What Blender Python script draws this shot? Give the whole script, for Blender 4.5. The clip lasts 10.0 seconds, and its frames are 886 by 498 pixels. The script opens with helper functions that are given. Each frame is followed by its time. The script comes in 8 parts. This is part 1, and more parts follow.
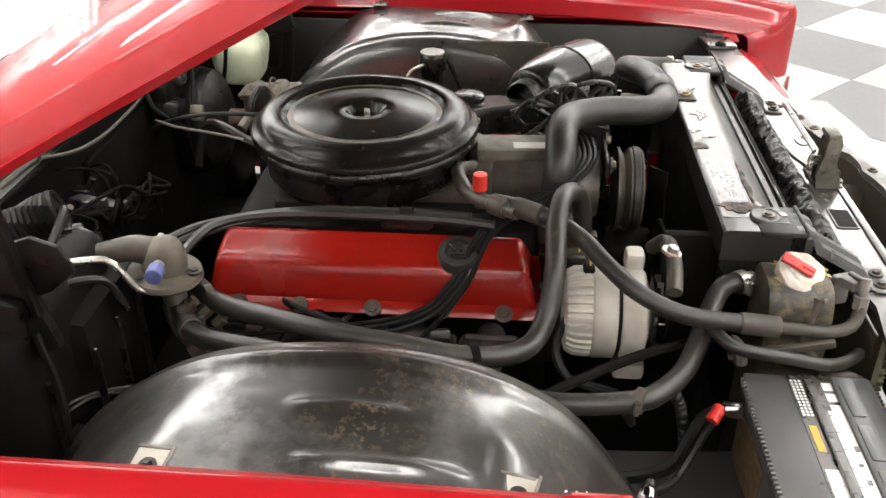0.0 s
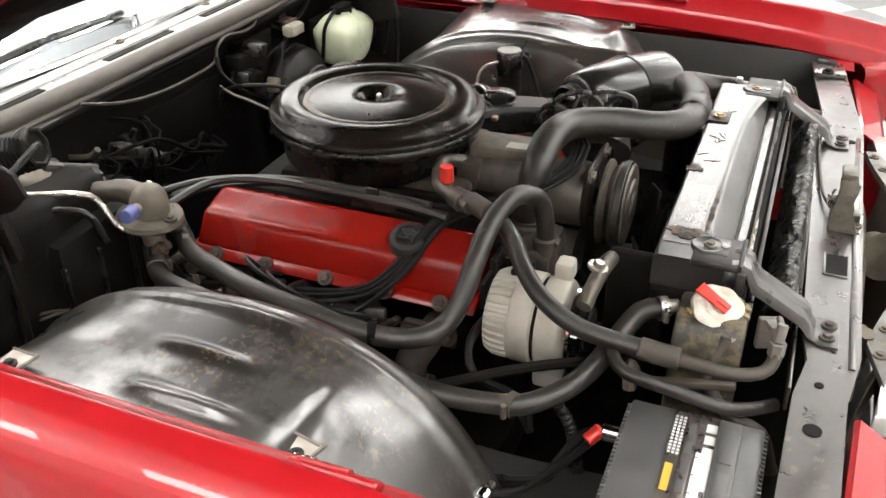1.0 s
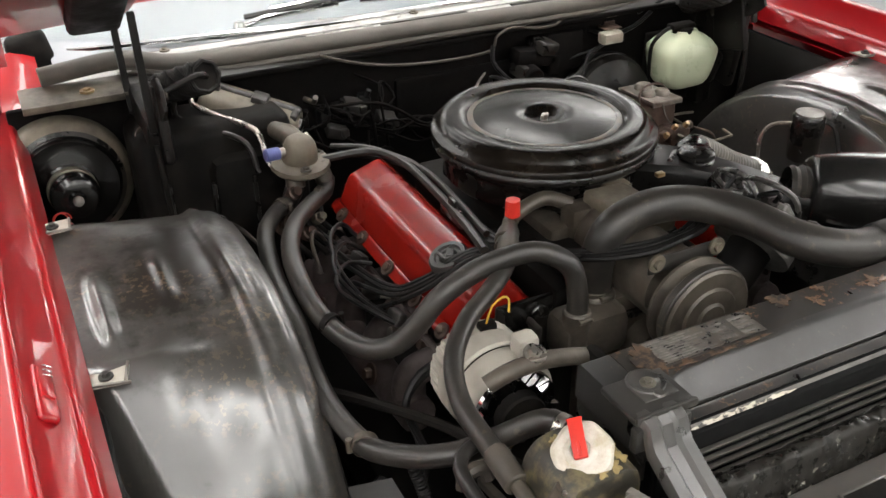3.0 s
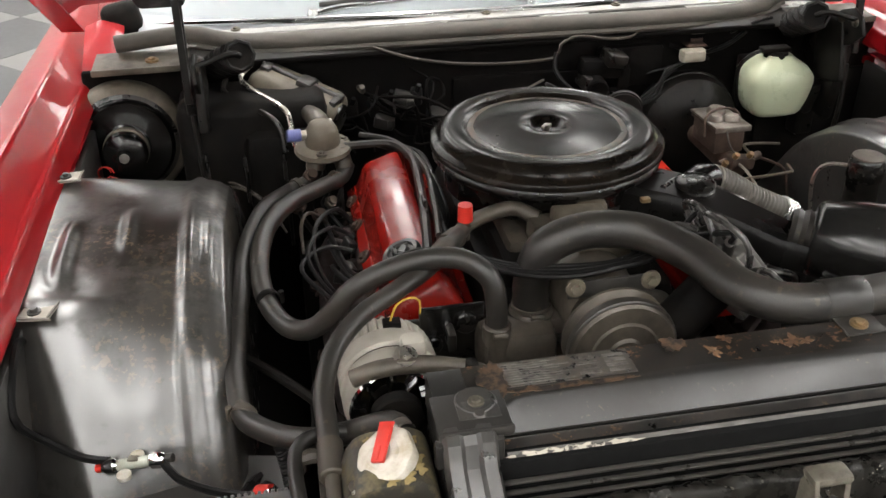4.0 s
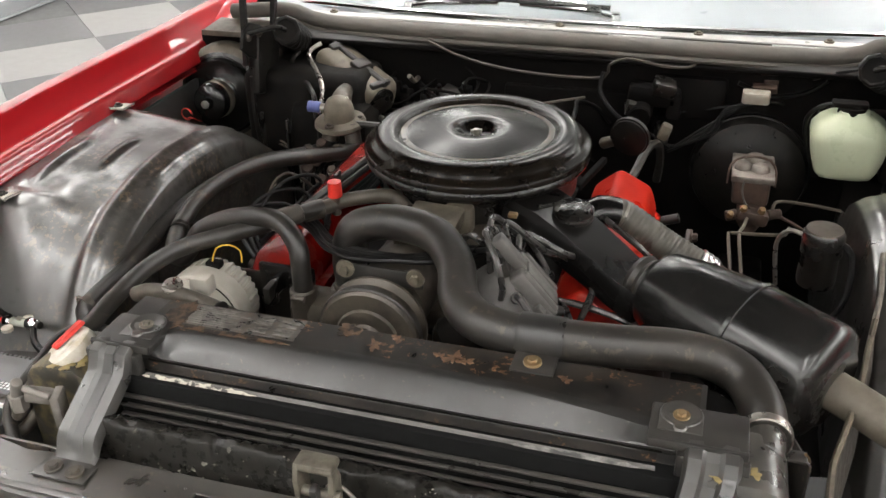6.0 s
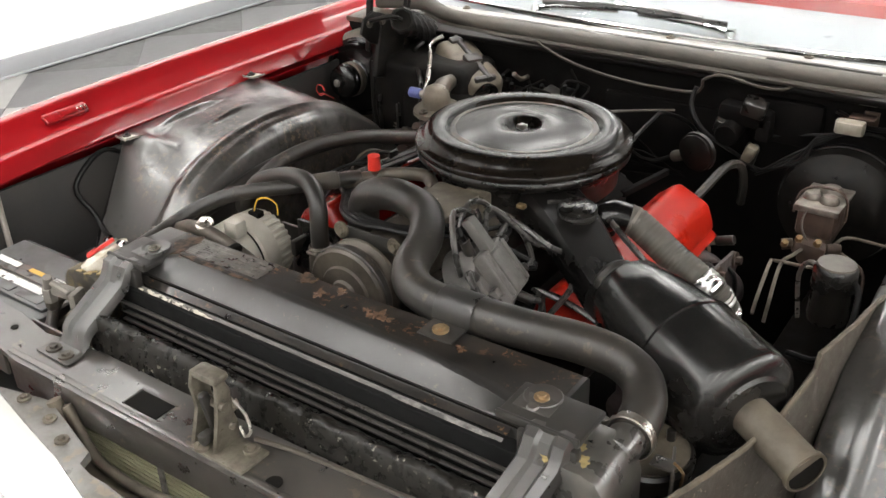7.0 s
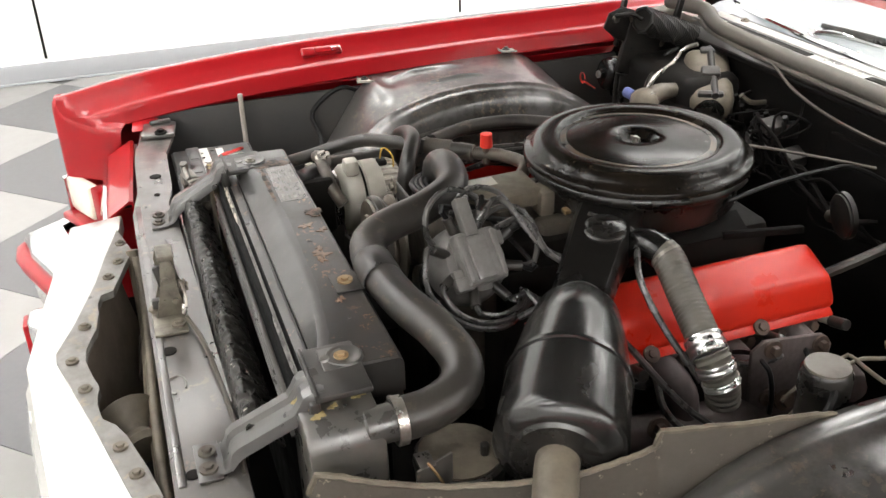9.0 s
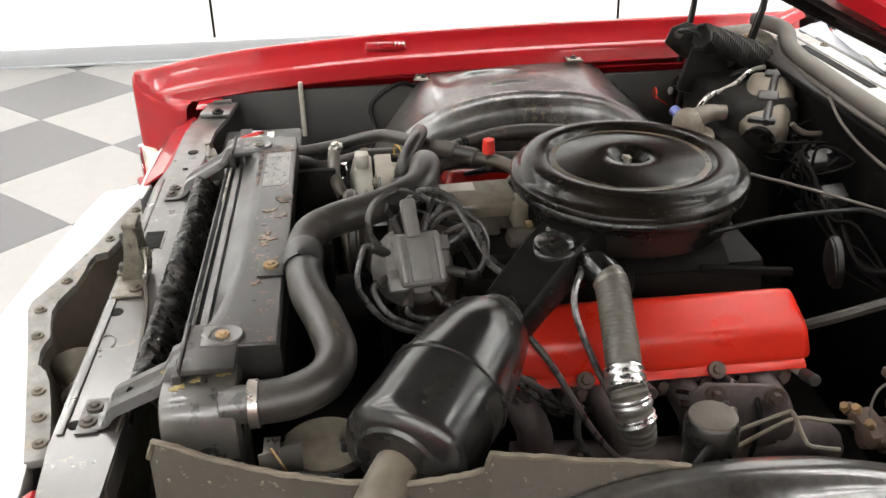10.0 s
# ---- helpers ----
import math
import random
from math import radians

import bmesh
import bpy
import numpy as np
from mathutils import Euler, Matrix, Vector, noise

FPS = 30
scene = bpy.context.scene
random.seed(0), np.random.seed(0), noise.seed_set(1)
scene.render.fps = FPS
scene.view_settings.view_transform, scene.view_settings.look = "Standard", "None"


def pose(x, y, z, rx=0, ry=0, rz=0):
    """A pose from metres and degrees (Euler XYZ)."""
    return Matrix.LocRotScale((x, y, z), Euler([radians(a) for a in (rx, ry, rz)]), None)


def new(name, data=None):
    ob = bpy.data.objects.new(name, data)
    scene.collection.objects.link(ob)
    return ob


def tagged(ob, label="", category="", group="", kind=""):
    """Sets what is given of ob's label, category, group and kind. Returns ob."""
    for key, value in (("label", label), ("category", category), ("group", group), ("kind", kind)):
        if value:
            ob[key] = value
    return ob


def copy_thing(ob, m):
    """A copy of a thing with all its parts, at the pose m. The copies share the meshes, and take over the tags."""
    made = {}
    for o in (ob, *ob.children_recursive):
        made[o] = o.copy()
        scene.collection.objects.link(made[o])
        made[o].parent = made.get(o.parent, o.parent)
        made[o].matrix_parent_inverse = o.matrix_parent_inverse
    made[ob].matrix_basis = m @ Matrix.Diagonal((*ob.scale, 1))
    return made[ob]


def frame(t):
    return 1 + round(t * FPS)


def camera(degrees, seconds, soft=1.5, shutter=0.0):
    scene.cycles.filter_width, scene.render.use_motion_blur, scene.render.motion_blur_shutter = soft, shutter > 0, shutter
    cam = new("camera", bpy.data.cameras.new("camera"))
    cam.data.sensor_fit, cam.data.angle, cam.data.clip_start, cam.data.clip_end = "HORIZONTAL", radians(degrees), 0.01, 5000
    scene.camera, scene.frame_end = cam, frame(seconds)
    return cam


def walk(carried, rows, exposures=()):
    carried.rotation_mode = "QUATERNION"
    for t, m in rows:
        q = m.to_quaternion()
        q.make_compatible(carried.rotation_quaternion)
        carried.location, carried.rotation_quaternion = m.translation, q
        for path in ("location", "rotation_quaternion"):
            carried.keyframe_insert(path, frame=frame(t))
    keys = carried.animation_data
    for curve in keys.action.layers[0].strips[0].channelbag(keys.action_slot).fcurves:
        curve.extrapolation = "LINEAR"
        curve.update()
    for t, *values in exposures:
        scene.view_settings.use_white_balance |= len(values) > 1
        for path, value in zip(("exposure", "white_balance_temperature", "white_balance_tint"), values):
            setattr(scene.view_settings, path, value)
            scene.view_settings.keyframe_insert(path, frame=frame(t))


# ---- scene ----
cam = camera(51.6, 10.0)
METRES, EYE, TILT, LEAN, TURN = 4.3, 1.59, -30.5, 0.0, -85.4
X0, Y0 = -1.605, 0.60
ROWS = [
    (0.0, 0.0, 0.0, 0.0, 0.0, 0.0, -0.0),
    (0.5, 0.0543, -0.0042, -0.0021, 7.53, -0.22, -4.32),
    (1.0, 0.1104, 0.0033, 0.003, 15.12, -1.09, -8.54),
    (1.5, 0.1592, 0.0171, 0.012, 23.0, -2.61, -12.71),
    (2.0, 0.2003, 0.0447, 0.0287, 33.55, -5.51, -17.73),
    (2.5, 0.2299, 0.0826, 0.0514, 44.8, -9.53, -22.1),
    (4.0, 0.2972, 0.2005, 0.1202, 72.79, -21.83, -28.63),
    (4.5, 0.3087, 0.2444, 0.146, 80.54, -25.61, -29.4),
    (5.0, 0.3171, 0.2874, 0.1708, 87.7, -29.0, -29.58),
    (5.5, 0.3223, 0.3292, 0.1949, 95.18, -32.53, -29.35),
    (7.0, 0.3148, 0.4576, 0.2687, 123.67, -44.78, -24.65),
    (7.5, 0.2955, 0.4969, 0.2911, 132.53, -48.48, -22.01),
    (8.0, 0.2666, 0.5306, 0.3101, 141.14, -51.72, -18.77),
    (8.5, 0.2338, 0.5551, 0.3236, 149.51, -54.19, -15.07),
    (9.0, 0.1915, 0.5748, 0.335, 157.89, -56.15, -11.02),
    (9.5, 0.1478, 0.5884, 0.3429, 164.69, -57.25, -7.45),
    (10.0, 0.1054, 0.5999, 0.3492, 170.03, -57.81, -4.62),
]
walk(cam, [(t, pose(X0, Y0, EYE, TILT, LEAN, TURN) @ pose(METRES * x, METRES * y, METRES * z, 90 + pitch, roll, yaw))
           for t, x, y, z, yaw, pitch, roll in ROWS],
     [(0.0, 0.29), (1.0, 0.32), (2.5, 0.11), (4.0, -0.06), (5.5, -0.03), (7.0, 0.04), (8.5, 0.25), (10.0, 0.25)])

# ---- light ----
FLOOR = 0.04
CEIL = 3.7
world = bpy.data.worlds.new("room_air")
scene.world = world
world.use_nodes = True
world.node_tree.nodes["Background"].inputs[0].default_value = (0.9, 0.95, 1.0, 1)
world.node_tree.nodes["Background"].inputs[1].default_value = 0.05
LAMP_POWER = 17.4


# ---- materials ----
def mat(name, col, rough=0.5, metal=0.0, dirt=None, dirt_amt=0.3, scale=18.0, bump=0.15, fine=120.0, coat=0.0,
        rough_var=0.15, vary=0.12, island=False, fine_bump=0.3, dirt_pos=0.55, spec=0.5, wob=0.25, soft=0.14, spots=None, coat_rough=0.04, dull=0.0, stain=None):
    m = bpy.data.materials.new(name)
    m.use_nodes = True
    nt = m.node_tree
    n, l = nt.nodes, nt.links
    b = n["Principled BSDF"]
    tc = n.new("ShaderNodeTexCoord")
    big = n.new("ShaderNodeTexNoise")
    big.inputs["Scale"].default_value = scale
    big.inputs["Detail"].default_value = 6
    big.inputs["Roughness"].default_value = 0.62
    sm = n.new("ShaderNodeTexNoise")
    sm.inputs["Scale"].default_value = fine
    sm.inputs["Detail"].default_value = 4
    l.new(tc.outputs["Object"], big.inputs["Vector"])
    l.new(tc.outputs["Object"], sm.inputs["Vector"])
    # tone variation
    hi = tuple(min(1, c * (1 + vary)) for c in col)
    lo = tuple(c * (1 - vary) for c in col)
    mix = n.new("ShaderNodeMix")
    mix.data_type = "RGBA"
    mix.inputs[6].default_value = (*lo, 1)
    mix.inputs[7].default_value = (*hi, 1)
    l.new(sm.outputs["Fac"], mix.inputs[0])
    out = mix.outputs[2]
    if dirt:
        rp = n.new("ShaderNodeValToRGB")
        rp.color_ramp.elements[0].position = dirt_pos - soft
        rp.color_ramp.elements[1].position = dirt_pos + soft
        rp.color_ramp.elements[1].color = (dirt_amt, dirt_amt, dirt_amt, 1)
        rp.color_ramp.elements[0].color = (0, 0, 0, 1)
        field = big.outputs["Fac"]
        if stain:
            # one large blot of grime round a point: centre, radii, strength
            ce, ra, st = stain
            mp = n.new("ShaderNodeMapping")
            mp.vector_type = "TEXTURE"
            mp.inputs["Location"].default_value = ce
            mp.inputs["Scale"].default_value = ra
            l.new(tc.outputs["Object"], mp.inputs["Vector"])
            gr = n.new("ShaderNodeTexGradient")
            gr.gradient_type = "QUADRATIC_SPHERE"
            l.new(mp.outputs[0], gr.inputs[0])
            sm2 = n.new("ShaderNodeMath")
            sm2.operation = "MULTIPLY_ADD"
            sm2.inputs[1].default_value = st
            l.new(gr.outputs["Fac"], sm2.inputs[0])
            l.new(field, sm2.inputs[2])
            field = sm2.outputs[0]
        l.new(field, rp.inputs[0])
        if dull:
            # grime is matt: it takes the gloss off
            for socket, full in (("Specular IOR Level", spec), ("Coat Weight", coat)):
                dm = n.new("ShaderNodeMapRange")
                dm.inputs[2].default_value = max(0.001, dirt_amt)
                dm.inputs[3].default_value = full
                dm.inputs[4].default_value = full * (1 - dull)
                l.new(rp.outputs[0], dm.inputs[0])
                l.new(dm.outputs[0], b.inputs[socket])
        mx = n.new("ShaderNodeMix")
        mx.data_type = "RGBA"
        l.new(rp.outputs[0], mx.inputs[0])
        l.new(out, mx.inputs[6])
        mx.inputs[7].default_value = (*dirt, 1)
        out = mx.outputs[2]
    if spots:
        # clumps of small speckles: colour, amount, scale, threshold, size of the clumps
        sc, sa, ss, sp, sg = spots
        a1 = n.new("ShaderNodeTexNoise")
        a1.inputs["Scale"].default_value = ss
        a1.inputs["Detail"].default_value = 5
        a1.inputs["Roughness"].default_value = 0.6
        a2 = n.new("ShaderNodeTexNoise")
        a2.inputs["Scale"].default_value = sg
        a2.inputs["Detail"].default_value = 3
        l.new(tc.outputs["Object"], a1.inputs["Vector"])
        l.new(tc.outputs["Object"], a2.inputs["Vector"])
        r1 = n.new("ShaderNodeMapRange")
        r1.inputs[1].default_value = sp
        r1.inputs[2].default_value = sp + 0.05
        l.new(a1.outputs["Fac"], r1.inputs[0])
        r2 = n.new("ShaderNodeMapRange")
        r2.inputs[1].default_value = 0.46
        r2.inputs[2].default_value = 0.62
        r2.inputs[4].default_value = sa
        l.new(a2.outputs["Fac"], r2.inputs[0])
        mu = n.new("ShaderNodeMath")
        mu.operation = "MULTIPLY"
        l.new(r1.outputs[0], mu.inputs[0])
        l.new(r2.outputs[0], mu.inputs[1])
        mz = n.new("ShaderNodeMix")
        mz.data_type = "RGBA"
        l.new(mu.outputs[0], mz.inputs[0])
        l.new(out, mz.inputs[6])
        mz.inputs[7].default_value = (*sc, 1)
        out = mz.outputs[2]
    if island:
        oi = n.new("ShaderNodeObjectInfo")
        hs = n.new("ShaderNodeHueSaturation")
        mr = n.new("ShaderNodeMapRange")
        mr.inputs[3].default_value = 0.88
        mr.inputs[4].default_value = 1.1
        l.new(oi.outputs["Random"], mr.inputs[0])
        l.new(mr.outputs[0], hs.inputs["Value"])
        l.new(out, hs.inputs["Color"])
        out = hs.outputs[0]
    l.new(out, b.inputs["Base Color"])
    mr = n.new("ShaderNodeMapRange")
    mr.inputs[1].default_value = 0.3
    mr.inputs[2].default_value = 0.7
    mr.inputs[3].default_value = max(0.02, rough - rough_var)
    mr.inputs[4].default_value = min(1, rough + rough_var)
    l.new(big.outputs["Fac"], mr.inputs[0])
    l.new(mr.outputs[0], b.inputs["Roughness"])
    b.inputs["Metallic"].default_value = metal
    b.inputs["Specular IOR Level"].default_value = spec
    b.inputs["Coat Weight"].default_value = coat
    b.inputs["Coat Roughness"].default_value = coat_rough
    if bump:
        bp = n.new("ShaderNodeBump")
        bp.inputs["Strength"].default_value = bump
        bp.inputs["Distance"].default_value = 0.004
        ad = n.new("ShaderNodeMath")
        ad.operation = "MULTIPLY_ADD"
        ad.inputs[1].default_value = fine_bump
        l.new(sm.outputs["Fac"], ad.inputs[0])
        wv = n.new("ShaderNodeMath")
        wv.operation = "MULTIPLY"
        wv.inputs[1].default_value = wob
        l.new(big.outputs["Fac"], wv.inputs[0])
        l.new(wv.outputs[0], ad.inputs[2])
        l.new(ad.outputs[0], bp.inputs["Height"])
        l.new(bp.outputs[0], b.inputs["Normal"])
    return m


DUST = (0.16, 0.13, 0.10)
RUST = (0.23, 0.10, 0.04)
M_LID = mat("brown_black_lid_enamel", (0.0064, 0.0054, 0.0044), 0.22, dirt=(0.026, 0.018, 0.012), dirt_amt=0.30, bump=0.005, rough_var=0.07, spec=0.17, scale=11, soft=0.12, dirt_pos=0.54, coat=0.05, coat_rough=0.1, spots=((0.09, 0.06, 0.035), 0.5, 150, 0.60, 16))
M_RING = mat("brown_worn_enamel", (0.030, 0.024, 0.018), 0.36, dirt=(0.13, 0.085, 0.05), dirt_amt=0.85, bump=0.02, scale=22, dirt_pos=0.52, soft=0.10, spec=0.5)
# near-zero black for the firewall and the parts against it
M_FIRE = mat("flat_black_firewall", (0.0046, 0.0043, 0.0042), 0.7, dirt=(0.016, 0.013, 0.011), dirt_amt=0.35, bump=0.3, spec=0.04, scale=24)
M_FLAP = mat("frayed_brown_black_flap", (0.070, 0.061, 0.050), 0.5, dirt=(0.34, 0.30, 0.24), dirt_amt=0.9, bump=0.3, scale=55, dirt_pos=0.66, soft=0.04, wob=0.6)
M_COWLW = mat("pale_painted_cowl", (0.36, 0.355, 0.34), 0.35, dirt=(0.15, 0.135, 0.12), dirt_amt=0.5, bump=0.04, scale=12)
M_RUSTSPOT = mat("orange_rust_spot", (0.17, 0.092, 0.048), 0.38, dirt=(0.05, 0.032, 0.022), dirt_amt=0.8, bump=0, scale=140, dirt_pos=0.5, soft=0.16, spec=0.6, coat=0.7, coat_rough=0.16, rough_var=0.05)
M_BARE = mat("worn_bare_grey_metal", (0.14, 0.133, 0.12), 0.42, 0.3, dirt=(0.026, 0.024, 0.022), dirt_amt=0.95, bump=0.05, scale=38, dirt_pos=0.49, soft=0.10)
# driver's rocker cover: about twice as bright as M_ENGRED
M_ENGRED2 = mat("bright_red_engine_enamel", (0.43, 0.017, 0.007), 0.34, dirt=(0.30, 0.015, 0.008), dirt_amt=0.25, bump=0.02, vary=0.03, scale=9, soft=0.2, spec=0.35)
M_SADDLE = mat("dull_black_grey_metal", (0.019, 0.018, 0.017), 0.42, dirt=(0.06, 0.05, 0.04), dirt_amt=0.3, bump=0.05)
M_APRON = mat("faded_black_body_paint", (0.034, 0.033, 0.032), 0.45, dirt=(0.06, 0.05, 0.04), dirt_amt=0.4, bump=0.05, scale=7)
M_SNORK = mat("satin_black_snorkel", (0.0055, 0.0052, 0.005), 0.27, dirt=(0.03, 0.026, 0.022), dirt_amt=0.15, bump=0.006, rough_var=0.05, spec=0.14, scale=6)
M_SILEN = mat("black_moulded_plastic", (0.011, 0.0106, 0.010), 0.25, dirt=(0.035, 0.03, 0.026), dirt_amt=0.35, bump=0.006, rough_var=0.07, spec=0.42, scale=9, fine_bump=0.06, coat=0.30, coat_rough=0.14)
M_SLAT = mat("black_grey_rib_paint", (0.046, 0.043, 0.039), 0.36, dirt=(0.07, 0.06, 0.05), dirt_amt=0.3, bump=0.02, spec=0.6)
M_STRAP = mat("dull_grey_strap", (0.027, 0.026, 0.0245), 0.36, dirt=(0.07, 0.058, 0.045), dirt_amt=0.35, bump=0.01, spec=0.8, coat=0.3, coat_rough=0.15, fine_bump=0.1)
M_PALE = mat("pale_dull_metal", (0.20, 0.185, 0.165), 0.5, 0.2, dirt=(0.09, 0.075, 0.06), dirt_amt=0.5, bump=0.1)
M_OILY = mat("oily_tan_steel", (0.15, 0.135, 0.105), 0.4, 0.3, dirt=(0.045, 0.037, 0.028), dirt_amt=0.75, bump=0.1, scale=60, spec=0.7)
M_GOLD = mat("dried_coolant_crust", (0.30, 0.23, 0.10), 0.6, dirt=(0.12, 0.10, 0.05), dirt_amt=0.6, bump=0.2, scale=90)
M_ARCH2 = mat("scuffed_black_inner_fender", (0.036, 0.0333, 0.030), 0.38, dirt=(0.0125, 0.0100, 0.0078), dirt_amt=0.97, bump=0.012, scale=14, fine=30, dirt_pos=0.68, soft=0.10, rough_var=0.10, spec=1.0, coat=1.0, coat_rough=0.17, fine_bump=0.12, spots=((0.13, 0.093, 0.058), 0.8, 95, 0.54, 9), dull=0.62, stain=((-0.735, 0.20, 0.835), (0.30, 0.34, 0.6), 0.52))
M_STRIP = mat("chipped_pale_grey_strip", (0.17, 0.165, 0.155), 0.42, dirt=(0.085, 0.072, 0.055), dirt_amt=0.6, bump=0.04, scale=26, spots=((0.25, 0.20, 0.13), 0.5, 40, 0.56, 9))
M_TANK = mat("worn_grey_black_tank", (0.042, 0.040, 0.037), 0.34, dirt=(0.10, 0.088, 0.068), dirt_amt=0.5, bump=0.04, scale=24, spec=0.8, coat=0.3, coat_rough=0.2)
M_COND = mat("green_tan_dusty_fins", (0.24, 0.23, 0.145), 0.6, dirt=(0.12, 0.10, 0.07), dirt_amt=0.6, bump=0.1, scale=14)
M_BAFFLE = mat("brown_dusty_baffle", (0.17, 0.138, 0.108), 0.6, dirt=(0.08, 0.064, 0.05), dirt_amt=0.5, bump=0.06, scale=10)
M_RED = mat("red_car_paint", (0.30, 0.0055, 0.009), 0.35, coat=0.75, bump=0, rough_var=0.03, vary=0.03, spec=0.18, coat_rough=0.03)
M_WHITE = mat("white_car_paint", (0.52, 0.52, 0.505), 0.25, coat=0.4, bump=0, rough_var=0.04, vary=0.02, dirt=(0.5, 0.46, 0.36), dirt_amt=0.3, scale=6)
# passenger's rocker cover: a deeper red than M_ENGRED2
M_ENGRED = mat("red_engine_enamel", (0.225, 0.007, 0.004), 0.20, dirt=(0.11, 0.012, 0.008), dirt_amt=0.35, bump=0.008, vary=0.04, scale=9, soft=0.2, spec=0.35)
M_BLACK = mat("black_satin_paint", (0.0075, 0.0070, 0.0064), 0.30, dirt=DUST, dirt_amt=0.08, bump=0.04)
M_GLOSS = mat("black_gloss_enamel", (0.006, 0.0057, 0.0054), 0.18, dirt=(0.03, 0.025, 0.02), dirt_amt=0.10, bump=0.004, rough_var=0.04, spec=0.5, scale=6)
# near-zero matt black for deep bay parts, holes and joints
M_DARK = mat("flat_black_metal", (0.0066, 0.0062, 0.0059), 0.60, dirt=(0.034, 0.028, 0.022), dirt_amt=0.30, bump=0.2, spec=0.07)
M_ARCH = mat("black_inner_fender", (0.034, 0.032, 0.0295), 0.34, dirt=(0.014, 0.0118, 0.0095), dirt_amt=0.95, bump=0.012, scale=12, fine=30, dirt_pos=0.66, soft=0.10, rough_var=0.10, spec=1.0, coat=0.9, coat_rough=0.12, fine_bump=0.10, spots=((0.12, 0.088, 0.06), 0.6, 80, 0.55, 8), dull=0.7, stain=((0.775, 0.16, 0.83), (0.20, 0.30, 0.6), 0.45))
M_COVER = mat("chipped_black_shroud", (0.0150, 0.0145, 0.0138), 0.38, dirt=(0.022, 0.019, 0.0165), dirt_amt=0.7, bump=0.008, scale=9, dirt_pos=0.53, soft=0.14, spec=0.65, coat=0.40, coat_rough=0.20, rough_var=0.06, fine_bump=0.12, spots=((0.10, 0.075, 0.05), 0.5, 150, 0.62, 20), dull=0.25)
# flat top and channel of the shroud: darker than M_COVER, with rust specks
M_SHTOP = mat("dark_shroud_top", (0.0095, 0.0088, 0.0080), 0.40, dirt=(0.024, 0.019, 0.015), dirt_amt=0.8, bump=0.012, scale=22, dirt_pos=0.52, soft=0.08, spec=0.5, coat=0.55, coat_rough=0.17, rough_var=0.15, fine_bump=0.2, spots=((0.22, 0.115, 0.055), 0.85, 130, 0.565, 17))
M_CHIP = mat("chipped_cream_primer", (0.40, 0.36, 0.29), 0.45, dirt=(0.03, 0.026, 0.022), dirt_amt=1.0, bump=0.03, scale=70, dirt_pos=0.53, soft=0.03)
M_RUSTBR = mat("brown_rust_film", (0.085, 0.052, 0.032), 0.55, dirt=(0.018, 0.015, 0.013), dirt_amt=1.0, bump=0.02, scale=60, dirt_pos=0.50, soft=0.06, spec=0.3)
M_DISTR = mat("grey_distributor_plastic", (0.125, 0.118, 0.110), 0.48, dirt=(0.075, 0.068, 0.06), dirt_amt=0.5, bump=0.02, scale=45, spec=0.5)
M_IGN = mat("grey_black_ignition_sheath", (0.034, 0.0325, 0.031), 0.30, dirt=(0.09, 0.08, 0.07), dirt_amt=0.35, bump=0, spec=0.7, scale=30)
M_SPRING = mat("oily_black_hinge_steel", (0.0062, 0.0058, 0.0054), 0.40, dirt=(0.026, 0.021, 0.016), dirt_amt=0.35, bump=0.06, spec=0.22, scale=50)
M_CREAM = mat("aged_cream_plastic", (0.30, 0.275, 0.225), 0.5, dirt=(0.15, 0.13, 0.10), dirt_amt=0.5, bump=0.03, scale=40)
# front edge of the shroud's lip: paler than M_COVER
M_EDGE = mat("pale_lip_edge", (0.060, 0.054, 0.045), 0.42, dirt=(0.024, 0.021, 0.018), dirt_amt=0.8, bump=0.02, scale=24, spec=0.6)
M_DULLTAN = mat("dusty_tan_case", (0.115, 0.098, 0.072), 0.55, dirt=(0.03, 0.025, 0.02), dirt_amt=0.7, bump=0.06, scale=13, dirt_pos=0.55, soft=0.10)
M_GREY = mat("dusty_grey_painted_steel", (0.040, 0.0365, 0.033), 0.36, dirt=(0.09, 0.075, 0.06), dirt_amt=0.4, bump=0.008, spec=1.0, coat=0.75, coat_rough=0.15, fine_bump=0.1, spots=((0.17, 0.12, 0.08), 0.6, 60, 0.58, 12))
M_RUBBER = mat("black_rubber_hose", (0.0130, 0.0122, 0.0114), 0.40, dirt=(0.060, 0.050, 0.039), dirt_amt=0.45, bump=0.03, rough_var=0.06, spec=0.50, scale=12, soft=0.2, dirt_pos=0.52, spots=((0.11, 0.085, 0.06), 0.45, 60, 0.58, 14))
M_OLDRUB = mat("dusty_brown_rubber", (0.045, 0.038, 0.031), 0.6, dirt=(0.10, 0.08, 0.055), dirt_amt=0.5, bump=0.2)
M_SEAL = mat("weathered_grey_rubber_seal", (0.066, 0.059, 0.050), 0.6, dirt=(0.14, 0.12, 0.10), dirt_amt=0.5, bump=0.2, scale=10)
M_TAN2 = mat("dusty_tan_cast_metal", (0.135, 0.115, 0.085), 0.55, 0.1, dirt=(0.05, 0.042, 0.034), dirt_amt=0.7, bump=0.3)
M_TAN = mat("oily_brown_cast_metal", (0.085, 0.072, 0.056), 0.45, 0.2, dirt=(0.025, 0.02, 0.017), dirt_amt=0.8, bump=0.25)
M_ALU = mat("cast_aluminium", (0.44, 0.415, 0.36), 0.5, 0.15, dirt=(0.24, 0.21, 0.165), dirt_amt=0.4, bump=0.12, scale=30)
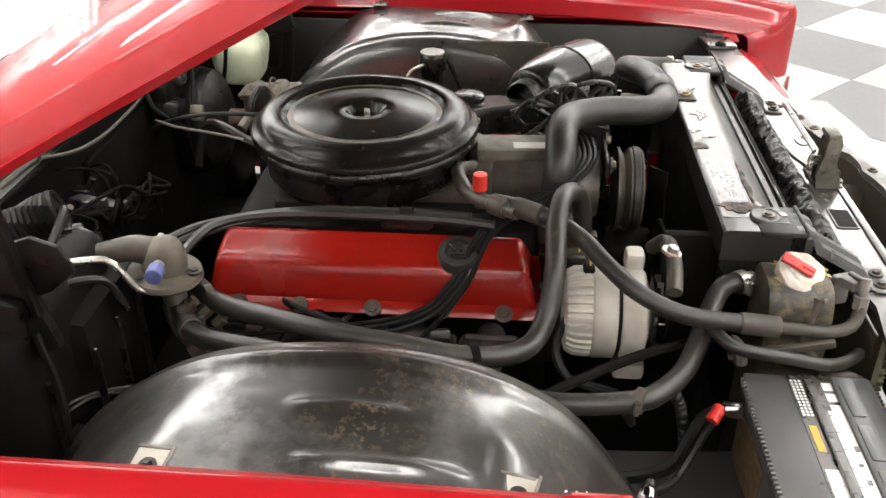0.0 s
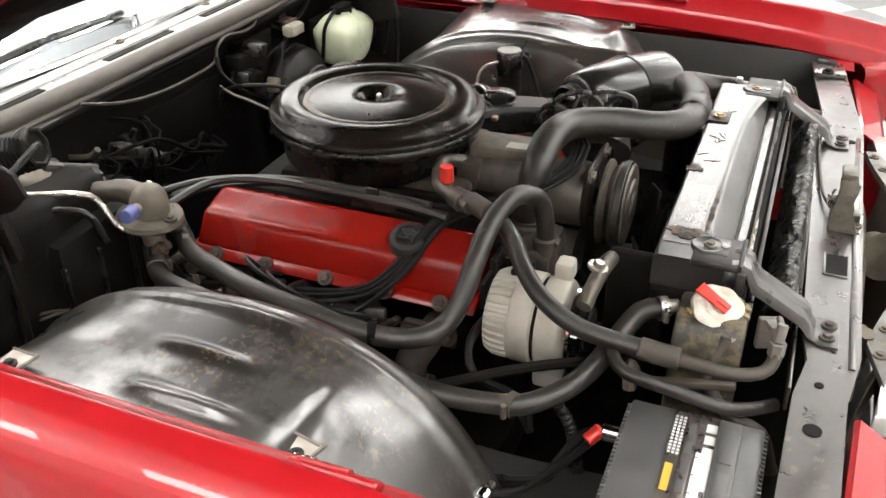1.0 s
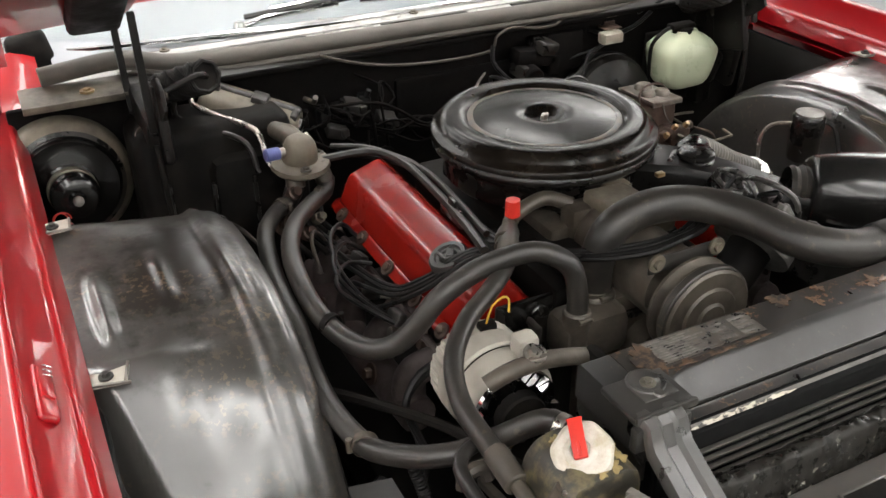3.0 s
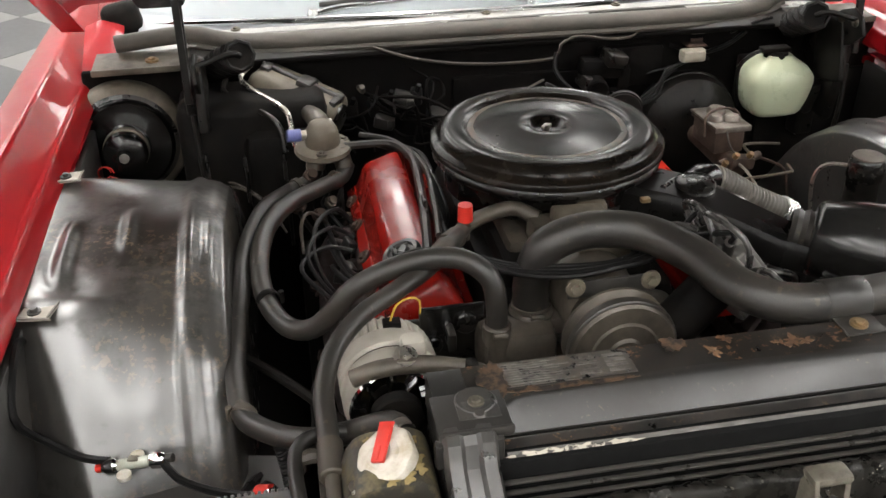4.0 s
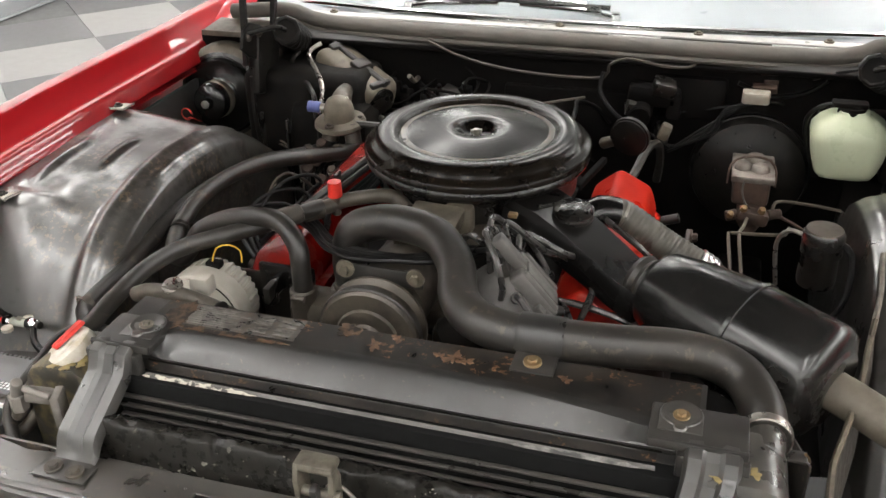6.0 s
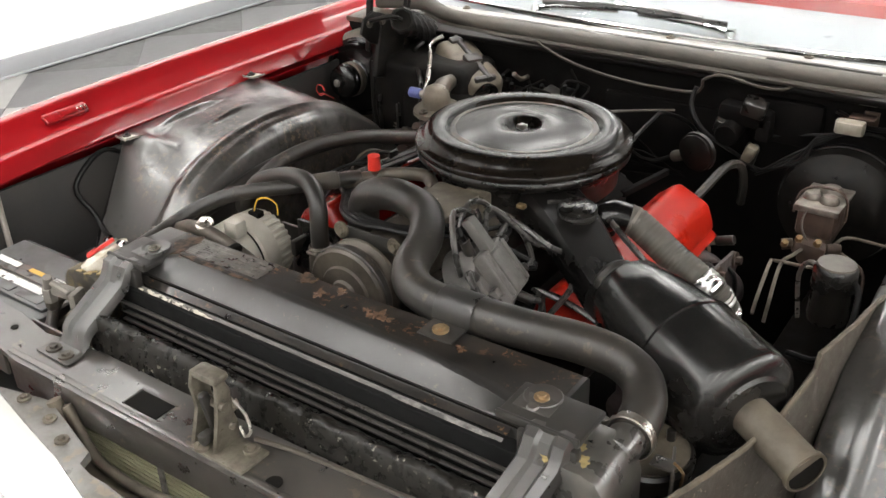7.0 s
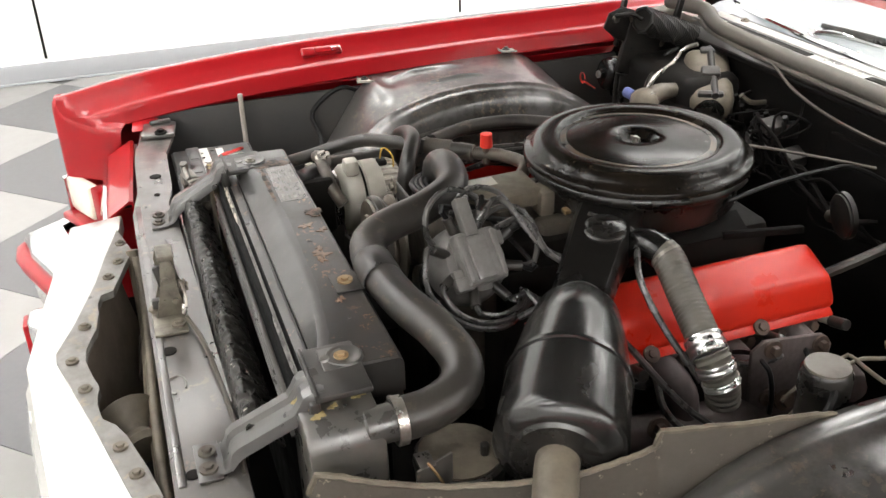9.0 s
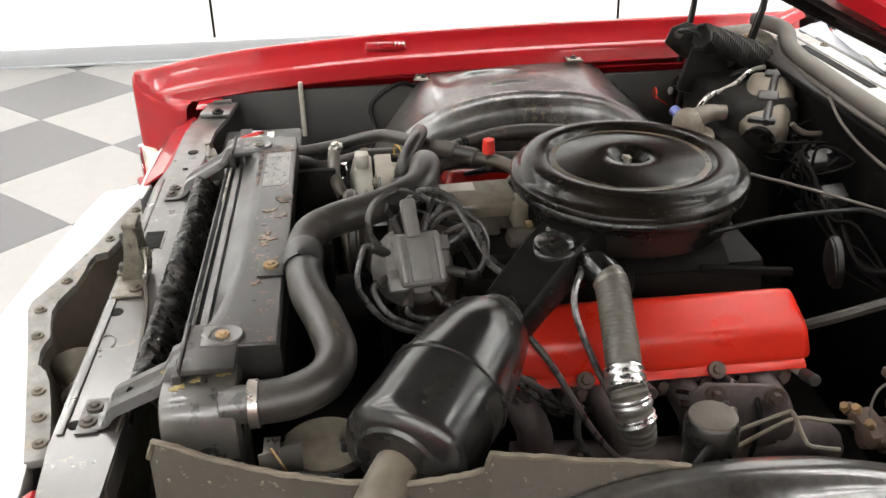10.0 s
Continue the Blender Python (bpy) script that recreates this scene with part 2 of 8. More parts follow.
M_STEEL = mat("bare_steel", (0.48, 0.46, 0.42), 0.32, 0.9, dirt=(0.2, 0.13, 0.08), dirt_amt=0.5, bump=0.1, scale=40)
M_ZLID = mat("rust_stained_zinc_lid", (0.22, 0.20, 0.175), 0.42, 0.6, dirt=(0.07, 0.045, 0.035), dirt_amt=0.8, bump=0.08, scale=30)
M_ZINC = mat("yellow_zinc_bolt", (0.27, 0.19, 0.10), 0.42, 0.5, dirt=RUST, dirt_amt=0.6, bump=0.1, scale=60)
M_CHROME = mat("chrome", (0.75, 0.75, 0.75), 0.08, 1.0, bump=0, rough_var=0.03, vary=0.03)
M_RUST = mat("rusty_iron", (0.068, 0.042, 0.030), 0.62, 0.2, dirt=(0.03, 0.022, 0.018), dirt_amt=0.65, bump=0.4, scale=35)
M_MANIF = mat("scaled_iron_manifold", (0.082, 0.064, 0.061), 0.65, 0.15, dirt=(0.05, 0.038, 0.034), dirt_amt=0.65, bump=0.5, scale=35)
M_BOTTLE = mat("milky_green_white_plastic", (0.50, 0.55, 0.39), 0.35, bump=0.03, vary=0.04, dirt=(0.5, 0.5, 0.34), dirt_amt=0.4, scale=10)
M_WIRE = mat("black_cable_sheath", (0.0068, 0.0066, 0.0066), 0.38, dirt=(0.034, 0.030, 0.026), dirt_amt=0.12, bump=0, spec=0.18)
M_REDPL = mat("red_plastic", (0.55, 0.03, 0.02), 0.4, bump=0.03)
M_YELLOW = mat("yellow_plastic", (0.60, 0.36, 0.05), 0.4, bump=0)
M_BLUE = mat("blue_plastic", (0.10, 0.12, 0.30), 0.4, bump=0)
M_LABELW = mat("white_print", (0.74, 0.74, 0.72), 0.4, bump=0, vary=0.06, dirt=(0.38, 0.37, 0.34), dirt_amt=0.4, scale=40)
M_LABELD = mat("worn_dark_sticker", (0.04, 0.038, 0.036), 0.34, dirt=(0.14, 0.10, 0.065), dirt_amt=0.5, bump=0.01, scale=60, spec=1.0, coat=0.4, coat_rough=0.18)
M_LABELG = mat("worn_pale_print", (0.17, 0.162, 0.148), 0.45, dirt=(0.035, 0.03, 0.026), dirt_amt=0.9, bump=0.03, scale=70, spec=0.6, coat=0.5, coat_rough=0.18)
M_CAPW = mat("grubby_white_cap", (0.55, 0.52, 0.46), 0.5, dirt=(0.30, 0.24, 0.13), dirt_amt=0.7, bump=0.02, scale=45)
M_STAIN = mat("coolant_stained_tank", (0.028, 0.025, 0.020), 0.45, dirt=(0.27, 0.22, 0.10), dirt_amt=0.40, bump=0.2, scale=50, dirt_pos=0.56, soft=0.10)
M_CORR = mat("aluminised_paper_hose", (0.070, 0.063, 0.052), 0.5, dirt=(0.14, 0.125, 0.10), dirt_amt=0.4, bump=0.15)
M_FOIL = mat("bare_foil", (0.72, 0.72, 0.70), 0.28, 0.95, bump=0.15, fine=60)
M_FUSE = mat("clear_pale_plastic", (0.42, 0.43, 0.36), 0.12, bump=0, vary=0.1, coat=0.8, dirt=(0.2, 0.2, 0.14), dirt_amt=0.4, scale=60)
M_BATT = mat("dark_grey_battery_plastic", (0.072, 0.072, 0.072), 0.42, bump=0.02, fine=250, vary=0.06, spec=0.9, dirt=(0.11, 0.10, 0.088), dirt_amt=0.35, scale=20)
M_CORE = mat("radiator_core", (0.007, 0.007, 0.007), 0.7, bump=0.2, spec=0.1)
M_FOAM = mat("black_foam_seal", (0.0105, 0.0098, 0.0086), 0.30, bump=0.14, scale=60, wob=0.5, spec=0.2, rough_var=0.12, dirt=(0.045, 0.037, 0.026), dirt_amt=0.15, dirt_pos=0.56, spots=((0.42, 0.40, 0.34), 0.85, 75, 0.62, 24))
M_WALL = mat("white_wall_panel", (0.82, 0.82, 0.81), 0.55, bump=0.02, vary=0.015, scale=2)
M_BASE = mat("grey_vinyl_baseboard", (0.30, 0.31, 0.32), 0.5, bump=0.02, vary=0.03)
M_WALL2 = mat("grey_wall_paint", (0.6, 0.6, 0.59), 0.7, bump=0.03, vary=0.02, scale=2)
M_CEIL = mat("pale_grey_ceiling_paint", (0.60, 0.60, 0.60), 0.8, bump=0.05, scale=3)
M_TILEL = mat("pale_grey_vinyl_tile", (0.262, 0.257, 0.249), 0.42, dirt=(0.244, 0.238, 0.229), dirt_amt=0.5, bump=0, rough_var=0.03, scale=12, fine=60, island=True, vary=0.04, soft=0.25, spec=0.35)
M_TILED = mat("dark_grey_vinyl_tile", (0.112, 0.112, 0.116), 0.42, dirt=(0.138, 0.135, 0.133), dirt_amt=0.5, bump=0, rough_var=0.04, scale=22, fine=60, island=True, vary=0.10, soft=0.2, spec=0.35)
M_GROUT = mat("dark_floor_joint", (0.12, 0.12, 0.12), 0.8, bump=0.05)
M_LAMPW = mat("amber_white_lens", (0.78, 0.74, 0.62), 0.15, coat=0.5, bump=0)
# pale colour for the sheet that whitens the windshield from below
M_DASHW = mat("pale_glass_backing", (0.30, 0.31, 0.33), 0.4, bump=0.05, vary=0.03)
M_INT = mat("red_interior_vinyl", (0.33, 0.05, 0.045), 0.5, bump=0.1)


def glow(name, col, strength):
    m = bpy.data.materials.new(name)
    m.use_nodes = True
    b = m.node_tree.nodes["Principled BSDF"]
    b.inputs["Base Color"].default_value = (0.8, 0.8, 0.8, 1)
    b.inputs["Emission Color"].default_value = (*col, 1)
    b.inputs["Emission Strength"].default_value = strength
    return m


M_TUBE = glow("fluorescent_diffuser", (1.0, 0.98, 0.945), LAMP_POWER)
M_GLASS = bpy.data.materials.new("windshield_glass")
M_GLASS.use_nodes = True
_g = M_GLASS.node_tree.nodes["Principled BSDF"]
_g.inputs["Base Color"].default_value = (0.92, 0.96, 0.95, 1)
_g.inputs["Roughness"].default_value = 0.02
_g.inputs["Transmission Weight"].default_value = 1.0
_g.inputs["IOR"].default_value = 1.5


# ---- builders ----
ORIGIN = {}


def thing(name, at, label, category, group="", kind=""):
    ob = new(name)
    ob.empty_display_size = 0.05
    ob.location = at
    ORIGIN[ob.name] = Vector(at)
    return tagged(ob, label, category, group, kind)


def link_mesh(name, bm, material, origin, sharp=38):
    me = bpy.data.meshes.new(name)
    bmesh.ops.recalc_face_normals(bm, faces=bm.faces)
    bm.to_mesh(me)
    bm.free()
    me.transform(Matrix.Translation(-Vector(origin)))
    me.materials.append(material)
    me.polygons.foreach_set("use_smooth", [True] * len(me.polygons))
    me.set_sharp_from_angle(angle=radians(sharp))
    return me


def part(name, bm, material, parent, label="", sharp=38):
    o = ORIGIN[parent.name]
    ob = new(name, link_mesh(name, bm, material, o, sharp))
    ob.parent = parent
    ORIGIN[ob.name] = o
    return tagged(ob, label)


def solid(name, bm, material, at, label, category, group="", kind="", sharp=38):
    ob = new(name, link_mesh(name, bm, material, at, sharp))
    ob.location = at
    ORIGIN[ob.name] = Vector(at)
    return tagged(ob, label, category, group, kind)


def parts(name, bms, material, parent, label=""):
    return [part(name, b, material, parent, label) for b in bms]


def turned(bm, m):
    bmesh.ops.transform(bm, matrix=m, verts=bm.verts)
    return bm


def merged(*bms):
    out = bms[0]
    for b in bms[1:]:
        me = bpy.data.meshes.new("tmp")
        b.to_mesh(me)
        b.free()
        out.from_mesh(me)
        bpy.data.meshes.remove(me)
    return out


def box(c, s, bevel=0.003, rot=(0, 0, 0), seg=2):
    bm = bmesh.new()
    bmesh.ops.create_cube(bm, size=1.0)
    bmesh.ops.scale(bm, vec=s, verts=bm.verts)
    if bevel:
        bmesh.ops.bevel(bm, geom=bm.edges[:], offset=min(bevel, min(s) * 0.45), segments=seg, affect="EDGES", profile=0.5)
    bmesh.ops.transform(bm, matrix=pose(*c, *rot), verts=bm.verts)
    return bm


def frame_of(axis):
    a = Vector(axis).normalized()
    h = Vector((0, 0, 1)) if abs(a.z) < 0.9 else Vector((1, 0, 0))
    u = h.cross(a).normalized()
    return u, a.cross(u), a


def lathe(prof, at, axis=(0, 0, 1), n=32, squash=None):
    """prof: (radius, height) pairs along the axis; a radius of 0 closes the end."""
    u, v, a = frame_of(axis)
    at = Vector(at)
    bm = bmesh.new()
    rings = []
    for r, h in prof:
        if r <= 1e-6:
            rings.append([bm.verts.new(at + a * h)])
        else:
            ring = []
            for k in range(n):
                th = 2 * math.pi * k / n
                f = squash(th) if squash else 1.0
                ring.append(bm.verts.new(at + a * h + (u * math.cos(th) + v * math.sin(th)) * r * f))
            rings.append(ring)
    for p, q in zip(rings, rings[1:]):
        for k in range(n):
            k2 = (k + 1) % n
            if len(p) == 1 and len(q) == 1:
                continue
            if len(p) == 1:
                bm.faces.new((p[0], q[k], q[k2]))
            elif len(q) == 1:
                bm.faces.new((p[k], q[0], p[k2]))
            else:
                bm.faces.new((p[k], q[k], q[k2], p[k2]))
    return bm


def rod(a, b, r, n=16, bevel=0.0):
    a, b = Vector(a), Vector(b)
    L = (b - a).length
    e = bevel if bevel else r * 0.12
    return lathe([(0, 0), (r - e, 0), (r, e), (r, L - e), (r - e, L), (0, L)], a, b - a, n)


def spline(pts, step=0.012):
    pts = [Vector(p) for p in pts]
    P = [2 * pts[0] - pts[1]] + pts + [2 * pts[-1] - pts[-2]]
    out = []
    for i in range(1, len(P) - 2):
        p0, p1, p2, p3 = P[i - 1:i + 3]
        n = max(2, int((p2 - p1).length / step))
        for k in range(n):
            t = k / n
            out.append(0.5 * (2 * p1 + (p2 - p0) * t + (2 * p0 - 5 * p1 + 4 * p2 - p3) * t * t + (3 * p1 - p0 - 3 * p2 + p3) * t ** 3))
    out.append(pts[-1])
    return out


def tube(pts, r, n=12, step=0.012, ripple=0.0, pitch=0.01, raw=False):
    """A hose or cable along a smooth line. r: one radius, or one at either end."""
    P = [Vector(p) for p in pts] if raw else spline(pts, step)
    bm = bmesh.new()
    rings = []
    up = None
    run = 0.0
    for i, p in enumerate(P):
        d = (P[min(i + 1, len(P) - 1)] - P[max(i - 1, 0)]).normalized()
        if up is None:
            up = frame_of(d)[0]
        u = (up - d * up.dot(d)).normalized()
        up = u
        v = d.cross(u)
        if i:
            run += (p - P[i - 1]).length
        f = i / max(1, len(P) - 1)
        rr = r[0] + (r[1] - r[0]) * f if isinstance(r, (tuple, list)) else r
        rr += ripple * math.sin(run / pitch * 2 * math.pi) if ripple else 0
        rings.append([bm.verts.new(p + (u * math.cos(2 * math.pi * k / n) + v * math.sin(2 * math.pi * k / n)) * rr) for k in range(n)])
    for p, q in zip(rings, rings[1:]):
        for k in range(n):
            bm.faces.new((p[k], q[k], q[(k + 1) % n], p[(k + 1) % n]))
    bm.faces.new(rings[0][::-1])
    bm.faces.new(rings[-1])
    return bm


def extrude(poly, plane, a, b, bevel=0.0):
    """A closed outline in a plane ('yz', 'xz' or 'xy'), drawn out from a to b on the third axis."""
    bm = bmesh.new()

    def put(p, q, w):
        return {"yz": (w, p, q), "xz": (p, w, q), "xy": (p, q, w)}[plane]
    lo = [bm.verts.new(put(p, q, a)) for p, q in poly]
    hi = [bm.verts.new(put(p, q, b)) for p, q in poly]
    bm.faces.new(lo)
    bm.faces.new(hi[::-1])
    k = len(poly)
    for i in range(k):
        bm.faces.new((lo[i], hi[i], hi[(i + 1) % k], lo[(i + 1) % k]))
    if bevel:
        bmesh.ops.bevel(bm, geom=bm.edges[:], offset=bevel, segments=2, affect="EDGES", profile=0.5)
    return bm


def sheet(line, plane, a, b, thick, bevel=0.0):
    """A bent sheet: an open line with a thickness below it, drawn out along the third axis."""
    L = [Vector((p, q)) for p, q in line]
    back = []
    for i, p in enumerate(L):
        d = (L[min(i + 1, len(L) - 1)] - L[max(i - 1, 0)]).normalized()
        back.append(p - Vector((-d.y, d.x)) * thick)
    return extrude([tuple(p) for p in L] + [tuple(p) for p in reversed(back)], plane, a, b, bevel)


def surface(grid):
    bm = bmesh.new()
    V = [[bm.verts.new(p) for p in row] for row in grid]
    for i in range(len(V) - 1):
        for j in range(len(V[0]) - 1):
            bm.faces.new((V[i][j], V[i + 1][j], V[i + 1][j + 1], V[i][j + 1]))
    return bm


def thicken(bm, t):
    bmesh.ops.recalc_face_normals(bm, faces=bm.faces)
    bmesh.ops.solidify(bm, geom=bm.faces[:], thickness=t)
    return bm


def lerp_prof(prof, x):
    if x <= prof[0][0]:
        return prof[0][1]
    for (a, p), (b, q) in zip(prof, prof[1:]):
        if x <= b:
            f = (x - a) / (b - a)
            return p + (q - p) * f
    return prof[-1][1]


def smooth_prof(prof, x, w=0.03):
    return sum(lerp_prof(prof, x + w * k / 3) for k in range(-3, 4)) / 7


def bolt(p, axis=(0, 0, 1), r=0.007, h=0.006, washer=True):
    bms = [lathe([(0, h), (r * 0.9, h), (r, h * 0.8), (r, 0), (0, 0)], p, axis, 6)]
    if washer:
        bms.append(lathe([(0, 0.0022), (r * 1.75, 0.0022), (r * 1.8, -0.002), (0, -0.002)], p, axis, 16))
    return merged(*bms)
# ---- room ----
WALL_X = -4.12


def build_room():
    X1, Y0r, Y1r = 9.6, -6.0, 8.5
    bm = box(((WALL_X + X1) / 2, (Y0r + Y1r) / 2, FLOOR - 0.056), (X1 - WALL_X + 0.4, Y1r - Y0r + 0.4, 0.10), 0)
    floor = solid("floor", bm, M_GROUT, (0, 0, FLOOR), "checkerboard floor of pale and dark grey vinyl tiles", "floor", kind="structure")
    side, th, a0, a1 = 0.60025, radians(46.25), -0.022, 0.275
    cu, su = math.cos(th), math.sin(th)
    meshes = []
    for m in (M_TILED, M_TILEL):
        b = box((0, 0, -0.002), (side - 0.002, side - 0.002, 0.008), 0.0012, seg=1)
        me = link_mesh("tile", b, m, (0, 0, 0))
        meshes.append(me)
    for i in range(-14, 15):
        for j in range(-14, 15):
            u, v = a0 + (i + 0.5) * side, a1 + (j + 0.5) * side
            x, y = u * cu - v * su, u * su + v * cu
            if not (WALL_X + 0.05 < x < 5.4 and -3.6 < y < 6.2):
                continue
            ob = new("tile", meshes[(i + j) % 2])
            ob.parent = floor
            ob.location = (x, y, 0.0)
            ob.rotation_euler = (0, 0, th + (math.pi / 2) * random.randint(0, 3))
    T = 0.12
    H = CEIL - FLOOR
    mid = (Y0r + Y1r) / 2
    # east, south and north walls are unseen, added to bounce the lamp light
    for nm, c, s in (("wall_west", (WALL_X - T / 2, mid, FLOOR + H / 2), (T, Y1r - Y0r, H)),
                     ("wall_east", (X1 + T / 2, mid, FLOOR + H / 2), (T, Y1r - Y0r, H)),
                     ("wall_south", ((WALL_X + X1) / 2, Y0r - T / 2, FLOOR + H / 2), (X1 - WALL_X + 2 * T, T, H)),
                     ("wall_north", ((WALL_X + X1) / 2, Y1r + T / 2, FLOOR + H / 2), (X1 - WALL_X + 2 * T, T, H))):
        west = nm == "wall_west"
        w = solid(nm, box(c, s, 0), M_WALL if west else M_WALL2, c, "smooth bright white wall panels" if west else "unseen pale grey wall closing the room", "wall", kind="structure")
        if nm == "wall_west":
            for ys in (-2.84, -0.39, 2.06, 4.51):
                part("panel_joint", box((WALL_X + 0.0015, ys, FLOOR + 0.12 + (H - 0.12) / 2), (0.006, 0.014, H - 0.14), 0), M_DARK, w, "thin black joint between the panels")
    solid("baseboard", merged(box((WALL_X + 0.008, mid, FLOOR + 0.055), (0.016, Y1r - Y0r - 0.02, 0.11), 0.004),
                              box((WALL_X + 0.014, mid, FLOOR + 0.008), (0.028, Y1r - Y0r - 0.02, 0.014), 0.005)),
          M_BASE, (WALL_X, mid, FLOOR), "grey vinyl baseboard along the white wall", "baseboard", kind="structure")
    # unseen ceiling, added; its grey sets the fill light
    c = ((WALL_X + X1) / 2, mid, CEIL + 0.05)
    solid("ceiling", box(c, (X1 - WALL_X + 0.24, Y1r - Y0r + 0.24, 0.1), 0), M_CEIL, c, "unseen pale grey ceiling closing the room", "ceiling", kind="structure")


def build_lamps():
    first = None
    # rows from x=4.4 on are added, unseen, to brighten the shroud top's reflection
    spots = [(x, y) for x in (-3.1, -1.55, 0.0, 1.55, 4.4, 5.2, 6.0, 6.8, 7.6) for y in (-4.4, -1.7, 1.0, 3.7, 6.4) if not (y > 6 and -1 < x < 2)]
    for x, y in spots:
        at = (x, y, CEIL - 0.35)
        zc = CEIL - 0.35
        if first is None:
            first = thing("ceiling_light", at, "unseen hanging white fluorescent light strip, switched on", "ceiling light", "lights in the ceiling")
            w, h = 0.28, 2.2
            fr = merged(box((x - w / 2, y, zc), (0.02, h, 0.03), 0.004), box((x + w / 2, y, zc), (0.02, h, 0.03), 0.004),
                        box((x, y - h / 2, zc), (w, 0.02, 0.03), 0.004), box((x, y + h / 2, zc), (w, 0.02, 0.03), 0.004),
                        rod((x, y - h / 2, zc), (x, y - h / 2, CEIL), 0.005, 8), rod((x, y + h / 2, zc), (x, y + h / 2, CEIL), 0.005, 8))
            part("frame", fr, M_WALL, first)
            part("diffuser", box((x, y, zc), (w - 0.024, h - 0.024, 0.012), 0), M_TUBE, first, "glowing white diffuser")
        else:
            ORIGIN[copy_thing(first, pose(*at)).name] = Vector(at)


# ---- car body ----
ARCH_IN = [(0.34, 0.52), (0.42, 0.665), (0.49, 0.768), (0.55, 0.813), (0.62, 0.846), (0.70, 0.868), (0.80, 0.877), (0.90, 0.869), (1.0, 0.845), (1.06, 0.816), (1.16, 0.745), (1.28, 0.58)]
ARCH_OUT = [(0.34, 0.590), (0.435, 0.700), (0.555, 0.842), (0.59, 0.866), (0.80, 0.876), (0.99, 0.882), (1.05, 0.855), (1.15, 0.76), (1.28, 0.60)]


def wheelhouse(car, side):
    xi, xo = 0.632, 0.925
    grid = []
    ys = [0.34 + 0.94 * k / 94 for k in range(95)]
    for y in ys:
        row = []
        zi, zo = smooth_prof(ARCH_IN, y, 0.03), smooth_prof(ARCH_OUT, y, 0.010)
        # the fold that runs forward and down from the front clip
        xc = xo if y > 0.60 else 0.890 - max(0, 0.575 - y) * 0.36
        for k in range(61):
            s = k / 60
            x = xo + (xi - xo) * s
            if x > xc:
                z = zo - (x - xc) * (1.35 if y < 0.60 else 0.0) * min(1, (0.60 - y) / 0.04)
            else:
                f = (xc - x) / (xc - xi)
                w = f * f * (3 - 2 * f) * 0.55 + 0.45 * f
                z = zo + (zi - zo) * w
            # a small step and a rolled edge along the inner rim
            z += 0.0075 * math.exp(-((s - 0.845) / 0.042) ** 2) + 0.0020 / (1 + math.exp(-(s - 0.80) / 0.010)) - 0.012 * max(0.0, (s - 0.92) / 0.08) ** 2
            for xr, y0, y1, hgt in ((0.866, 0.63, 0.83, 0.011), (0.774, 0.70, 0.86, 0.008)):
                if y0 < y < y1:
                    z += hgt * math.exp(-((x - xr) / 0.011) ** 2) * math.sin(math.pi * (y - y0) / (y1 - y0)) ** 0.7
            # shallow knock behind the front clip
            z += 0.010 * math.exp(-((x - 0.815) / 0.05) ** 2 - ((y - 0.585) / 0.035) ** 2) - 0.007 * math.exp(-((x - 0.84) / 0.035) ** 2 - ((y - 0.63) / 0.03) ** 2)
            z += 0.0016 * noise.noise((x * 9, y * 9, side)) + 0.0006 * noise.noise((x * 31, y * 31, side))
            row.append((side * x, y, z))
        zi = row[-1][2]
        row += [(side * (xi - 0.005), y, zi - 0.0025), (side * (xi - 0.009), y, zi - 0.009), (side * (xi - 0.012), y, zi - 0.03), (side * (xi - 0.018), y, zi - 0.065), (side * (xi - 0.02), y, min(zi - 0.08, 0.46))]
        grid.append(row)
    bm = thicken(surface(grid), 0.003)
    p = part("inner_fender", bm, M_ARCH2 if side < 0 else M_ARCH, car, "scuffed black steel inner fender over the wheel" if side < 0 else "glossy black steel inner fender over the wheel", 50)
    for x, y, turn in ((0.884, 0.577, 14), (0.899, 0.975, 4)):
        z = smooth_prof(ARCH_OUT, y) + 0.0105
        part("clip_plate", box((side * x, y, z - 0.002), (0.050, 0.040, 0.0025), 0.001, (0, side * 4, side * turn)), M_ALU, p, "small pale metal clip plate")
        part("clip_rim", merged(box((side * (x - 0.023), y, z + 0.0005), (0.004, 0.040, 0.004), 0.001, (0, 0, side * turn)), box((side * x, y - 0.019, z + 0.0005), (0.050, 0.004, 0.004), 0.001, (0, 0, side * turn))), M_PALE, p)
        part("bolt", bolt((side * (x + 0.003), y, z), r=0.0055, h=0.007), M_SADDLE, p)
    # side apron behind and ahead of the arch, and the ledge that carries it forward
    part("side_apron", box((side * 0.915, 0.695, 0.66), (0.012, 1.35, 0.36), 0.003), M_APRON, car)
    part("rear_apron", box((side * 0.80, 1.385, 0.60), (0.30, 0.012, 0.44), 0.003), M_DARK, car)
    ledge = [[(side * x, y, 0.655 - 0.03 * abs(x - 0.76) / 0.2 + 0.006 * math.sin(9 * x + 14 * y) + 0.012 * math.exp(-((x - 0.70) / 0.03) ** 2)) for x in (0.54, 0.58, 0.62, 0.66, 0.70, 0.74, 0.78, 0.82, 0.86, 0.91)] for y in (0.02, 0.10, 0.18, 0.26, 0.32, 0.38, 0.44, 0.48)]
    part("front_apron", thicken(surface(ledge), 0.003), M_APRON, car, "dusty grey-black apron ahead of the wheel arch", 60)


def nose_face(y):
    # the inner face of the fender's nose runs back towards the middle of the car
    return 0.955 - (y + 0.165) * 0.76


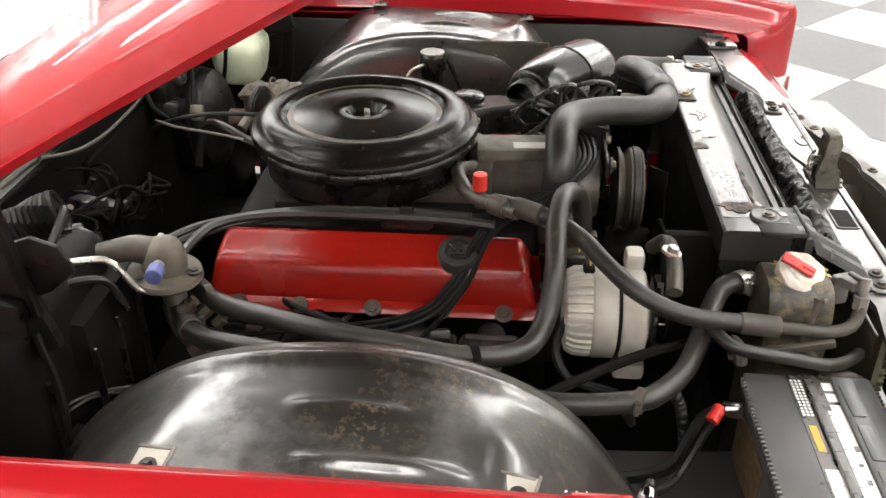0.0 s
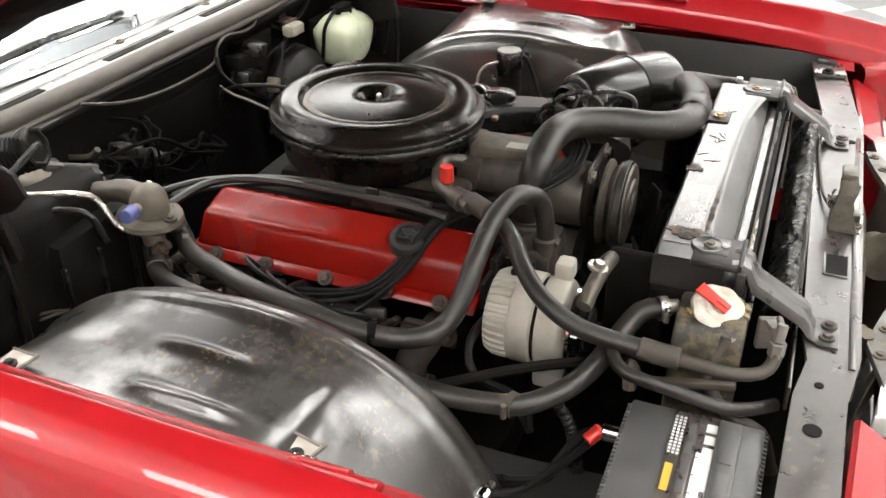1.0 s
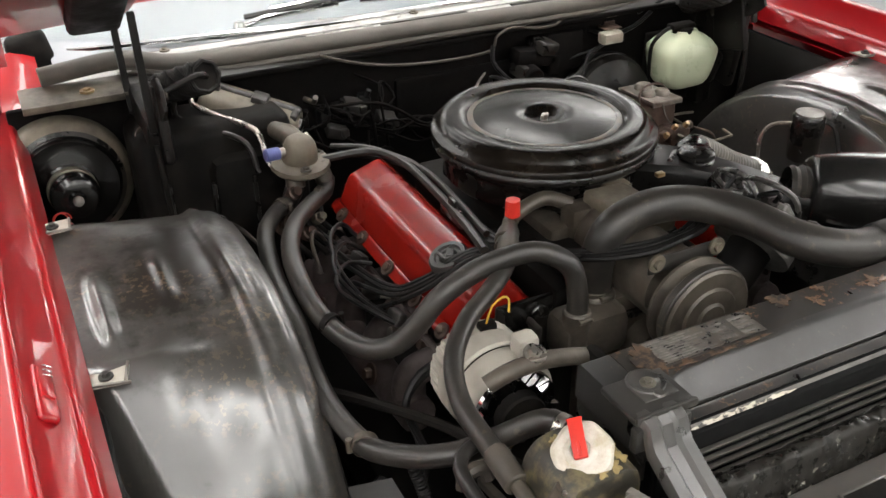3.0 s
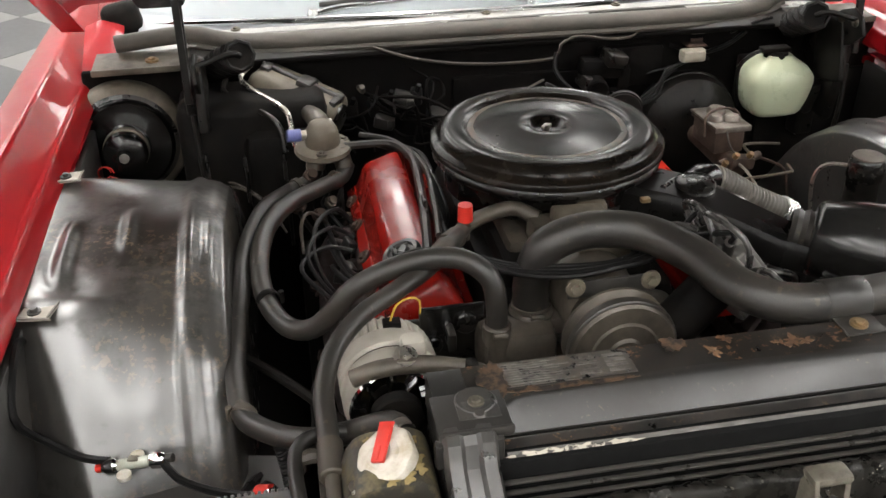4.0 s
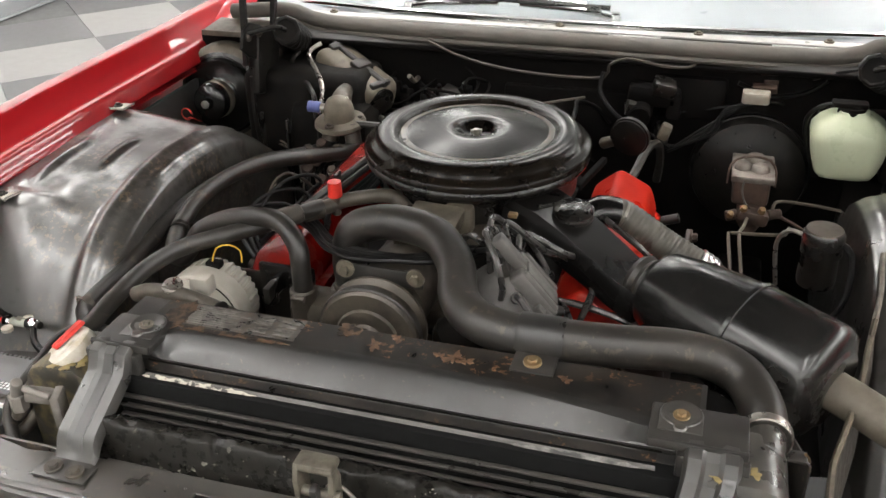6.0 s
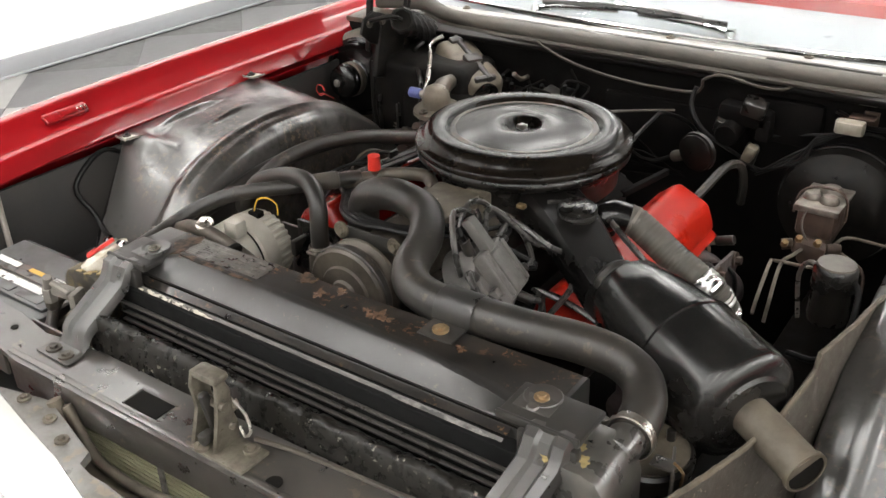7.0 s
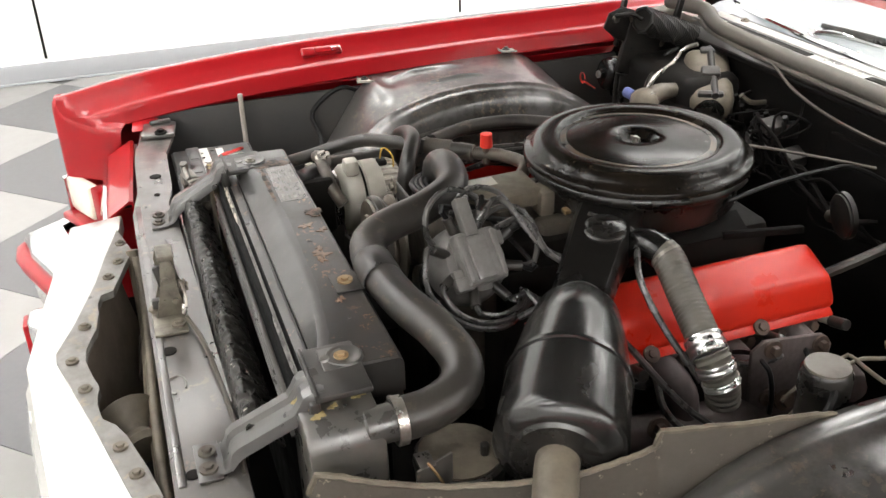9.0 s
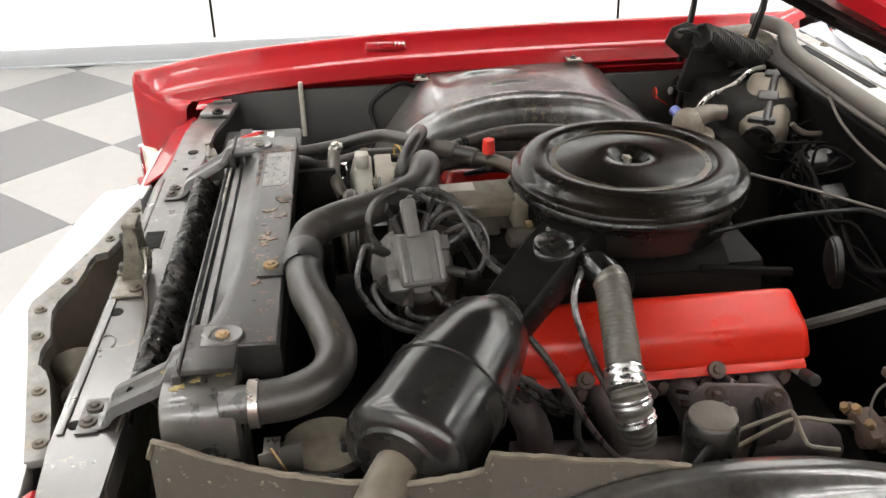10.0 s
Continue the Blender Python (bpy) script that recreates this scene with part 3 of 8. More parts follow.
def fender(car, side):
    sec = [(1.045, 0.30), (1.052, 0.62), (1.058, 0.80), (1.060, 0.890), (1.057, 0.920), (1.048, 0.938), (1.032, 0.947), (1.008, 0.953), (0.990, 0.956), (0.984, 0.9565), (0.980, 0.955), (0.975, 0.949), (0.967, 0.938), (0.958, 0.929),
           (0.947, 0.919), (0.938, 0.9115), (0.933, 0.9075), (0.930, 0.9065), (0.926, 0.9055), (0.922, 0.902), (0.918, 0.894), (0.909, 0.876), (0.906, 0.869), (0.908, 0.865), (0.916, 0.864)]
    drop = [(-0.16, -0.064), (-0.087, -0.053), (0.0, -0.038), (0.14, -0.023), (0.28, -0.012), (0.5, 0.0), (0.88, 0.008), (2.4, 0.012)]
    inset = [(-0.16, 0.035), (-0.10, 0.018), (0.05, 0.006), (0.4, 0.0), (2.4, 0.0)]
    grid = []
    ys = [-0.16 + 0.02 * k for k in range(9)] + [0.05 + 0.05 * k for k in range(47)]
    for y in ys:
        d, s = smooth_prof(drop, y, 0.06), smooth_prof(inset, y, 0.06)
        lim = nose_face(y) + 0.003 if y < -0.02 else 0.0
        grid.append([(side * max(x - s, lim), y, z + d) for x, z in sec])
    bm = surface(grid)
    bmesh.ops.recalc_face_normals(bm, faces=bm.faces)
    bm = thicken(bm, 0.004)
    f = part("fender", bm, M_RED, car, "glossy red front fender", 32)
    # closed nose
    plan = [(1.016, -0.150), (1.006, -0.163), (0.985, -0.171), (0.965, -0.172), (0.955, -0.166), (0.944, -0.150), (0.920, -0.119), (0.898, -0.090), (0.880, -0.066), (0.872, -0.052), (0.870, -0.030)]
    crest = [0.884, 0.887, 0.890, 0.889, 0.886, 0.866, 0.850, 0.843, 0.838, 0.834, 0.830]
    rows = []
    for (x, y), zt in zip(plan, crest):
        rows.append([(side * x, y, 0.694), (side * x, y, 0.70), (side * x, y, 0.78), (side * x, y, zt - 0.030), (side * (x + 0.002), y + 0.002, zt - 0.012), (side * (x + 0.010 * (x > 0.87)), y + 0.008, zt - 0.002), (side * min(0.99, x + 0.034), y + 0.020, zt + 0.002)])
    part("nose", thicken(surface(rows), 0.004), M_RED, f, "rounded red fender nose", 40)
    th = math.degrees(math.atan2(0.048, 0.100))
    part("corner_lamp", turned(box((0, 0.014, 0), (0.104, 0.030, 0.088), 0.007, seg=3), pose(side * 0.908, -0.150, 0.650, 0, 0, -side * th)), M_LAMPW, f, "cream corner lamp lens")
    part("lamp_trim", turned(box((0, 0.004, 0), (0.012, 0.034, 0.10), 0.003), pose(side * 0.962, -0.172, 0.646, 0, 0, -side * th)), M_CHROME, f, "narrow chrome edge of the lamp")
    part("lamp_frame", merged(turned(box((0, 0.016, 0), (0.040, 0.032, 0.096), 0.006), pose(side * 0.838, -0.114, 0.650, 0, 0, -side * th)),
                              turned(box((0, 0.010, 0), (0.165, 0.062, 0.022), 0.009, seg=3), pose(side * 0.893, -0.150, 0.594, 0, 0, -side * th))), M_RED, f, "red frame round the lamp")
    # ornament on the inner slope of the crown
    m = pose(side * 0.9570, 0.487, 0.9300, 0, -side * 40, 0)
    part("ornament", turned(merged(box((0, 0, 0), (0.026, 0.105, 0.012), 0.0055, seg=3), box((0, 0.012, 0.006), (0.018, 0.06, 0.006), 0.003)), m), M_RED, f, "raised red ornament with small chrome teeth")
    for k in range(3):
        part("tooth", turned(box((0.003, 0.026 + 0.010 * k, 0.0086), (0.012, 0.0028, 0.0026), 0.001), m), M_CHROME, f, "small chrome tooth of the ornament")
    part("flange", box((side * 0.930, 0.78, 0.860), (0.04, 1.16, 0.003), 0), M_RED, f)
    part("gutter", box((side * 0.932, 1.60, 0.835), (0.03, 0.44, 0.02), 0.004), M_RED, f)


def hood(car):
    hinge, tip = Vector((0, 1.44, 1.066)), Vector((0, -0.02, 1.838))
    d = (tip - hinge).normalized()
    nrm = Vector((0, -d.z, d.y)) * -1
    L = (tip - hinge).length
    W = 0.955
    grid = []
    for i in range(29):
        row = []
        for k in range(41):
            x = -W + 2 * W * k / 40
            # the rear edge is cut back between the hinges
            s0 = 0.44 - 0.43 * min(1, max(0, (abs(x) - 0.60) / 0.06))
            q = s0 + (L - s0) * i / 28
            f = q / L
            crown = 0.035 * (1 - (abs(x) / W) ** 2.2) + 0.03 * math.exp(-(x / 0.2) ** 2) * f
            if abs(x) > W - 0.05:
                crown -= 0.026 * ((abs(x) - W + 0.05) / 0.05) ** 2
            p = hinge + d * q + nrm * (crown + 0.03 * math.sin(math.pi * f))
            row.append((x, p.y, p.z))
        grid.append(row)
    h = part("hood", thicken(surface(grid), 0.003), M_RED, car, "open glossy red hood raised over the engine", 30)
    # inner frame
    bms = []
    for side in (-1, 1):
        rim = []
        for i in range(29):
            q = 0.01 + (L - 0.01) * i / 28
            f = q / L
            e = hinge + d * q + nrm * (-0.018 + 0.03 * math.sin(math.pi * f))
            row = []
            for dx, dn in ((0.0, 0.0), (0.004, -0.006), (0.004, -0.026), (-0.004, -0.034), (-0.05, -0.036)):
                p = e + nrm * dn
                row.append((side * (W + dx), p.y, p.z))
            rim.append(row)
        part("hood_rim", thicken(surface(rim), 0.003), M_RED, h, "folded red edge of the hood", 40)
    for x in (-0.74, -0.42, 0.42, 0.74):
        a, b = hinge + d * (0.04 if abs(x) > 0.6 else 0.48), hinge + d * (L - 0.06)
        c = (a + b) / 2
        bms.append(box((x, c.y, c.z), (0.10, (b - a).length, 0.045), 0.012, (math.degrees(math.atan2(-d.z, -d.y)), 0, 0)))
    for f in (0.32, 0.62, 0.95):
        c = hinge + d * (L * f)
        bms.append(box((0, c.y, c.z), (1.50, 0.12, 0.045), 0.012, (math.degrees(math.atan2(-d.z, -d.y)), 0, 0)))
    part("inner_frame", merged(*bms), M_DARK, h, "dark inner frame of the hood")
    c = hinge + d * (L * 0.5 + 0.24) - nrm * 0.004
    part("liner", box((0, c.y, c.z), (1.66, L - 0.54, 0.006), 0.002, (math.degrees(math.atan2(-d.z, -d.y)), 0, 0)), M_DARK, h, "dark underside liner")
    for side in (-1, 1):
        outward = Matrix.Translation((0.055 if side > 0 else 0.0, 0, 0))
        hg = part("hinge", merged(box((side * 0.690, 1.300, 0.86), (0.030, 0.17, 0.20), 0.012, (8, 0, 0)), box((side * 0.672, 1.245, 0.925), (0.022, 0.11, 0.15), 0.012, (-14, 0, 0)),
                                  box((side * 0.70, 1.355, 0.78), (0.05, 0.05, 0.22), 0.010), box((side * 0.660, 1.28, 0.80), (0.03, 0.05, 0.09), 0.012, (20, 0, 0))), M_SPRING, car, "black hood hinge on the firewall")
        part("hinge_plate", extrude([(1.135, 0.985), (1.150, 1.020), (1.185, 1.032), (1.225, 1.018), (1.300, 0.965), (1.330, 0.915), (1.300, 0.890), (1.230, 0.930), (1.170, 0.955)], "yz", side * 0.668, side * 0.676, 0.002), M_SPRING, hg, "black bracket plate of the hinge")
        part("hinge_arm", sheet([(1.180, 0.930), (1.190, 0.98), (1.200, 1.06), (1.206, 1.15)], "yz", side * 0.686, side * 0.700, 0.010, 0.003), M_SPRING, hg, "flat black hinge arm")
        part("hinge_arm", sheet([(1.330, 0.92), (1.362, 0.98), (1.376, 1.05), (1.384, 1.12)], "yz", side * 0.699, side * 0.712, 0.013, 0.004), M_SPRING, hg, "flat black hinge arm")
        part("hinge_rod", tube([(side * 0.69, 1.20, 0.90), (side * 0.688, 1.19, 0.80), (side * 0.682, 1.20, 0.68)], 0.006, 8), M_SPRING, hg)
        a, b = Vector((side * 0.583, 1.188, 1.020)), Vector((side * 0.640, 1.368, 0.945))
        u, v, w = frame_of(b - a)
        sp = [a + (b - a) * (k / 210) + (u * math.cos(k * 0.8) + v * math.sin(k * 0.8)) * 0.029 for k in range(211)]
        part("hinge_spring", tube(sp, 0.0048, 6, raw=True), M_SPRING, hg, "thick black coil spring")
        part("spring_core", rod(a + (b - a) * 0.02, b, 0.0275, 20), M_DARK, hg)
        part("spring_hook", tube([a, a + Vector((side * 0.02, -0.016, 0.010)), Vector((side * 0.672, 1.165, 1.010))], 0.006, 8), M_SPRING, hg, "hooked end of the spring")
        part("spring_hook", tube([b, b + Vector((side * 0.03, 0.01, -0.01)), Vector((side * 0.70, 1.36, 0.90))], 0.006, 8), M_SPRING, hg, "hooked end of the spring")
        for p in ((side * 0.705, 1.26, 0.90), (side * 0.705, 1.33, 0.84)):
            part("bolt", bolt(p, (side * -0.5, -1, 0.2), 0.009, 0.008), M_OLDRUB, hg)
        for y, z in ((1.165, 1.005), (1.215, 1.000), (1.300, 0.930)):
            part("pivot", lathe([(0, 0.008), (0.007, 0.0075), (0.010, 0.004), (0.010, 0), (0, 0)], (side * 0.668, y, z), (-side, 0, 0), 16), M_OLDRUB, hg, "worn pivot pin")
        for ob in [hg] + [q for q in hg.children]:
            ob.data.transform(outward)
        # dusty shelf at the corner of the cowl
        sh = part("cowl_shelf", merged(box((side * 0.800, 1.400, 0.955), (0.20, 0.10, 0.006), 0.002, (4, 0, 0)), box((side * 0.80, 1.350, 0.950), (0.20, 0.006, 0.014), 0.002)), M_DULLTAN, car, "tan dusty shelf at the corner of the cowl")
        part("bolt", bolt((side * 0.777, 1.385, 0.960), r=0.008), M_ZINC, sh)


def cowl_corner(car, side):
    # red inner corner between fender and cowl, with a dark block for the gap behind it
    rows = []
    for k in range(9):
        f = k / 8
        x = 0.935 - 0.085 * f
        rows.append([(side * x, 1.425 + 0.045 * f, 0.930 - 0.012 * f), (side * x, 1.470 + 0.030 * f, 0.942 - 0.004 * f), (side * x, 1.520 + 0.020 * f, 0.968 + 0.010 * math.sin(3 * f)), (side * x, 1.570 + 0.010 * f, 0.988 + 0.012 * math.sin(3 * f))])
    part("corner_panel", thicken(surface(rows), 0.003), M_RED, car, "red inner corner panel beside the cowl", 50)
    # solid dark block in place of the shaded gap
    part("pillar_gap", box((side * 0.855, 1.600, 0.985), (0.085, 0.060, 0.090), 0.02, (0, side * 12, 0), 3), M_DARK, car, "dark block for the shaded gap at the windshield pillar's foot")


def cowl(car):
    for side in (-1, 1):
        cowl_corner(car, side)
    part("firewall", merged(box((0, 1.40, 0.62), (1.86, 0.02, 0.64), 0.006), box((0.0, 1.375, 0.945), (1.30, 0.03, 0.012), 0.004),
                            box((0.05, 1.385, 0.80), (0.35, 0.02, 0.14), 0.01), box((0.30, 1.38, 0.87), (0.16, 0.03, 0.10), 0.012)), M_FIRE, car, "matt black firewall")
    part("cowl_lip", sheet([(1.36, 0.945), (1.375, 0.958), (1.43, 0.965), (1.53, 0.972)], "yz", -0.70, 0.70, 0.004), M_SADDLE, car, "dusty dark cowl lip")
    pts = [(-0.855, 1.44, 0.982), (-0.70, 1.445, 0.992), (-0.58, 1.41, 0.978), (-0.30, 1.385, 0.980), (0, 1.375, 0.982), (0.35, 1.38, 0.978), (0.60, 1.41, 0.974), (0.70, 1.445, 0.996), (0.855, 1.44, 0.988)]
    part("hood_seal", tube(pts, 0.019, 14, 0.03), M_SEAL, car, "thick weathered grey rubber hood seal")
    part("seal_foot", tube([(x, y - 0.012, z - 0.018) for x, y, z in pts[1:-1]], 0.008, 8, 0.03), M_SEAL, car)
    # slots in the cowl lip
    for k in range(9):
        x = -0.02 + 0.06 * k
        part("slot_tab", box((x, 1.368, 0.948 - 0.0012 * k), (0.034, 0.004, 0.003), 0.001), M_SEAL, car, "pale welded tab")
    gl = []
    for k in range(25):
        x = -0.92 + 1.84 * k / 24
        gl.append([(x, 1.515 + 0.12 * (x / 0.9) ** 2 + 1.02 * j / 8, 0.985 + 0.56 * (j / 8) - 0.01 * (x / 0.9) ** 2) for j in range(9)])
    w = part("windshield", thicken(surface(gl), 0.005), M_GLASS, car, "large curved windshield reflecting the ceiling lights")
    w.visible_shadow = False
    part("windshield_trim", tube([(-0.92 + 1.84 * k / 24, 1.507 + 0.12 * ((-0.92 + 1.84 * k / 24) / 0.9) ** 2, 0.984 - 0.01 * ((-0.92 + 1.84 * k / 24) / 0.9) ** 2) for k in range(25)], 0.008, 8, 0.04), M_CHROME, car, "bright windshield trim")
    # added pale sheet under the glass, for the bright reflection in it
    part("dash_cover", sheet([(1.54, 0.962), (1.60, 0.985), (1.70, 1.000), (1.80, 1.005)], "yz", -0.82, 0.82, 0.01), M_DASHW, car, "added pale sheet that whitens the lower windshield")
    part("dashboard", sheet([(1.80, 0.94), (1.82, 1.03), (1.95, 1.055), (2.15, 1.03), (2.2, 0.88)], "yz", -0.80, 0.80, 0.02), M_INT, car, "red vinyl dashboard seen through the glass")
    part("cowl_top", box((0, 1.487, 0.977), (1.42, 0.036, 0.005), 0.002), M_COWLW, car, "pale painted cowl top")
    part("cowl_panel", box((0, 1.445, 0.9735), (1.42, 0.050, 0.004), 0.001), M_COWLW, car, "pale cowl panel behind the seal")
    for x0, x1 in ((-0.62, -0.30), (-0.12, 0.10), (0.22, 0.46)):
        # dark strip on the panel stands for the slot's shaded depth
        part("cowl_slot", box(((x0 + x1) / 2, 1.452, 0.9765), (x1 - x0, 0.020, 0.002), 0), M_DARK, car, "dark strip for the shaded inside of a long air slot")
    part("cowl_tray", box((0, 1.52, 0.950), (1.7, 0.20, 0.01), 0.002), M_COWLW, car)
    for px, dirx in ((-0.42, 1), (0.103, -1)):
        base = Vector((px, 1.560, 0.975))
        tip = Vector((px + dirx * 0.235, 1.556, 1.008))
        a = part("wiper_arm", merged(tube([base + Vector((0, 0, 0.012)), base + Vector((dirx * 0.08, -0.002, 0.026)), tip], (0.009, 0.005), 8),
                                     lathe([(0, 0.024), (0.012, 0.024), (0.017, 0.0), (0, 0)], base, (0, 0, 1), 16)), M_CHROME, car, "silver wiper arm")
        part("wiper_blade", tube([tip + Vector((-0.22, 0.012, -0.002)), tip + Vector((0, 0.004, 0.010)), tip + Vector((0.22, 0.016, -0.002))], 0.0065, 6), M_BLACK, a, "black wiper blade")
        part("blade_bow", tube([tip + Vector((-0.16, 0.010, 0.010)), tip + Vector((0, 0.002, 0.020)), tip + Vector((0.16, 0.012, 0.010))], 0.004, 6), M_CHROME, a, "silver blade bow")
    part("washer_nozzle", merged(box((-0.196, 1.535, 0.975), (0.075, 0.022, 0.014), 0.004), rod((-0.24, 1.53, 0.975), (-0.24, 1.53, 0.992), 0.006, 8)), M_COWLW, car, "pale washer nozzle bar")
    for x in (-0.60, -0.02, 0.30, 0.58):
        part("bolt", bolt((x, 1.497, 0.981), r=0.006), M_TAN2, car)


def front_end(car):
    # radiator support rail
    rail = [(-0.92, 0.10), (-0.80, 0.085), (-0.70, 0.060), (-0.50, 0.056), (-0.415, 0.040), (-0.34, 0.052), (0.24, 0.064), (0.55, 0.06), (0.80, 0.09), (0.92, 0.10),
            (0.92, 0.02), (0.80, 0.012), (0.60, -0.01), (0.44, -0.026), (-0.39, -0.028), (-0.50, -0.012), (-0.70, -0.008), (-0.80, 0.01), (-0.92, 0.02)]
    bm = extrude(rail, "xy", 0.806, 0.816, 0.002)
    sup = part("radiator_support", bm, M_GREY, car, "dusty grey steel radiator support rail")
    parts("rail_flange", [box((0.02, -0.024, 0.785), (0.86, 0.006, 0.058), 0.002), box((-0.62, -0.006, 0.785), (0.34, 0.006, 0.058), 0.002, (0, 0, -2)), box((0.02, 0.060, 0.79), (1.0, 0.005, 0.04), 0.002),
                          box((0.0, -0.016, 0.8175), (0.84, 0.010, 0.004), 0.002)], M_GREY, sup)
    for x, y, r in ((-0.567, 0.028, 0.012), (0.115, -0.005, 0.011), (-0.47, 0.024, 0.006), (0.40, -0.002, 0.009)):
        # dark disc on the rail, for the shade inside the hole
        part("hole", lathe([(0, 0.0012), (r, 0.0012), (r, -0.001), (0, -0.001)], (x, y, 0.8163), (0, 0, 1), 20), M_DARK, sup, "dark disc for the shaded inside of a drilled hole")
    # likewise a dark plate for the shaded square opening
    part("square_hole", box((-0.135, 0.012, 0.8165), (0.066, 0.034, 0.002), 0.0), M_DARK, sup, "dark plate for the shaded inside of a square opening")
    part("hole_rim", merged(box((-0.135, 0.030, 0.8165), (0.072, 0.004, 0.004), 0.001), box((-0.170, 0.012, 0.8165), (0.004, 0.036, 0.004), 0.001)), M_GREY, sup)
    part("chalk_mark", tube([(0.205 + 0.022 * math.cos(a * 0.5), -0.002 + 0.013 * math.sin(a * 0.5), 0.8168) for a in range(2, 13)], 0.0018, 5), M_LABELG, sup, "faint chalk loop")
    # hood latch
    lt = part("hood_latch", merged(extrude([(-0.016, 0.822), (0.030, 0.822), (0.034, 0.850), (0.024, 0.880), (0.026, 0.908), (0.018, 0.926), (0.002, 0.926), (-0.004, 0.905), (0.002, 0.870)], "yz", -0.020, -0.014, 0.0015),
                                   extrude([(-0.014, 0.822), (0.028, 0.822), (0.030, 0.846), (0.022, 0.872), (0.026, 0.900), (0.018, 0.918), (0.004, 0.916), (0.0, 0.870)], "yz", 0.018, 0.024, 0.0015),
                                   box((0.002, 0.014, 0.921), (0.046, 0.026, 0.012), 0.005), rod((-0.022, 0.008, 0.885), (0.030, 0.008, 0.885), 0.006), rod((-0.022, 0.018, 0.848), (0.028, 0.018, 0.848), 0.005), box((0.028, 0.004, 0.820), (0.095, 0.05, 0.006), 0.002)), M_OILY, car, "oily pale steel hood latch")
    part("latch_hook", merged(box((0.004, 0.004, 0.868), (0.010, 0.014, 0.070), 0.004, (10, 0, 0)), box((0.004, -0.008, 0.838), (0.014, 0.020, 0.016), 0.004)), M_SADDLE, lt, "dark catch inside the latch")
    part("latch_spring", tube([(0.008 + 0.009 * math.cos(k * 0.9), 0.022 + 0.0006 * k, 0.864 + 0.009 * math.sin(k * 0.9)) for k in range(30)], 0.0016, 5, raw=True), M_STEEL, lt, "small wire spring")
    part("latch_wire", tube([(0.02, 0.03, 0.878), (0.034, 0.034, 0.858), (0.044, 0.030, 0.838), (0.036, 0.026, 0.830), (0.028, 0.028, 0.842)], 0.0022, 6), M_STEEL, lt)
    for x, y in ((0.0, -0.014), (0.058, 0.016)):
        part("bolt", bolt((x, y, 0.826), r=0.006), M_TAN2, lt)
    part("release_cable", tube([(0.05, 0.03, 0.83), (0.12, 0.045, 0.826), (0.25, 0.056, 0.824), (0.36, 0.06, 0.825), (0.45, 0.05, 0.80), (0.47, 0.02, 0.74)], 0.0035, 6), M_OLDRUB, car, "thin hood release cable")
    # condenser, horn and tubes in front of the rail
    cd = part("condenser", box((0.02, 0.002, 0.645), (0.82, 0.010, 0.27), 0), M_COND, car, "green-tan dusty finned condenser")
    for k in range(30):
        part("fin", box((0.02, -0.006, 0.52 + 0.0085 * k), (0.82, 0.016, 0.0022), 0), M_COND, cd)
    for x in (-0.10, 0.16):
        part("label_strip", box((x, -0.0155, 0.71), (0.012, 0.003, 0.07), 0.001), M_LABELG, cd, "pale strip on the fins")
    for side in (-1, 1):
        part("rail_end", box((side * 0.835, 0.058, 0.822), (0.085, 0.075, 0.012), 0.004, (0, 0, side * 8)), M_GREY, sup, "grey end plate of the rail")
        part("bolt", bolt((side * 0.80, 0.060, 0.829), r=0.008, h=0.008), M_DARK, sup)
        part("corner_tab", box((side * 0.880, 0.030, 0.824), (0.050, 0.060, 0.004), 0.002, (0, -side * 14, side * 6)), M_RED, sup, "red sheet corner of the fender")
        part("rubber_bumper", merged(rod((side * 0.868, 0.040, 0.826), (side * 0.872, 0.088, 0.826), 0.011, 18, 0.003), box((side * 0.868, 0.062, 0.819), (0.030, 0.030, 0.006), 0.002)), M_SADDLE, sup, "dusty rubber hood bumper")
    part("refrigerant_line", tube([(-0.285, -0.040, 0.795), (-0.262, -0.040, 0.73), (-0.245, -0.040, 0.690), (-0.215, -0.040, 0.678), (-0.14, -0.040, 0.684), (-0.03, -0.042, 0.702), (0.07, -0.044, 0.708), (0.22, -0.044, 0.700), (0.36, -0.042, 0.68)], 0.011, 10), M_TAN2, car, "tan dusty refrigerant pipe")
    part("refrigerant_line", tube([(-0.265, -0.034, 0.79), (-0.240, -0.034, 0.74), (-0.205, -0.036, 0.712), (-0.12, -0.038, 0.708), (-0.02, -0.038, 0.728), (0.08, -0.040, 0.735), (0.24, -0.042, 0.73), (0.38, -0.040, 0.70)], 0.0075, 10), M_TAN2, car, "tan dusty refrigerant pipe")
    part("wire_loop", tube([(-0.17, -0.05, 0.68), (-0.165, -0.06, 0.63), (-0.14, -0.062, 0.615), (-0.115, -0.06, 0.635), (-0.12, -0.05, 0.68)], 0.004, 7), M_OLDRUB, car, "bent wire hanger")
    part("horn", lathe([(0, -0.03), (0.03, -0.03), (0.034, -0.02), (0.020, 0.0), (0.026, 0.02), (0.042, 0.038), (0.046, 0.042), (0.036, 0.042), (0, 0.03)], (0.150, -0.072, 0.705), (-0.85, -0.25, 0.25), 24), M_TAN2, car, "tan dusty horn")
    # nose panel, pointed at the centre
    out = [(-0.45, -0.148), (-0.32, -0.168), (-0.15, -0.190), (0.03, -0.212), (0.21, -0.190), (0.38, -0.168), (0.52, -0.148)]
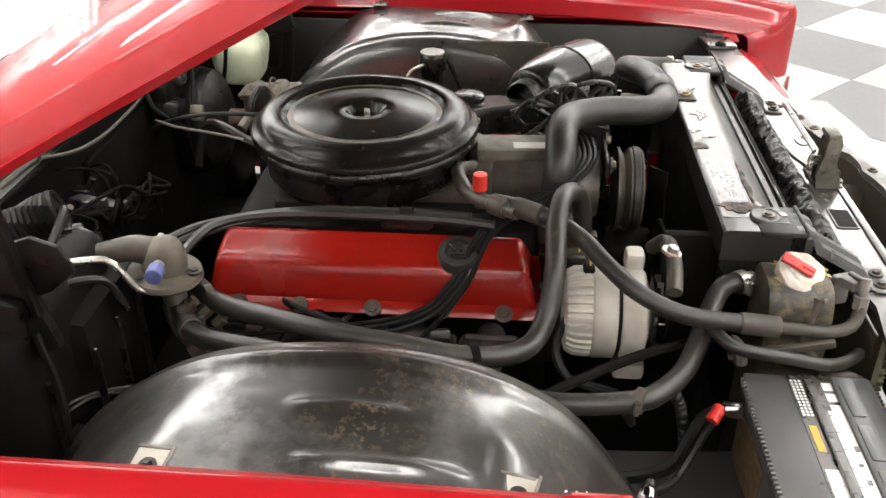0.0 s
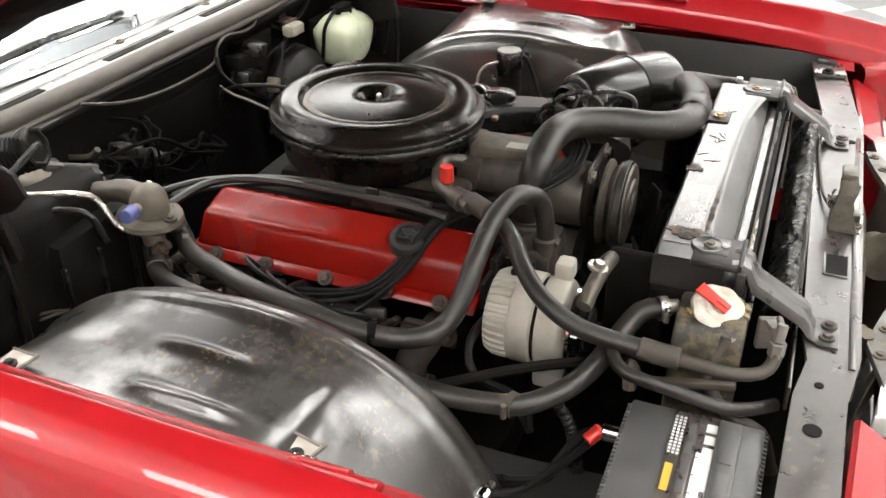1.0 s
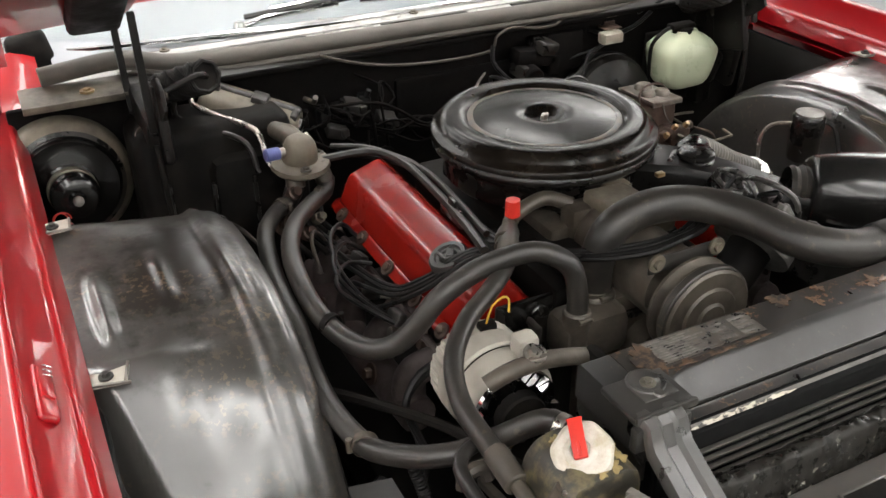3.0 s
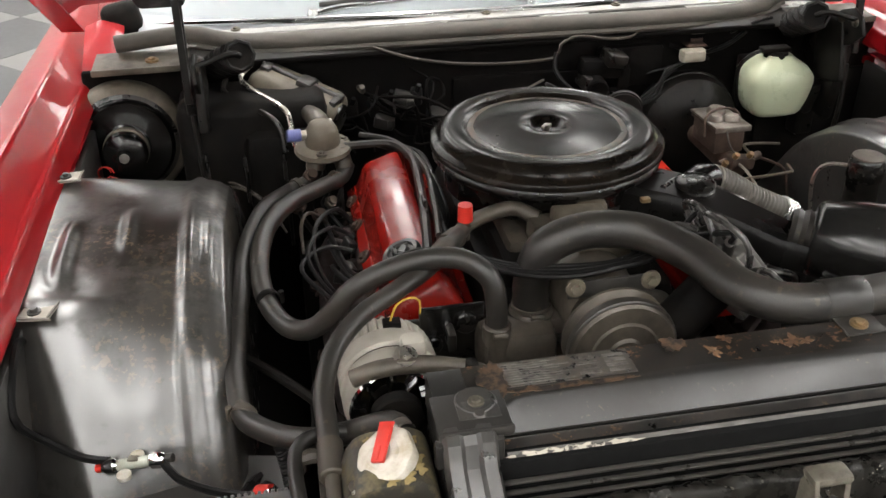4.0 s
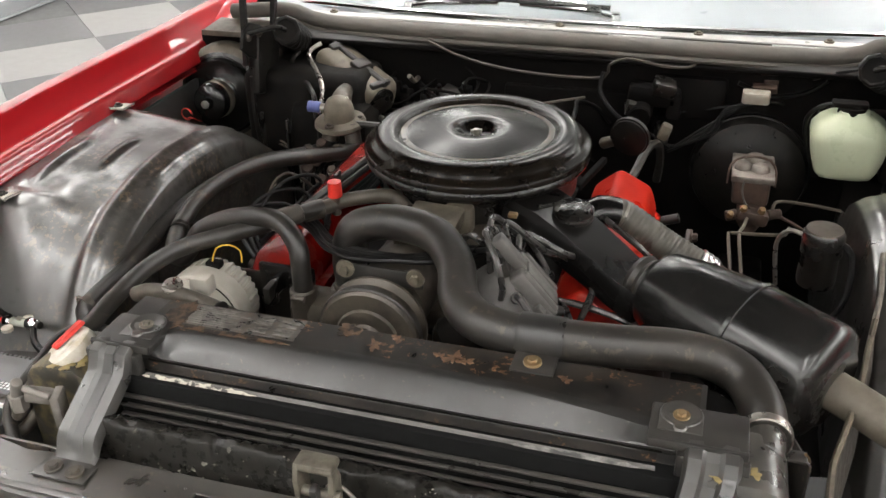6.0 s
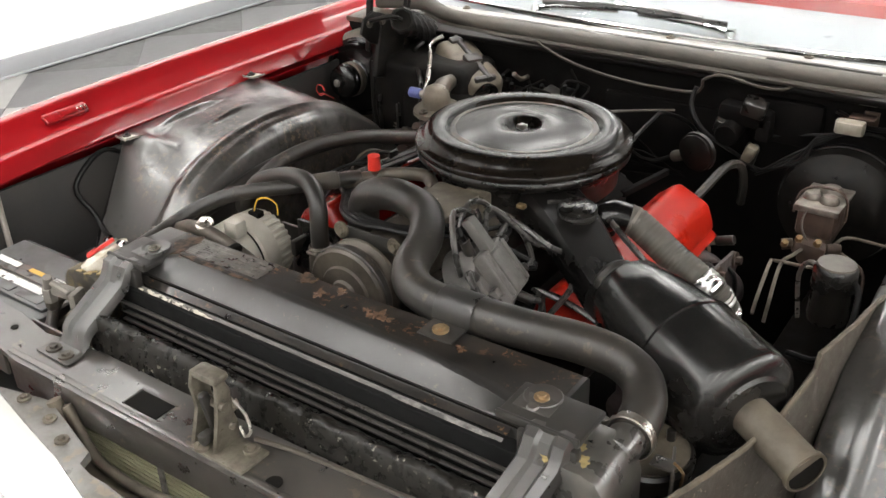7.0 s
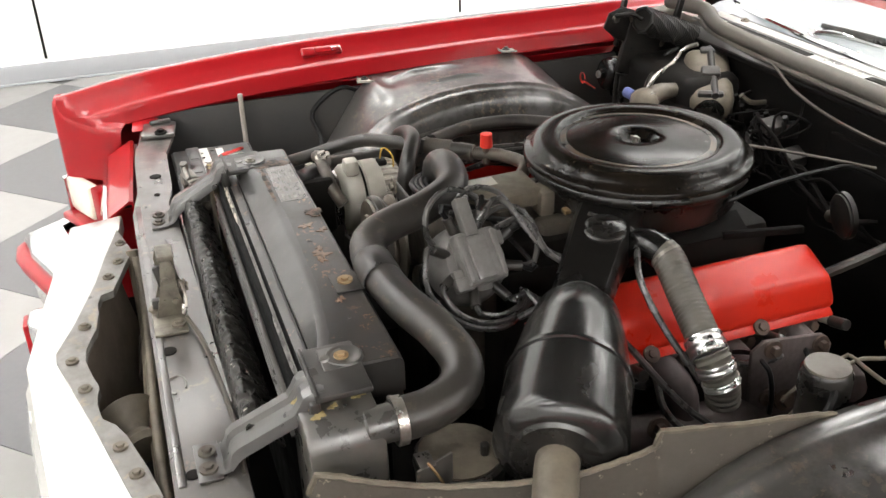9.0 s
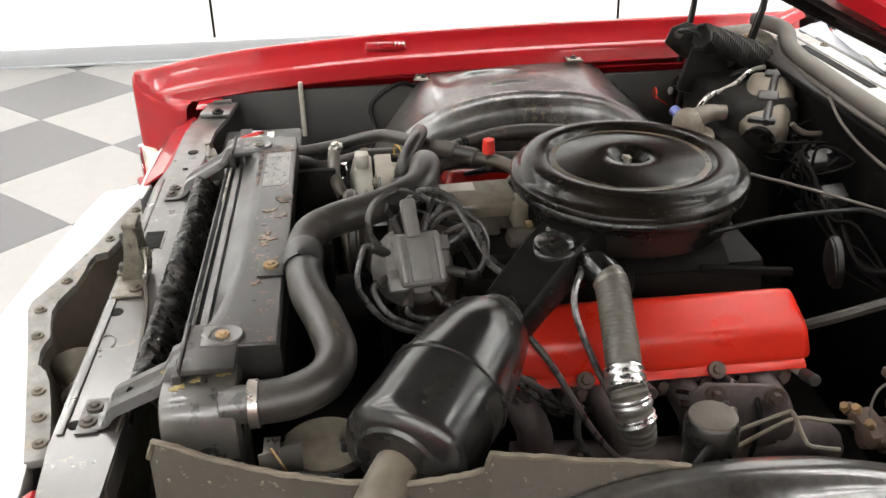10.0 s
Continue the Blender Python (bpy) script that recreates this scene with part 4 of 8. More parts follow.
    inn = [(0.54, -0.045), (0.434, -0.060), (0.328, -0.087), (0.206, -0.118), (0.040, -0.164), (0.014, -0.165), (-0.065, -0.137), (-0.188, -0.103), (-0.28, -0.085), (-0.401, -0.059), (-0.47, -0.050)]
    bm = extrude(out + inn, "xy", 0.752, 0.786, 0.004)
    face = []
    for x, y in out:
        face.append([(x, y + 0.006, 0.775), (x, y - 0.010, 0.74), (x, y - 0.022, 0.66), (x, y - 0.016, 0.50)])
    bm = merged(bm, thicken(surface(face), 0.004))
    hp = part("header_panel", bm, M_WHITE, car, "white pointed nose panel", 25)
    strip_o = [(x, y - 0.004) for x, y in inn][1:-1]
    strip_i = [(-0.300, -0.040), (-0.276, -0.045), (-0.152, -0.078), (-0.146, -0.100), (-0.115, -0.106), (-0.085, -0.104), (-0.034, -0.108), (-0.015, -0.117), (0.019, -0.126), (0.053, -0.126), (0.095, -0.119), (0.118, -0.110), (0.136, -0.108),
               (0.150, -0.113), (0.172, -0.114), (0.208, -0.108), (0.225, -0.090), (0.256, -0.077), (0.336, -0.054), (0.384, -0.043), (0.43, -0.036)]
    part("mounting_strip", extrude(strip_o + strip_i, "xy", 0.776, 0.7895, 0.0015), M_STRIP, hp, "pale grey scalloped mounting strip")
    for x, y in ((-0.257, -0.066), (-0.204, -0.084), (-0.048, -0.126), (0.047, -0.145), (0.128, -0.128), (0.279, -0.086), (0.341, -0.069), (0.40, -0.052), (-0.33, -0.058)):
        part("bolt", bolt((x, y, 0.7905), r=0.0056, h=0.006), M_TAN2, hp, "rust-stained bolt")
    # brown baffle behind the nose
    bf = []
    for x, y in inn[2:-2]:
        bf.append([(x, y + 0.010, 0.774), (x, y + 0.016, 0.72), (x, y + 0.030, 0.64), (x, y + 0.034, 0.52)])
    part("baffle", thicken(surface(bf), 0.003), M_BAFFLE, car, "brown dusty baffle behind the nose panel", 60)
    for side in (-1, 1):
        q = []
        for k in range(13):
            f = k / 12
            x, back, front = 0.500 + 0.360 * f, -0.022 + 0.022 * f, -0.074 + 0.016 * f
            q.append([(side * x, back, 0.770), (side * x, back - 0.003, 0.796), (side * x, back - 0.010, 0.799), (side * x, front, 0.772), (side * x, front - 0.008, 0.766), (side * x, front - 0.012, 0.750), (side * x, front - 0.035, 0.66), (side * x, front - 0.045, 0.56)])
        lp = part("lamp_panel", thicken(surface(q), 0.004), M_RED, car, "glossy red headlamp mounting panel", 40)
        cs = [[(side * x, y - 0.006, 0.768), (side * x, y - 0.014, 0.764), (side * x, y - 0.022, 0.745), (side * x, y - 0.026, 0.705)] for x, y in ((0.50, -0.074), (0.58, -0.073), (0.66, -0.070), (0.74, -0.066), (0.82, -0.062))]
        part("chrome_strip", thicken(surface(cs), 0.004), M_CHROME, lp, "bright chrome bezel along the panel", 40)
    # bumper
    bmp = thing("bumper", (0, -0.22, 0.5), "chrome front bumper with red rubber strip", "bumper")
    bo = [(-1.02, -0.12), (-1.01, -0.24), (-0.96, -0.298), (-0.86, -0.278), (-0.66, -0.20), (-0.5, -0.175), (0.03, -0.195), (0.56, -0.175), (0.70, -0.20), (0.90, -0.278), (1.0, -0.298), (1.05, -0.24), (1.06, -0.12)]
    grid = [[(x * 0.985, y + 0.09, 0.572), (x * 0.99, y + 0.04, 0.570), (x, y + 0.008, 0.560), (x * 1.004, y - 0.006, 0.545), (x * 1.006, y - 0.010, 0.52), (x, y - 0.012, 0.42), (x, y + 0.01, 0.39)] for x, y in bo]
    part("bar", thicken(surface(grid), 0.006), M_CHROME, bmp, sharp=50)
    for x in (-0.45, 0.51):
        gd = part("guard", box((x, -0.225, 0.545), (0.07, 0.09, 0.13), 0.02, seg=3), M_CHROME, bmp, "chrome bumper guard")
        part("guard_pad", box((x, -0.270, 0.545), (0.05, 0.014, 0.11), 0.006), M_RED, gd, "red guard pad")
    part("rubber_strip", tube([(x * 1.006, y - 0.012, 0.508) for x, y in bo], 0.022, 10, 0.05), M_RED, bmp, "red bumper strip")


def build_car():
    car = thing("car", (0, 0.6, FLOOR), "red full-size car with the hood open", "car")
    for side in (-1, 1):
        fender(car, side)
        wheelhouse(car, side)
    hood(car)
    cowl(car)
    front_end(car)
    # wheels under the arches and frame rails keep the body on the floor
    for side in (-1, 1):
        t = lathe([(0, -0.10), (0.19, -0.10), (0.21, -0.11), (0.33, -0.10), (0.345, -0.06), (0.345, 0.06), (0.33, 0.10), (0.21, 0.11), (0.19, 0.10), (0, 0.10)], (side * 0.80, 0.79, FLOOR + 0.345), (1, 0, 0), 40)
        part("tyre", t, M_RUBBER, car, "black tyre inside the wheel arch")
        part("frame_rail", box((side * 0.46, 0.7, 0.42), (0.10, 1.7, 0.12), 0.01), M_DARK, car)
    part("crossmember", box((0, 0.62, 0.36), (1.0, 0.22, 0.10), 0.01), M_DARK, car)
    part("splash_pan", box((0, 1.0, 0.30), (2.0, 2.3, 0.01), 0), M_DARK, car)
    # splash flap on the driver's side
    line = [(0.515, 0.118, 0.845), (0.520, 0.128, 0.872), (0.526, 0.140, 0.874), (0.533, 0.19, 0.852), (0.545, 0.268, 0.830), (0.566, 0.345, 0.826), (0.586, 0.42, 0.830), (0.598, 0.49, 0.848), (0.603, 0.514, 0.858), (0.604, 0.520, 0.881),
            (0.612, 0.56, 0.880), (0.624, 0.63, 0.876), (0.632, 0.70, 0.872), (0.640, 0.75, 0.866)]
    rng = random.Random(8)
    dense = []
    for (x0, y0, z0), (x1, y1, z1) in zip(line, line[1:]):
        n = max(1, int((Vector((x1, y1, z1)) - Vector((x0, y0, z0))).length / 0.008))
        for k in range(n):
            f = k / n
            dense.append((x0 + (x1 - x0) * f, y0 + (y1 - y0) * f, z0 + (z1 - z0) * f + rng.uniform(-0.0012, 0.0012)))
    g = [[(x, y, z), (x + 0.001, y, z - 0.018), (x + 0.004 + 0.002 * noise.noise((y * 20, 0, 3)), y, z - 0.05), (x + 0.012, y, z - 0.10), (x + 0.010, y, 0.62)] for x, y, z in dense]
    fl = part("splash_flap", thicken(surface(g), 0.0045), M_FLAP, car, "ragged brown-black rubber splash flap")
    part("flap_edge", tube([(x, y, z + 0.001) for x, y, z in dense], 0.0040, 6, raw=True), M_TAN2, fl, "pale frayed edge of the flap")


build_room()
build_lamps()
build_car()
# ---- engine bay ----
def radiator():
    r = thing("radiator", (0.02, 0.2, 0.45), "wide black radiator with a chipped black top shroud", "radiator")
    def crease(x):
        # the front crease of the lid closes towards both ends
        return lerp_prof([(-0.312, 0.176), (-0.300, 0.186), (-0.278, 0.204), (-0.25, 0.2075), (0.05, 0.2065), (0.18, 0.203), (0.28, 0.192), (0.352, 0.176)], x)
    stations = [-0.372, -0.3715, -0.352, -0.320, -0.312, -0.304, -0.296, -0.288, -0.280, -0.27, -0.25, -0.20, -0.10, 0.0, 0.06, 0.12, 0.18, 0.22, 0.26, 0.30, 0.33, 0.352, 0.372, 0.3915, 0.392]
    rows = []
    for x in stations:
        yc = crease(x)
        dip = 0.0008 * noise.noise((x * 6, 0, 2))
        row = [(0.2745, 0.862), (0.2745, 0.905), (0.2735, 0.9095), (0.270, 0.9125), (0.266, 0.9135), (0.24, 0.9140 + dip), (yc + 0.006, 0.9148), (yc, 0.9140), (yc - 0.004, 0.9122), (0.1735, 0.8905), (0.1718, 0.8885), (0.1716, 0.8845), (0.1690, 0.8842),
               (0.1675, 0.8832), (0.153, 0.8785), (0.1495, 0.8798), (0.1470, 0.8796), (0.1405, 0.8730), (0.1385, 0.8715), (0.1375, 0.8660), (0.1385, 0.8645), (0.150, 0.8645)]
        if x in (-0.372, 0.392):
            row = [(y, min(z, 0.862)) for y, z in row]
        rows.append([(x, y, z) for y, z in row])
    bm = surface(rows)
    bmesh.ops.recalc_face_normals(bm, faces=bm.faces)
    cov = part("shroud", thicken(bm, 0.0025), M_COVER, r, "chipped black top shroud with rust spots", 22)
    # thin sheet that makes the flat top darker than the bevel
    top = [[(x, y, 0.9147 + 0.0008 * noise.noise((x * 6, 0, 2)) * (y - 0.215) / 0.03) for y in (min(crease(x) + 0.006, 0.2125), 0.236, 0.262, 0.2685)] for x in (-0.33, -0.29, -0.25, -0.20, -0.10, 0.0, 0.06, 0.12, 0.18, 0.22, 0.26, 0.30, 0.35, 0.385)]
    part("sooty_top", thicken(surface(top), 0.0006), M_SHTOP, cov, "darker flat top with clumps of rust", 30)
    for xa, xb in ((-0.371, -0.356), (0.376, 0.391)):
        part("end_cap", extrude([(0.15, 0.82), (0.272, 0.82), (0.272, 0.905), (0.20, 0.908), (0.172, 0.880), (0.15, 0.874)], "yz", xa, xb, 0.002), M_BLACK, r)
    for k, (x, y, wx, wy) in enumerate(((-0.296, 0.238, 0.020, 0.034), (-0.235, 0.2115, 0.060, 0.005), (-0.165, 0.2105, 0.040, 0.004), (-0.062, 0.262, 0.018, 0.016))):
        part("rust_film", turned(lathe([(0, 0.0008), (1, 0.0006), (1, -0.0006), (0, -0.0006)], (0, 0, 0), (0, 0, 1), 36, lambda th, k=k: 0.85 + 0.14 * math.sin(3 * th + k) + 0.12 * math.sin(7 * th + 2 * k) + 0.08 * math.sin(13 * th)), pose(x, y, 0.9156) @ Matrix.Diagonal((wx, wy, 1, 1))), M_RUSTBR, cov, "brown rust film round the sticker")
    # thin sheets: the channel darker, the front edge paler
    lip = [[(x, y, z + 0.0034) for y, z in ((0.1660, 0.8826), (0.1600, 0.8807), (0.1545, 0.8790))] for x in (-0.30, -0.2, -0.1, 0.0, 0.1, 0.2, 0.345)]
    part("sooty_lip", thicken(surface(lip), 0.0006), M_SHTOP, r, "darker channel below the bevel", 60)
    edge = [[(x, 0.1492 - 0.0075 * f - 0.0012, 0.8836 - 0.0085 * f + 0.0012 * math.sin(math.pi * f)) for f in (0.0, 0.35, 0.7, 1.0)] for x in (-0.30, -0.15, 0.0, 0.15, 0.345)]
    part("dusty_edge", thicken(surface(edge), 0.0008), M_EDGE, r, "paler front edge of the lip", 60)
    part("groove", box((0.02, 0.1704, 0.8850), (0.66, 0.0012, 0.0030), 0), M_DARK, r, "dark seam under the bevel")
    rng = random.Random(5)
    for xa, xb, m in ((-0.305, -0.140, M_CHIP), (0.18, 0.335, M_BARE)):
        up, dn = [], []
        for k in range(34):
            f = k / 33
            x = xa + (xb - xa) * f
            taper = min(1, 6 * f, 4 * (1 - f) + 0.1)
            up.append((x, 0.0042 * taper * rng.uniform(0.3, 1.15)))
            dn.append((x, -0.0052 * taper * rng.uniform(0.5, 1.1)))
        g = [[(x, 0.1432 + a * 0.69, 0.8812 + a * 0.72), (x, 0.1428, 0.8816), (x, 0.1432 + b * 0.69, 0.8812 + b * 0.72)] for (x, a), (x2, b) in zip(up, dn)]
        part("worn_edge", thicken(surface(g), 0.0008), m, r, "paint chipped through along the lip", 60)
    for x, y in ((-0.140, 0.161), (0.186, 0.163)):
        # dark disc on the lip, for the shade inside the hole
        part("hole", lathe([(0, 0.001), (0.0042, 0.001), (0.0042, -0.001), (0, -0.001)], (x, y, 0.8817), (0, -0.3, 1), 12), M_DARK, r)
    for i, (x, y, w) in enumerate(((0.006, 0.2600, 0.009), (-0.018, 0.2390, 0.011), (-0.050, 0.2615, 0.007), (0.086, 0.2403, 0.013), (0.104, 0.2365, 0.009), (0.068, 0.2409, 0.007), (0.228, 0.2335, 0.008))):
        part("rust_spot", lathe([(0, 0.0006), (w, 0.0005), (w, -0.0006), (0, -0.0006)], (x, y, 0.9156), (0, 0, 1), 30, lambda th, i=i: 0.72 + 0.32 * math.sin(2 * th + i) + 0.28 * math.sin(5 * th + 2 * i) + 0.2 * math.sin(9 * th)), M_RUSTSPOT, cov, "patch of orange rust")
    # black sheet puts the shade between the ribs into colour
    part("rib_back", box((0.015, 0.149, 0.815), (0.72, 0.006, 0.098), 0), M_CORE, r, "black sheet for the shaded gaps behind the ribs")
    for k in range(4):
        part("slat", box((0.015, 0.1290, 0.8560 - 0.0158 * k), (0.70, 0.0070, 0.0032), 0.0012), M_SLAT, r, "thin grey condenser rib")
    part("core", box((0.02, 0.165, 0.665), (0.72, 0.06, 0.43), 0.004), M_CORE, r)
    fg = []
    for i in range(181):
        x = -0.33 + 0.72 * i / 180
        row = []
        for k in range(15):
            f = k / 14
            w = 0.0042 * noise.noise((x * 30, 5 * f, 1.0)) + 0.003 * noise.noise((x * 95, 16 * f, 4.0))
            row.append((x, 0.114 - 0.052 * f + 0.4 * w, 0.816 + 0.046 * math.sin(0.75 * math.pi * f) + w - 0.05 * max(0, f - 0.9) / 0.1))
        fg.append(row)
    part("air_seal", thicken(surface(fg), 0.004), M_FOAM, r, "crinkled flaking black foam air seal", 60)
    part("lower_shroud", merged(box((0.02, 0.255, 0.64), (0.70, 0.006, 0.46), 0.002), box((-0.30, 0.30, 0.72), (0.02, 0.10, 0.30), 0.01)), M_DARK, r)
    # side tanks
    for side, xa, xb, zt, m, lab in ((-1, -0.490, -0.378, 0.878, M_STAIN, "coolant-stained side tank"), (1, 0.384, 0.490, 0.897, M_TANK, "glossy black side tank")):
        q = [(0.0, 0.45), (0.0, zt - 0.03), (0.006, zt - 0.010), (0.022, zt), (0.070, zt), (0.088, zt - 0.006), (0.100, zt - 0.022), (0.106, zt - 0.045), (0.110, 0.45)]
        poly = [((xa + a) if side > 0 else (xb - a), z) for a, z in q]
        part("tank", extrude(poly, "xz", 0.127, 0.222, 0.007), m, r, lab)
    for x, y, w in ((0.408, 0.138, 0.009), (0.420, 0.140, 0.006), (0.430, 0.146, 0.005), (0.448, 0.150, 0.007), (0.425, 0.205, 0.007), (0.436, 0.170, 0.005), (0.412, 0.150, 0.005)):
        part("coolant_stain", lathe([(0, 0.0008), (w, 0.0006), (w, -0.0006), (0, -0.0006)], (x, y, 0.8973), (0, 0, 1), 20, lambda th, w=w: 1 + 0.4 * math.sin(2 * th + 90 * w) + 0.3 * math.sin(5 * th)), M_GOLD, r, "dried yellow coolant stain")
    for k, (x, y, w) in enumerate(((-0.402, 0.168, 0.010), (-0.398, 0.148, 0.008), (-0.412, 0.138, 0.009), (-0.430, 0.134, 0.007), (-0.448, 0.205, 0.006), (-0.404, 0.196, 0.008))):
        part("coolant_stain", lathe([(0, 0.0010), (w, 0.0006), (w, -0.0006), (0, -0.0006)], (x, y, 0.8783), (0, 0, 1), 22, lambda th, k=k: 0.9 + 0.35 * math.sin(2 * th + k) + 0.28 * math.sin(5 * th + 2 * k)), M_GOLD, r, "dried yellow coolant stain")
    # mounting straps from the shroud down to the rail
    for x, xe, lean in ((-0.343, -0.325, 0.0), (0.404, 0.366, -0.018)):
        line = [(0.166, 0.9150, 0.2), (0.150, 0.9145, 0.6), (0.140, 0.908, 0.8), (0.1345, 0.896, 0.9), (0.128, 0.884, 1.0), (0.058, 0.8455, 1.0), (0.050, 0.838, 0.9), (0.044, 0.826, 0.5), (0.036, 0.8205, 0.15), (0.006, 0.8195, 0.0)]
        sec = [(-0.031, -0.006), (-0.030, 0.0), (-0.026, 0.008), (-0.012, 0.009), (-0.007, 0.003), (0.007, 0.003), (0.012, 0.009), (0.026, 0.008), (0.030, 0.0), (0.031, -0.006)]
        rows = []
        for k, (p, q, rise) in enumerate(line):
            sx = x + lean * max(0.0, min(1.0, (0.134 - p) / 0.10))
            rows.append([(sx + u, p - 0.5 * w * rise, q + 0.8 * w * rise) for u, w in sec])
        st = part("strap", thicken(surface(rows), 0.0035), M_STRAP, r, "ribbed grey mounting strap", 30)
        w0, w1 = min(x - 0.034, xe - 0.034), max(x + 0.036, xe + 0.034)
        part("strap_saddle", merged(box(((w0 + w1) / 2, 0.186, 0.9115), (w1 - w0, 0.070, 0.010), 0.0035), box((x, 0.1485, 0.893), (0.078, 0.014, 0.034), 0.004),
                                    box(((w0 + w1) / 2, 0.152, 0.9145), (w1 - w0, 0.006, 0.012), 0.0025)), M_SADDLE, st)
        foot = x + lean
        part("foot_plate", box((foot, 0.018, 0.8190), (0.074, 0.030, 0.003), 0.001), M_STRAP, st)
        for dx, yy in ((-0.016, 0.019), (0.016, 0.017)):
            part("bolt", bolt((foot + dx, yy, 0.8215), r=0.0065), M_OLDRUB, st)
        part("strap_ear", merged(lathe([(0, 0.0028), (0.017, 0.0028), (0.0195, 0.0042), (0.0225, 0.0042), (0.0245, 0.002), (0.025, -0.001), (0, -0.001)], (xe, 0.203, 0.9150), (0, 0, 1), 32), box((xe, 0.188, 0.9155), (0.049, 0.032, 0.005), 0.002)), M_STRAP, st)
        part("bolt", bolt((xe, 0.1995, 0.9178), r=0.0055, h=0.005), M_ZINC if x > 0 else M_OILY, st, "rust-stained bolt")
        part("bolt", lathe([(0, 0.003), (0.006, 0.0025), (0.0075, 0.0), (0, 0)], (xe, 0.178, 0.9180), (0, 0, 1), 20), M_GREY, st)
    # hose saddle
    bm = merged(box((0.186, 0.254, 0.9165), (0.054, 0.042, 0.003), 0.001),
                lathe([(0.0290, -0.030), (0.0300, -0.028), (0.0300, 0.028), (0.0290, 0.030)], (0.186, 0.301, 0.923), (1, 0, 0), 28))
    sd = part("hose_saddle", bm, M_SADDLE, r, "dull grey metal hose saddle")
    part("bolt", bolt((0.184, 0.252, 0.9195), r=0.0065, h=0.005), M_ZINC, sd, "rusty yellow bolt")
    # printed sticker on the shroud, unreadable
    part("sticker", box((-0.205, 0.243, 0.9152), (0.165, 0.046, 0.0010), 0.0), M_LABELD, r, "worn dark specification sticker")
    for k in range(9):
        w = 0.082 - 0.013 * ((k * 2) % 3)
        part("print_bar", box((-0.240 + 0.5 * (w - 0.082), 0.2245 + 0.0046 * k, 0.9160), (w, 0.0024, 0.0005), 0), M_LABELG, r)
    for k in range(4):
        part("print_bar", box((-0.178 + 0.003 * (k % 2), 0.228 + 0.0095 * k, 0.9160), (0.026 - 0.008 * (k % 2), 0.0050, 0.0005), 0), M_LABELG, r)
        part("print_bar", box((-0.142, 0.228 + 0.0095 * k, 0.9160), (0.026, 0.0055, 0.0005), 0), M_LABELG, r)
    # filler cap on the tank
    c = Vector((-0.434, 0.170, 0.882))
    nrm = Vector((-0.46, -0.18, 0.87)).normalized()
    cap = part("filler_cap", lathe([(0, 0.006), (0.010, 0.006), (0.012, 0.009), (0.016, 0.009), (0.020, 0.006), (0.030, 0.0065), (0.035, 0.003), (0.0365, -0.004), (0.034, -0.014), (0, -0.014)], c, nrm, 48,
                                   lambda th: 1 + 0.030 * math.cos(7 * th) + 0.015 * math.cos(3 * th)), M_CAPW, r, "grubby white pressure cap with a red lever")
    mm = Matrix.Translation(c) @ nrm.to_track_quat("Z", "Y").to_matrix().to_4x4() @ Matrix.Rotation(0.75, 4, "Z")
    part("lever", turned(merged(extrude([(-0.0085, 0.004), (-0.0062, 0.012), (-0.0066, 0.028), (-0.010, 0.036), (0.010, 0.036), (0.0066, 0.028), (0.0062, 0.012), (0.0085, 0.004), (0.008, -0.014), (-0.008, -0.014)], "xy", 0.010, 0.0155, 0.0015), box((0, -0.003, 0.014), (0.004, 0.018, 0.007), 0.001)), mm), M_REDPL, cap, "red release lever")
    part("neck", lathe([(0.030, -0.05), (0.030, -0.012), (0, -0.012)], c, nrm, 28), M_STAIN, r)
    part("overflow_nipple", rod((-0.455, 0.155, 0.862), (-0.474, 0.140, 0.860), 0.004), M_STEEL, r)
    part("inlet", rod((0.460, 0.20, 0.872), (0.462, 0.262, 0.875), 0.024, 20), M_TANK, r)
    part("outlet", rod((-0.395, 0.225, 0.846), (-0.408, 0.250, 0.845), 0.012), M_STEEL, r)


def clamp(owner, at, axis, r, label="shiny steel worm-drive hose clamp", m=None):
    u, v, a = frame_of(axis)
    at = Vector(at)
    band = part("clamp", lathe([(r, -0.007), (r + 0.0018, -0.006), (r + 0.0018, 0.006), (r, 0.007)], at, axis, 28), m or M_STEEL, owner, label)
    s = at + u * (r + 0.004)
    part("clamp_screw", rod(s - v * 0.010, s + v * 0.012, 0.0048, 10), m or M_STEEL, band)


def hose(name, pts, r, label, n=14, m=None, step=0.012):
    h = thing(name, pts[0], label, "hose")
    part("tube", tube(pts, r, n, step), m or M_RUBBER, h)
    return h


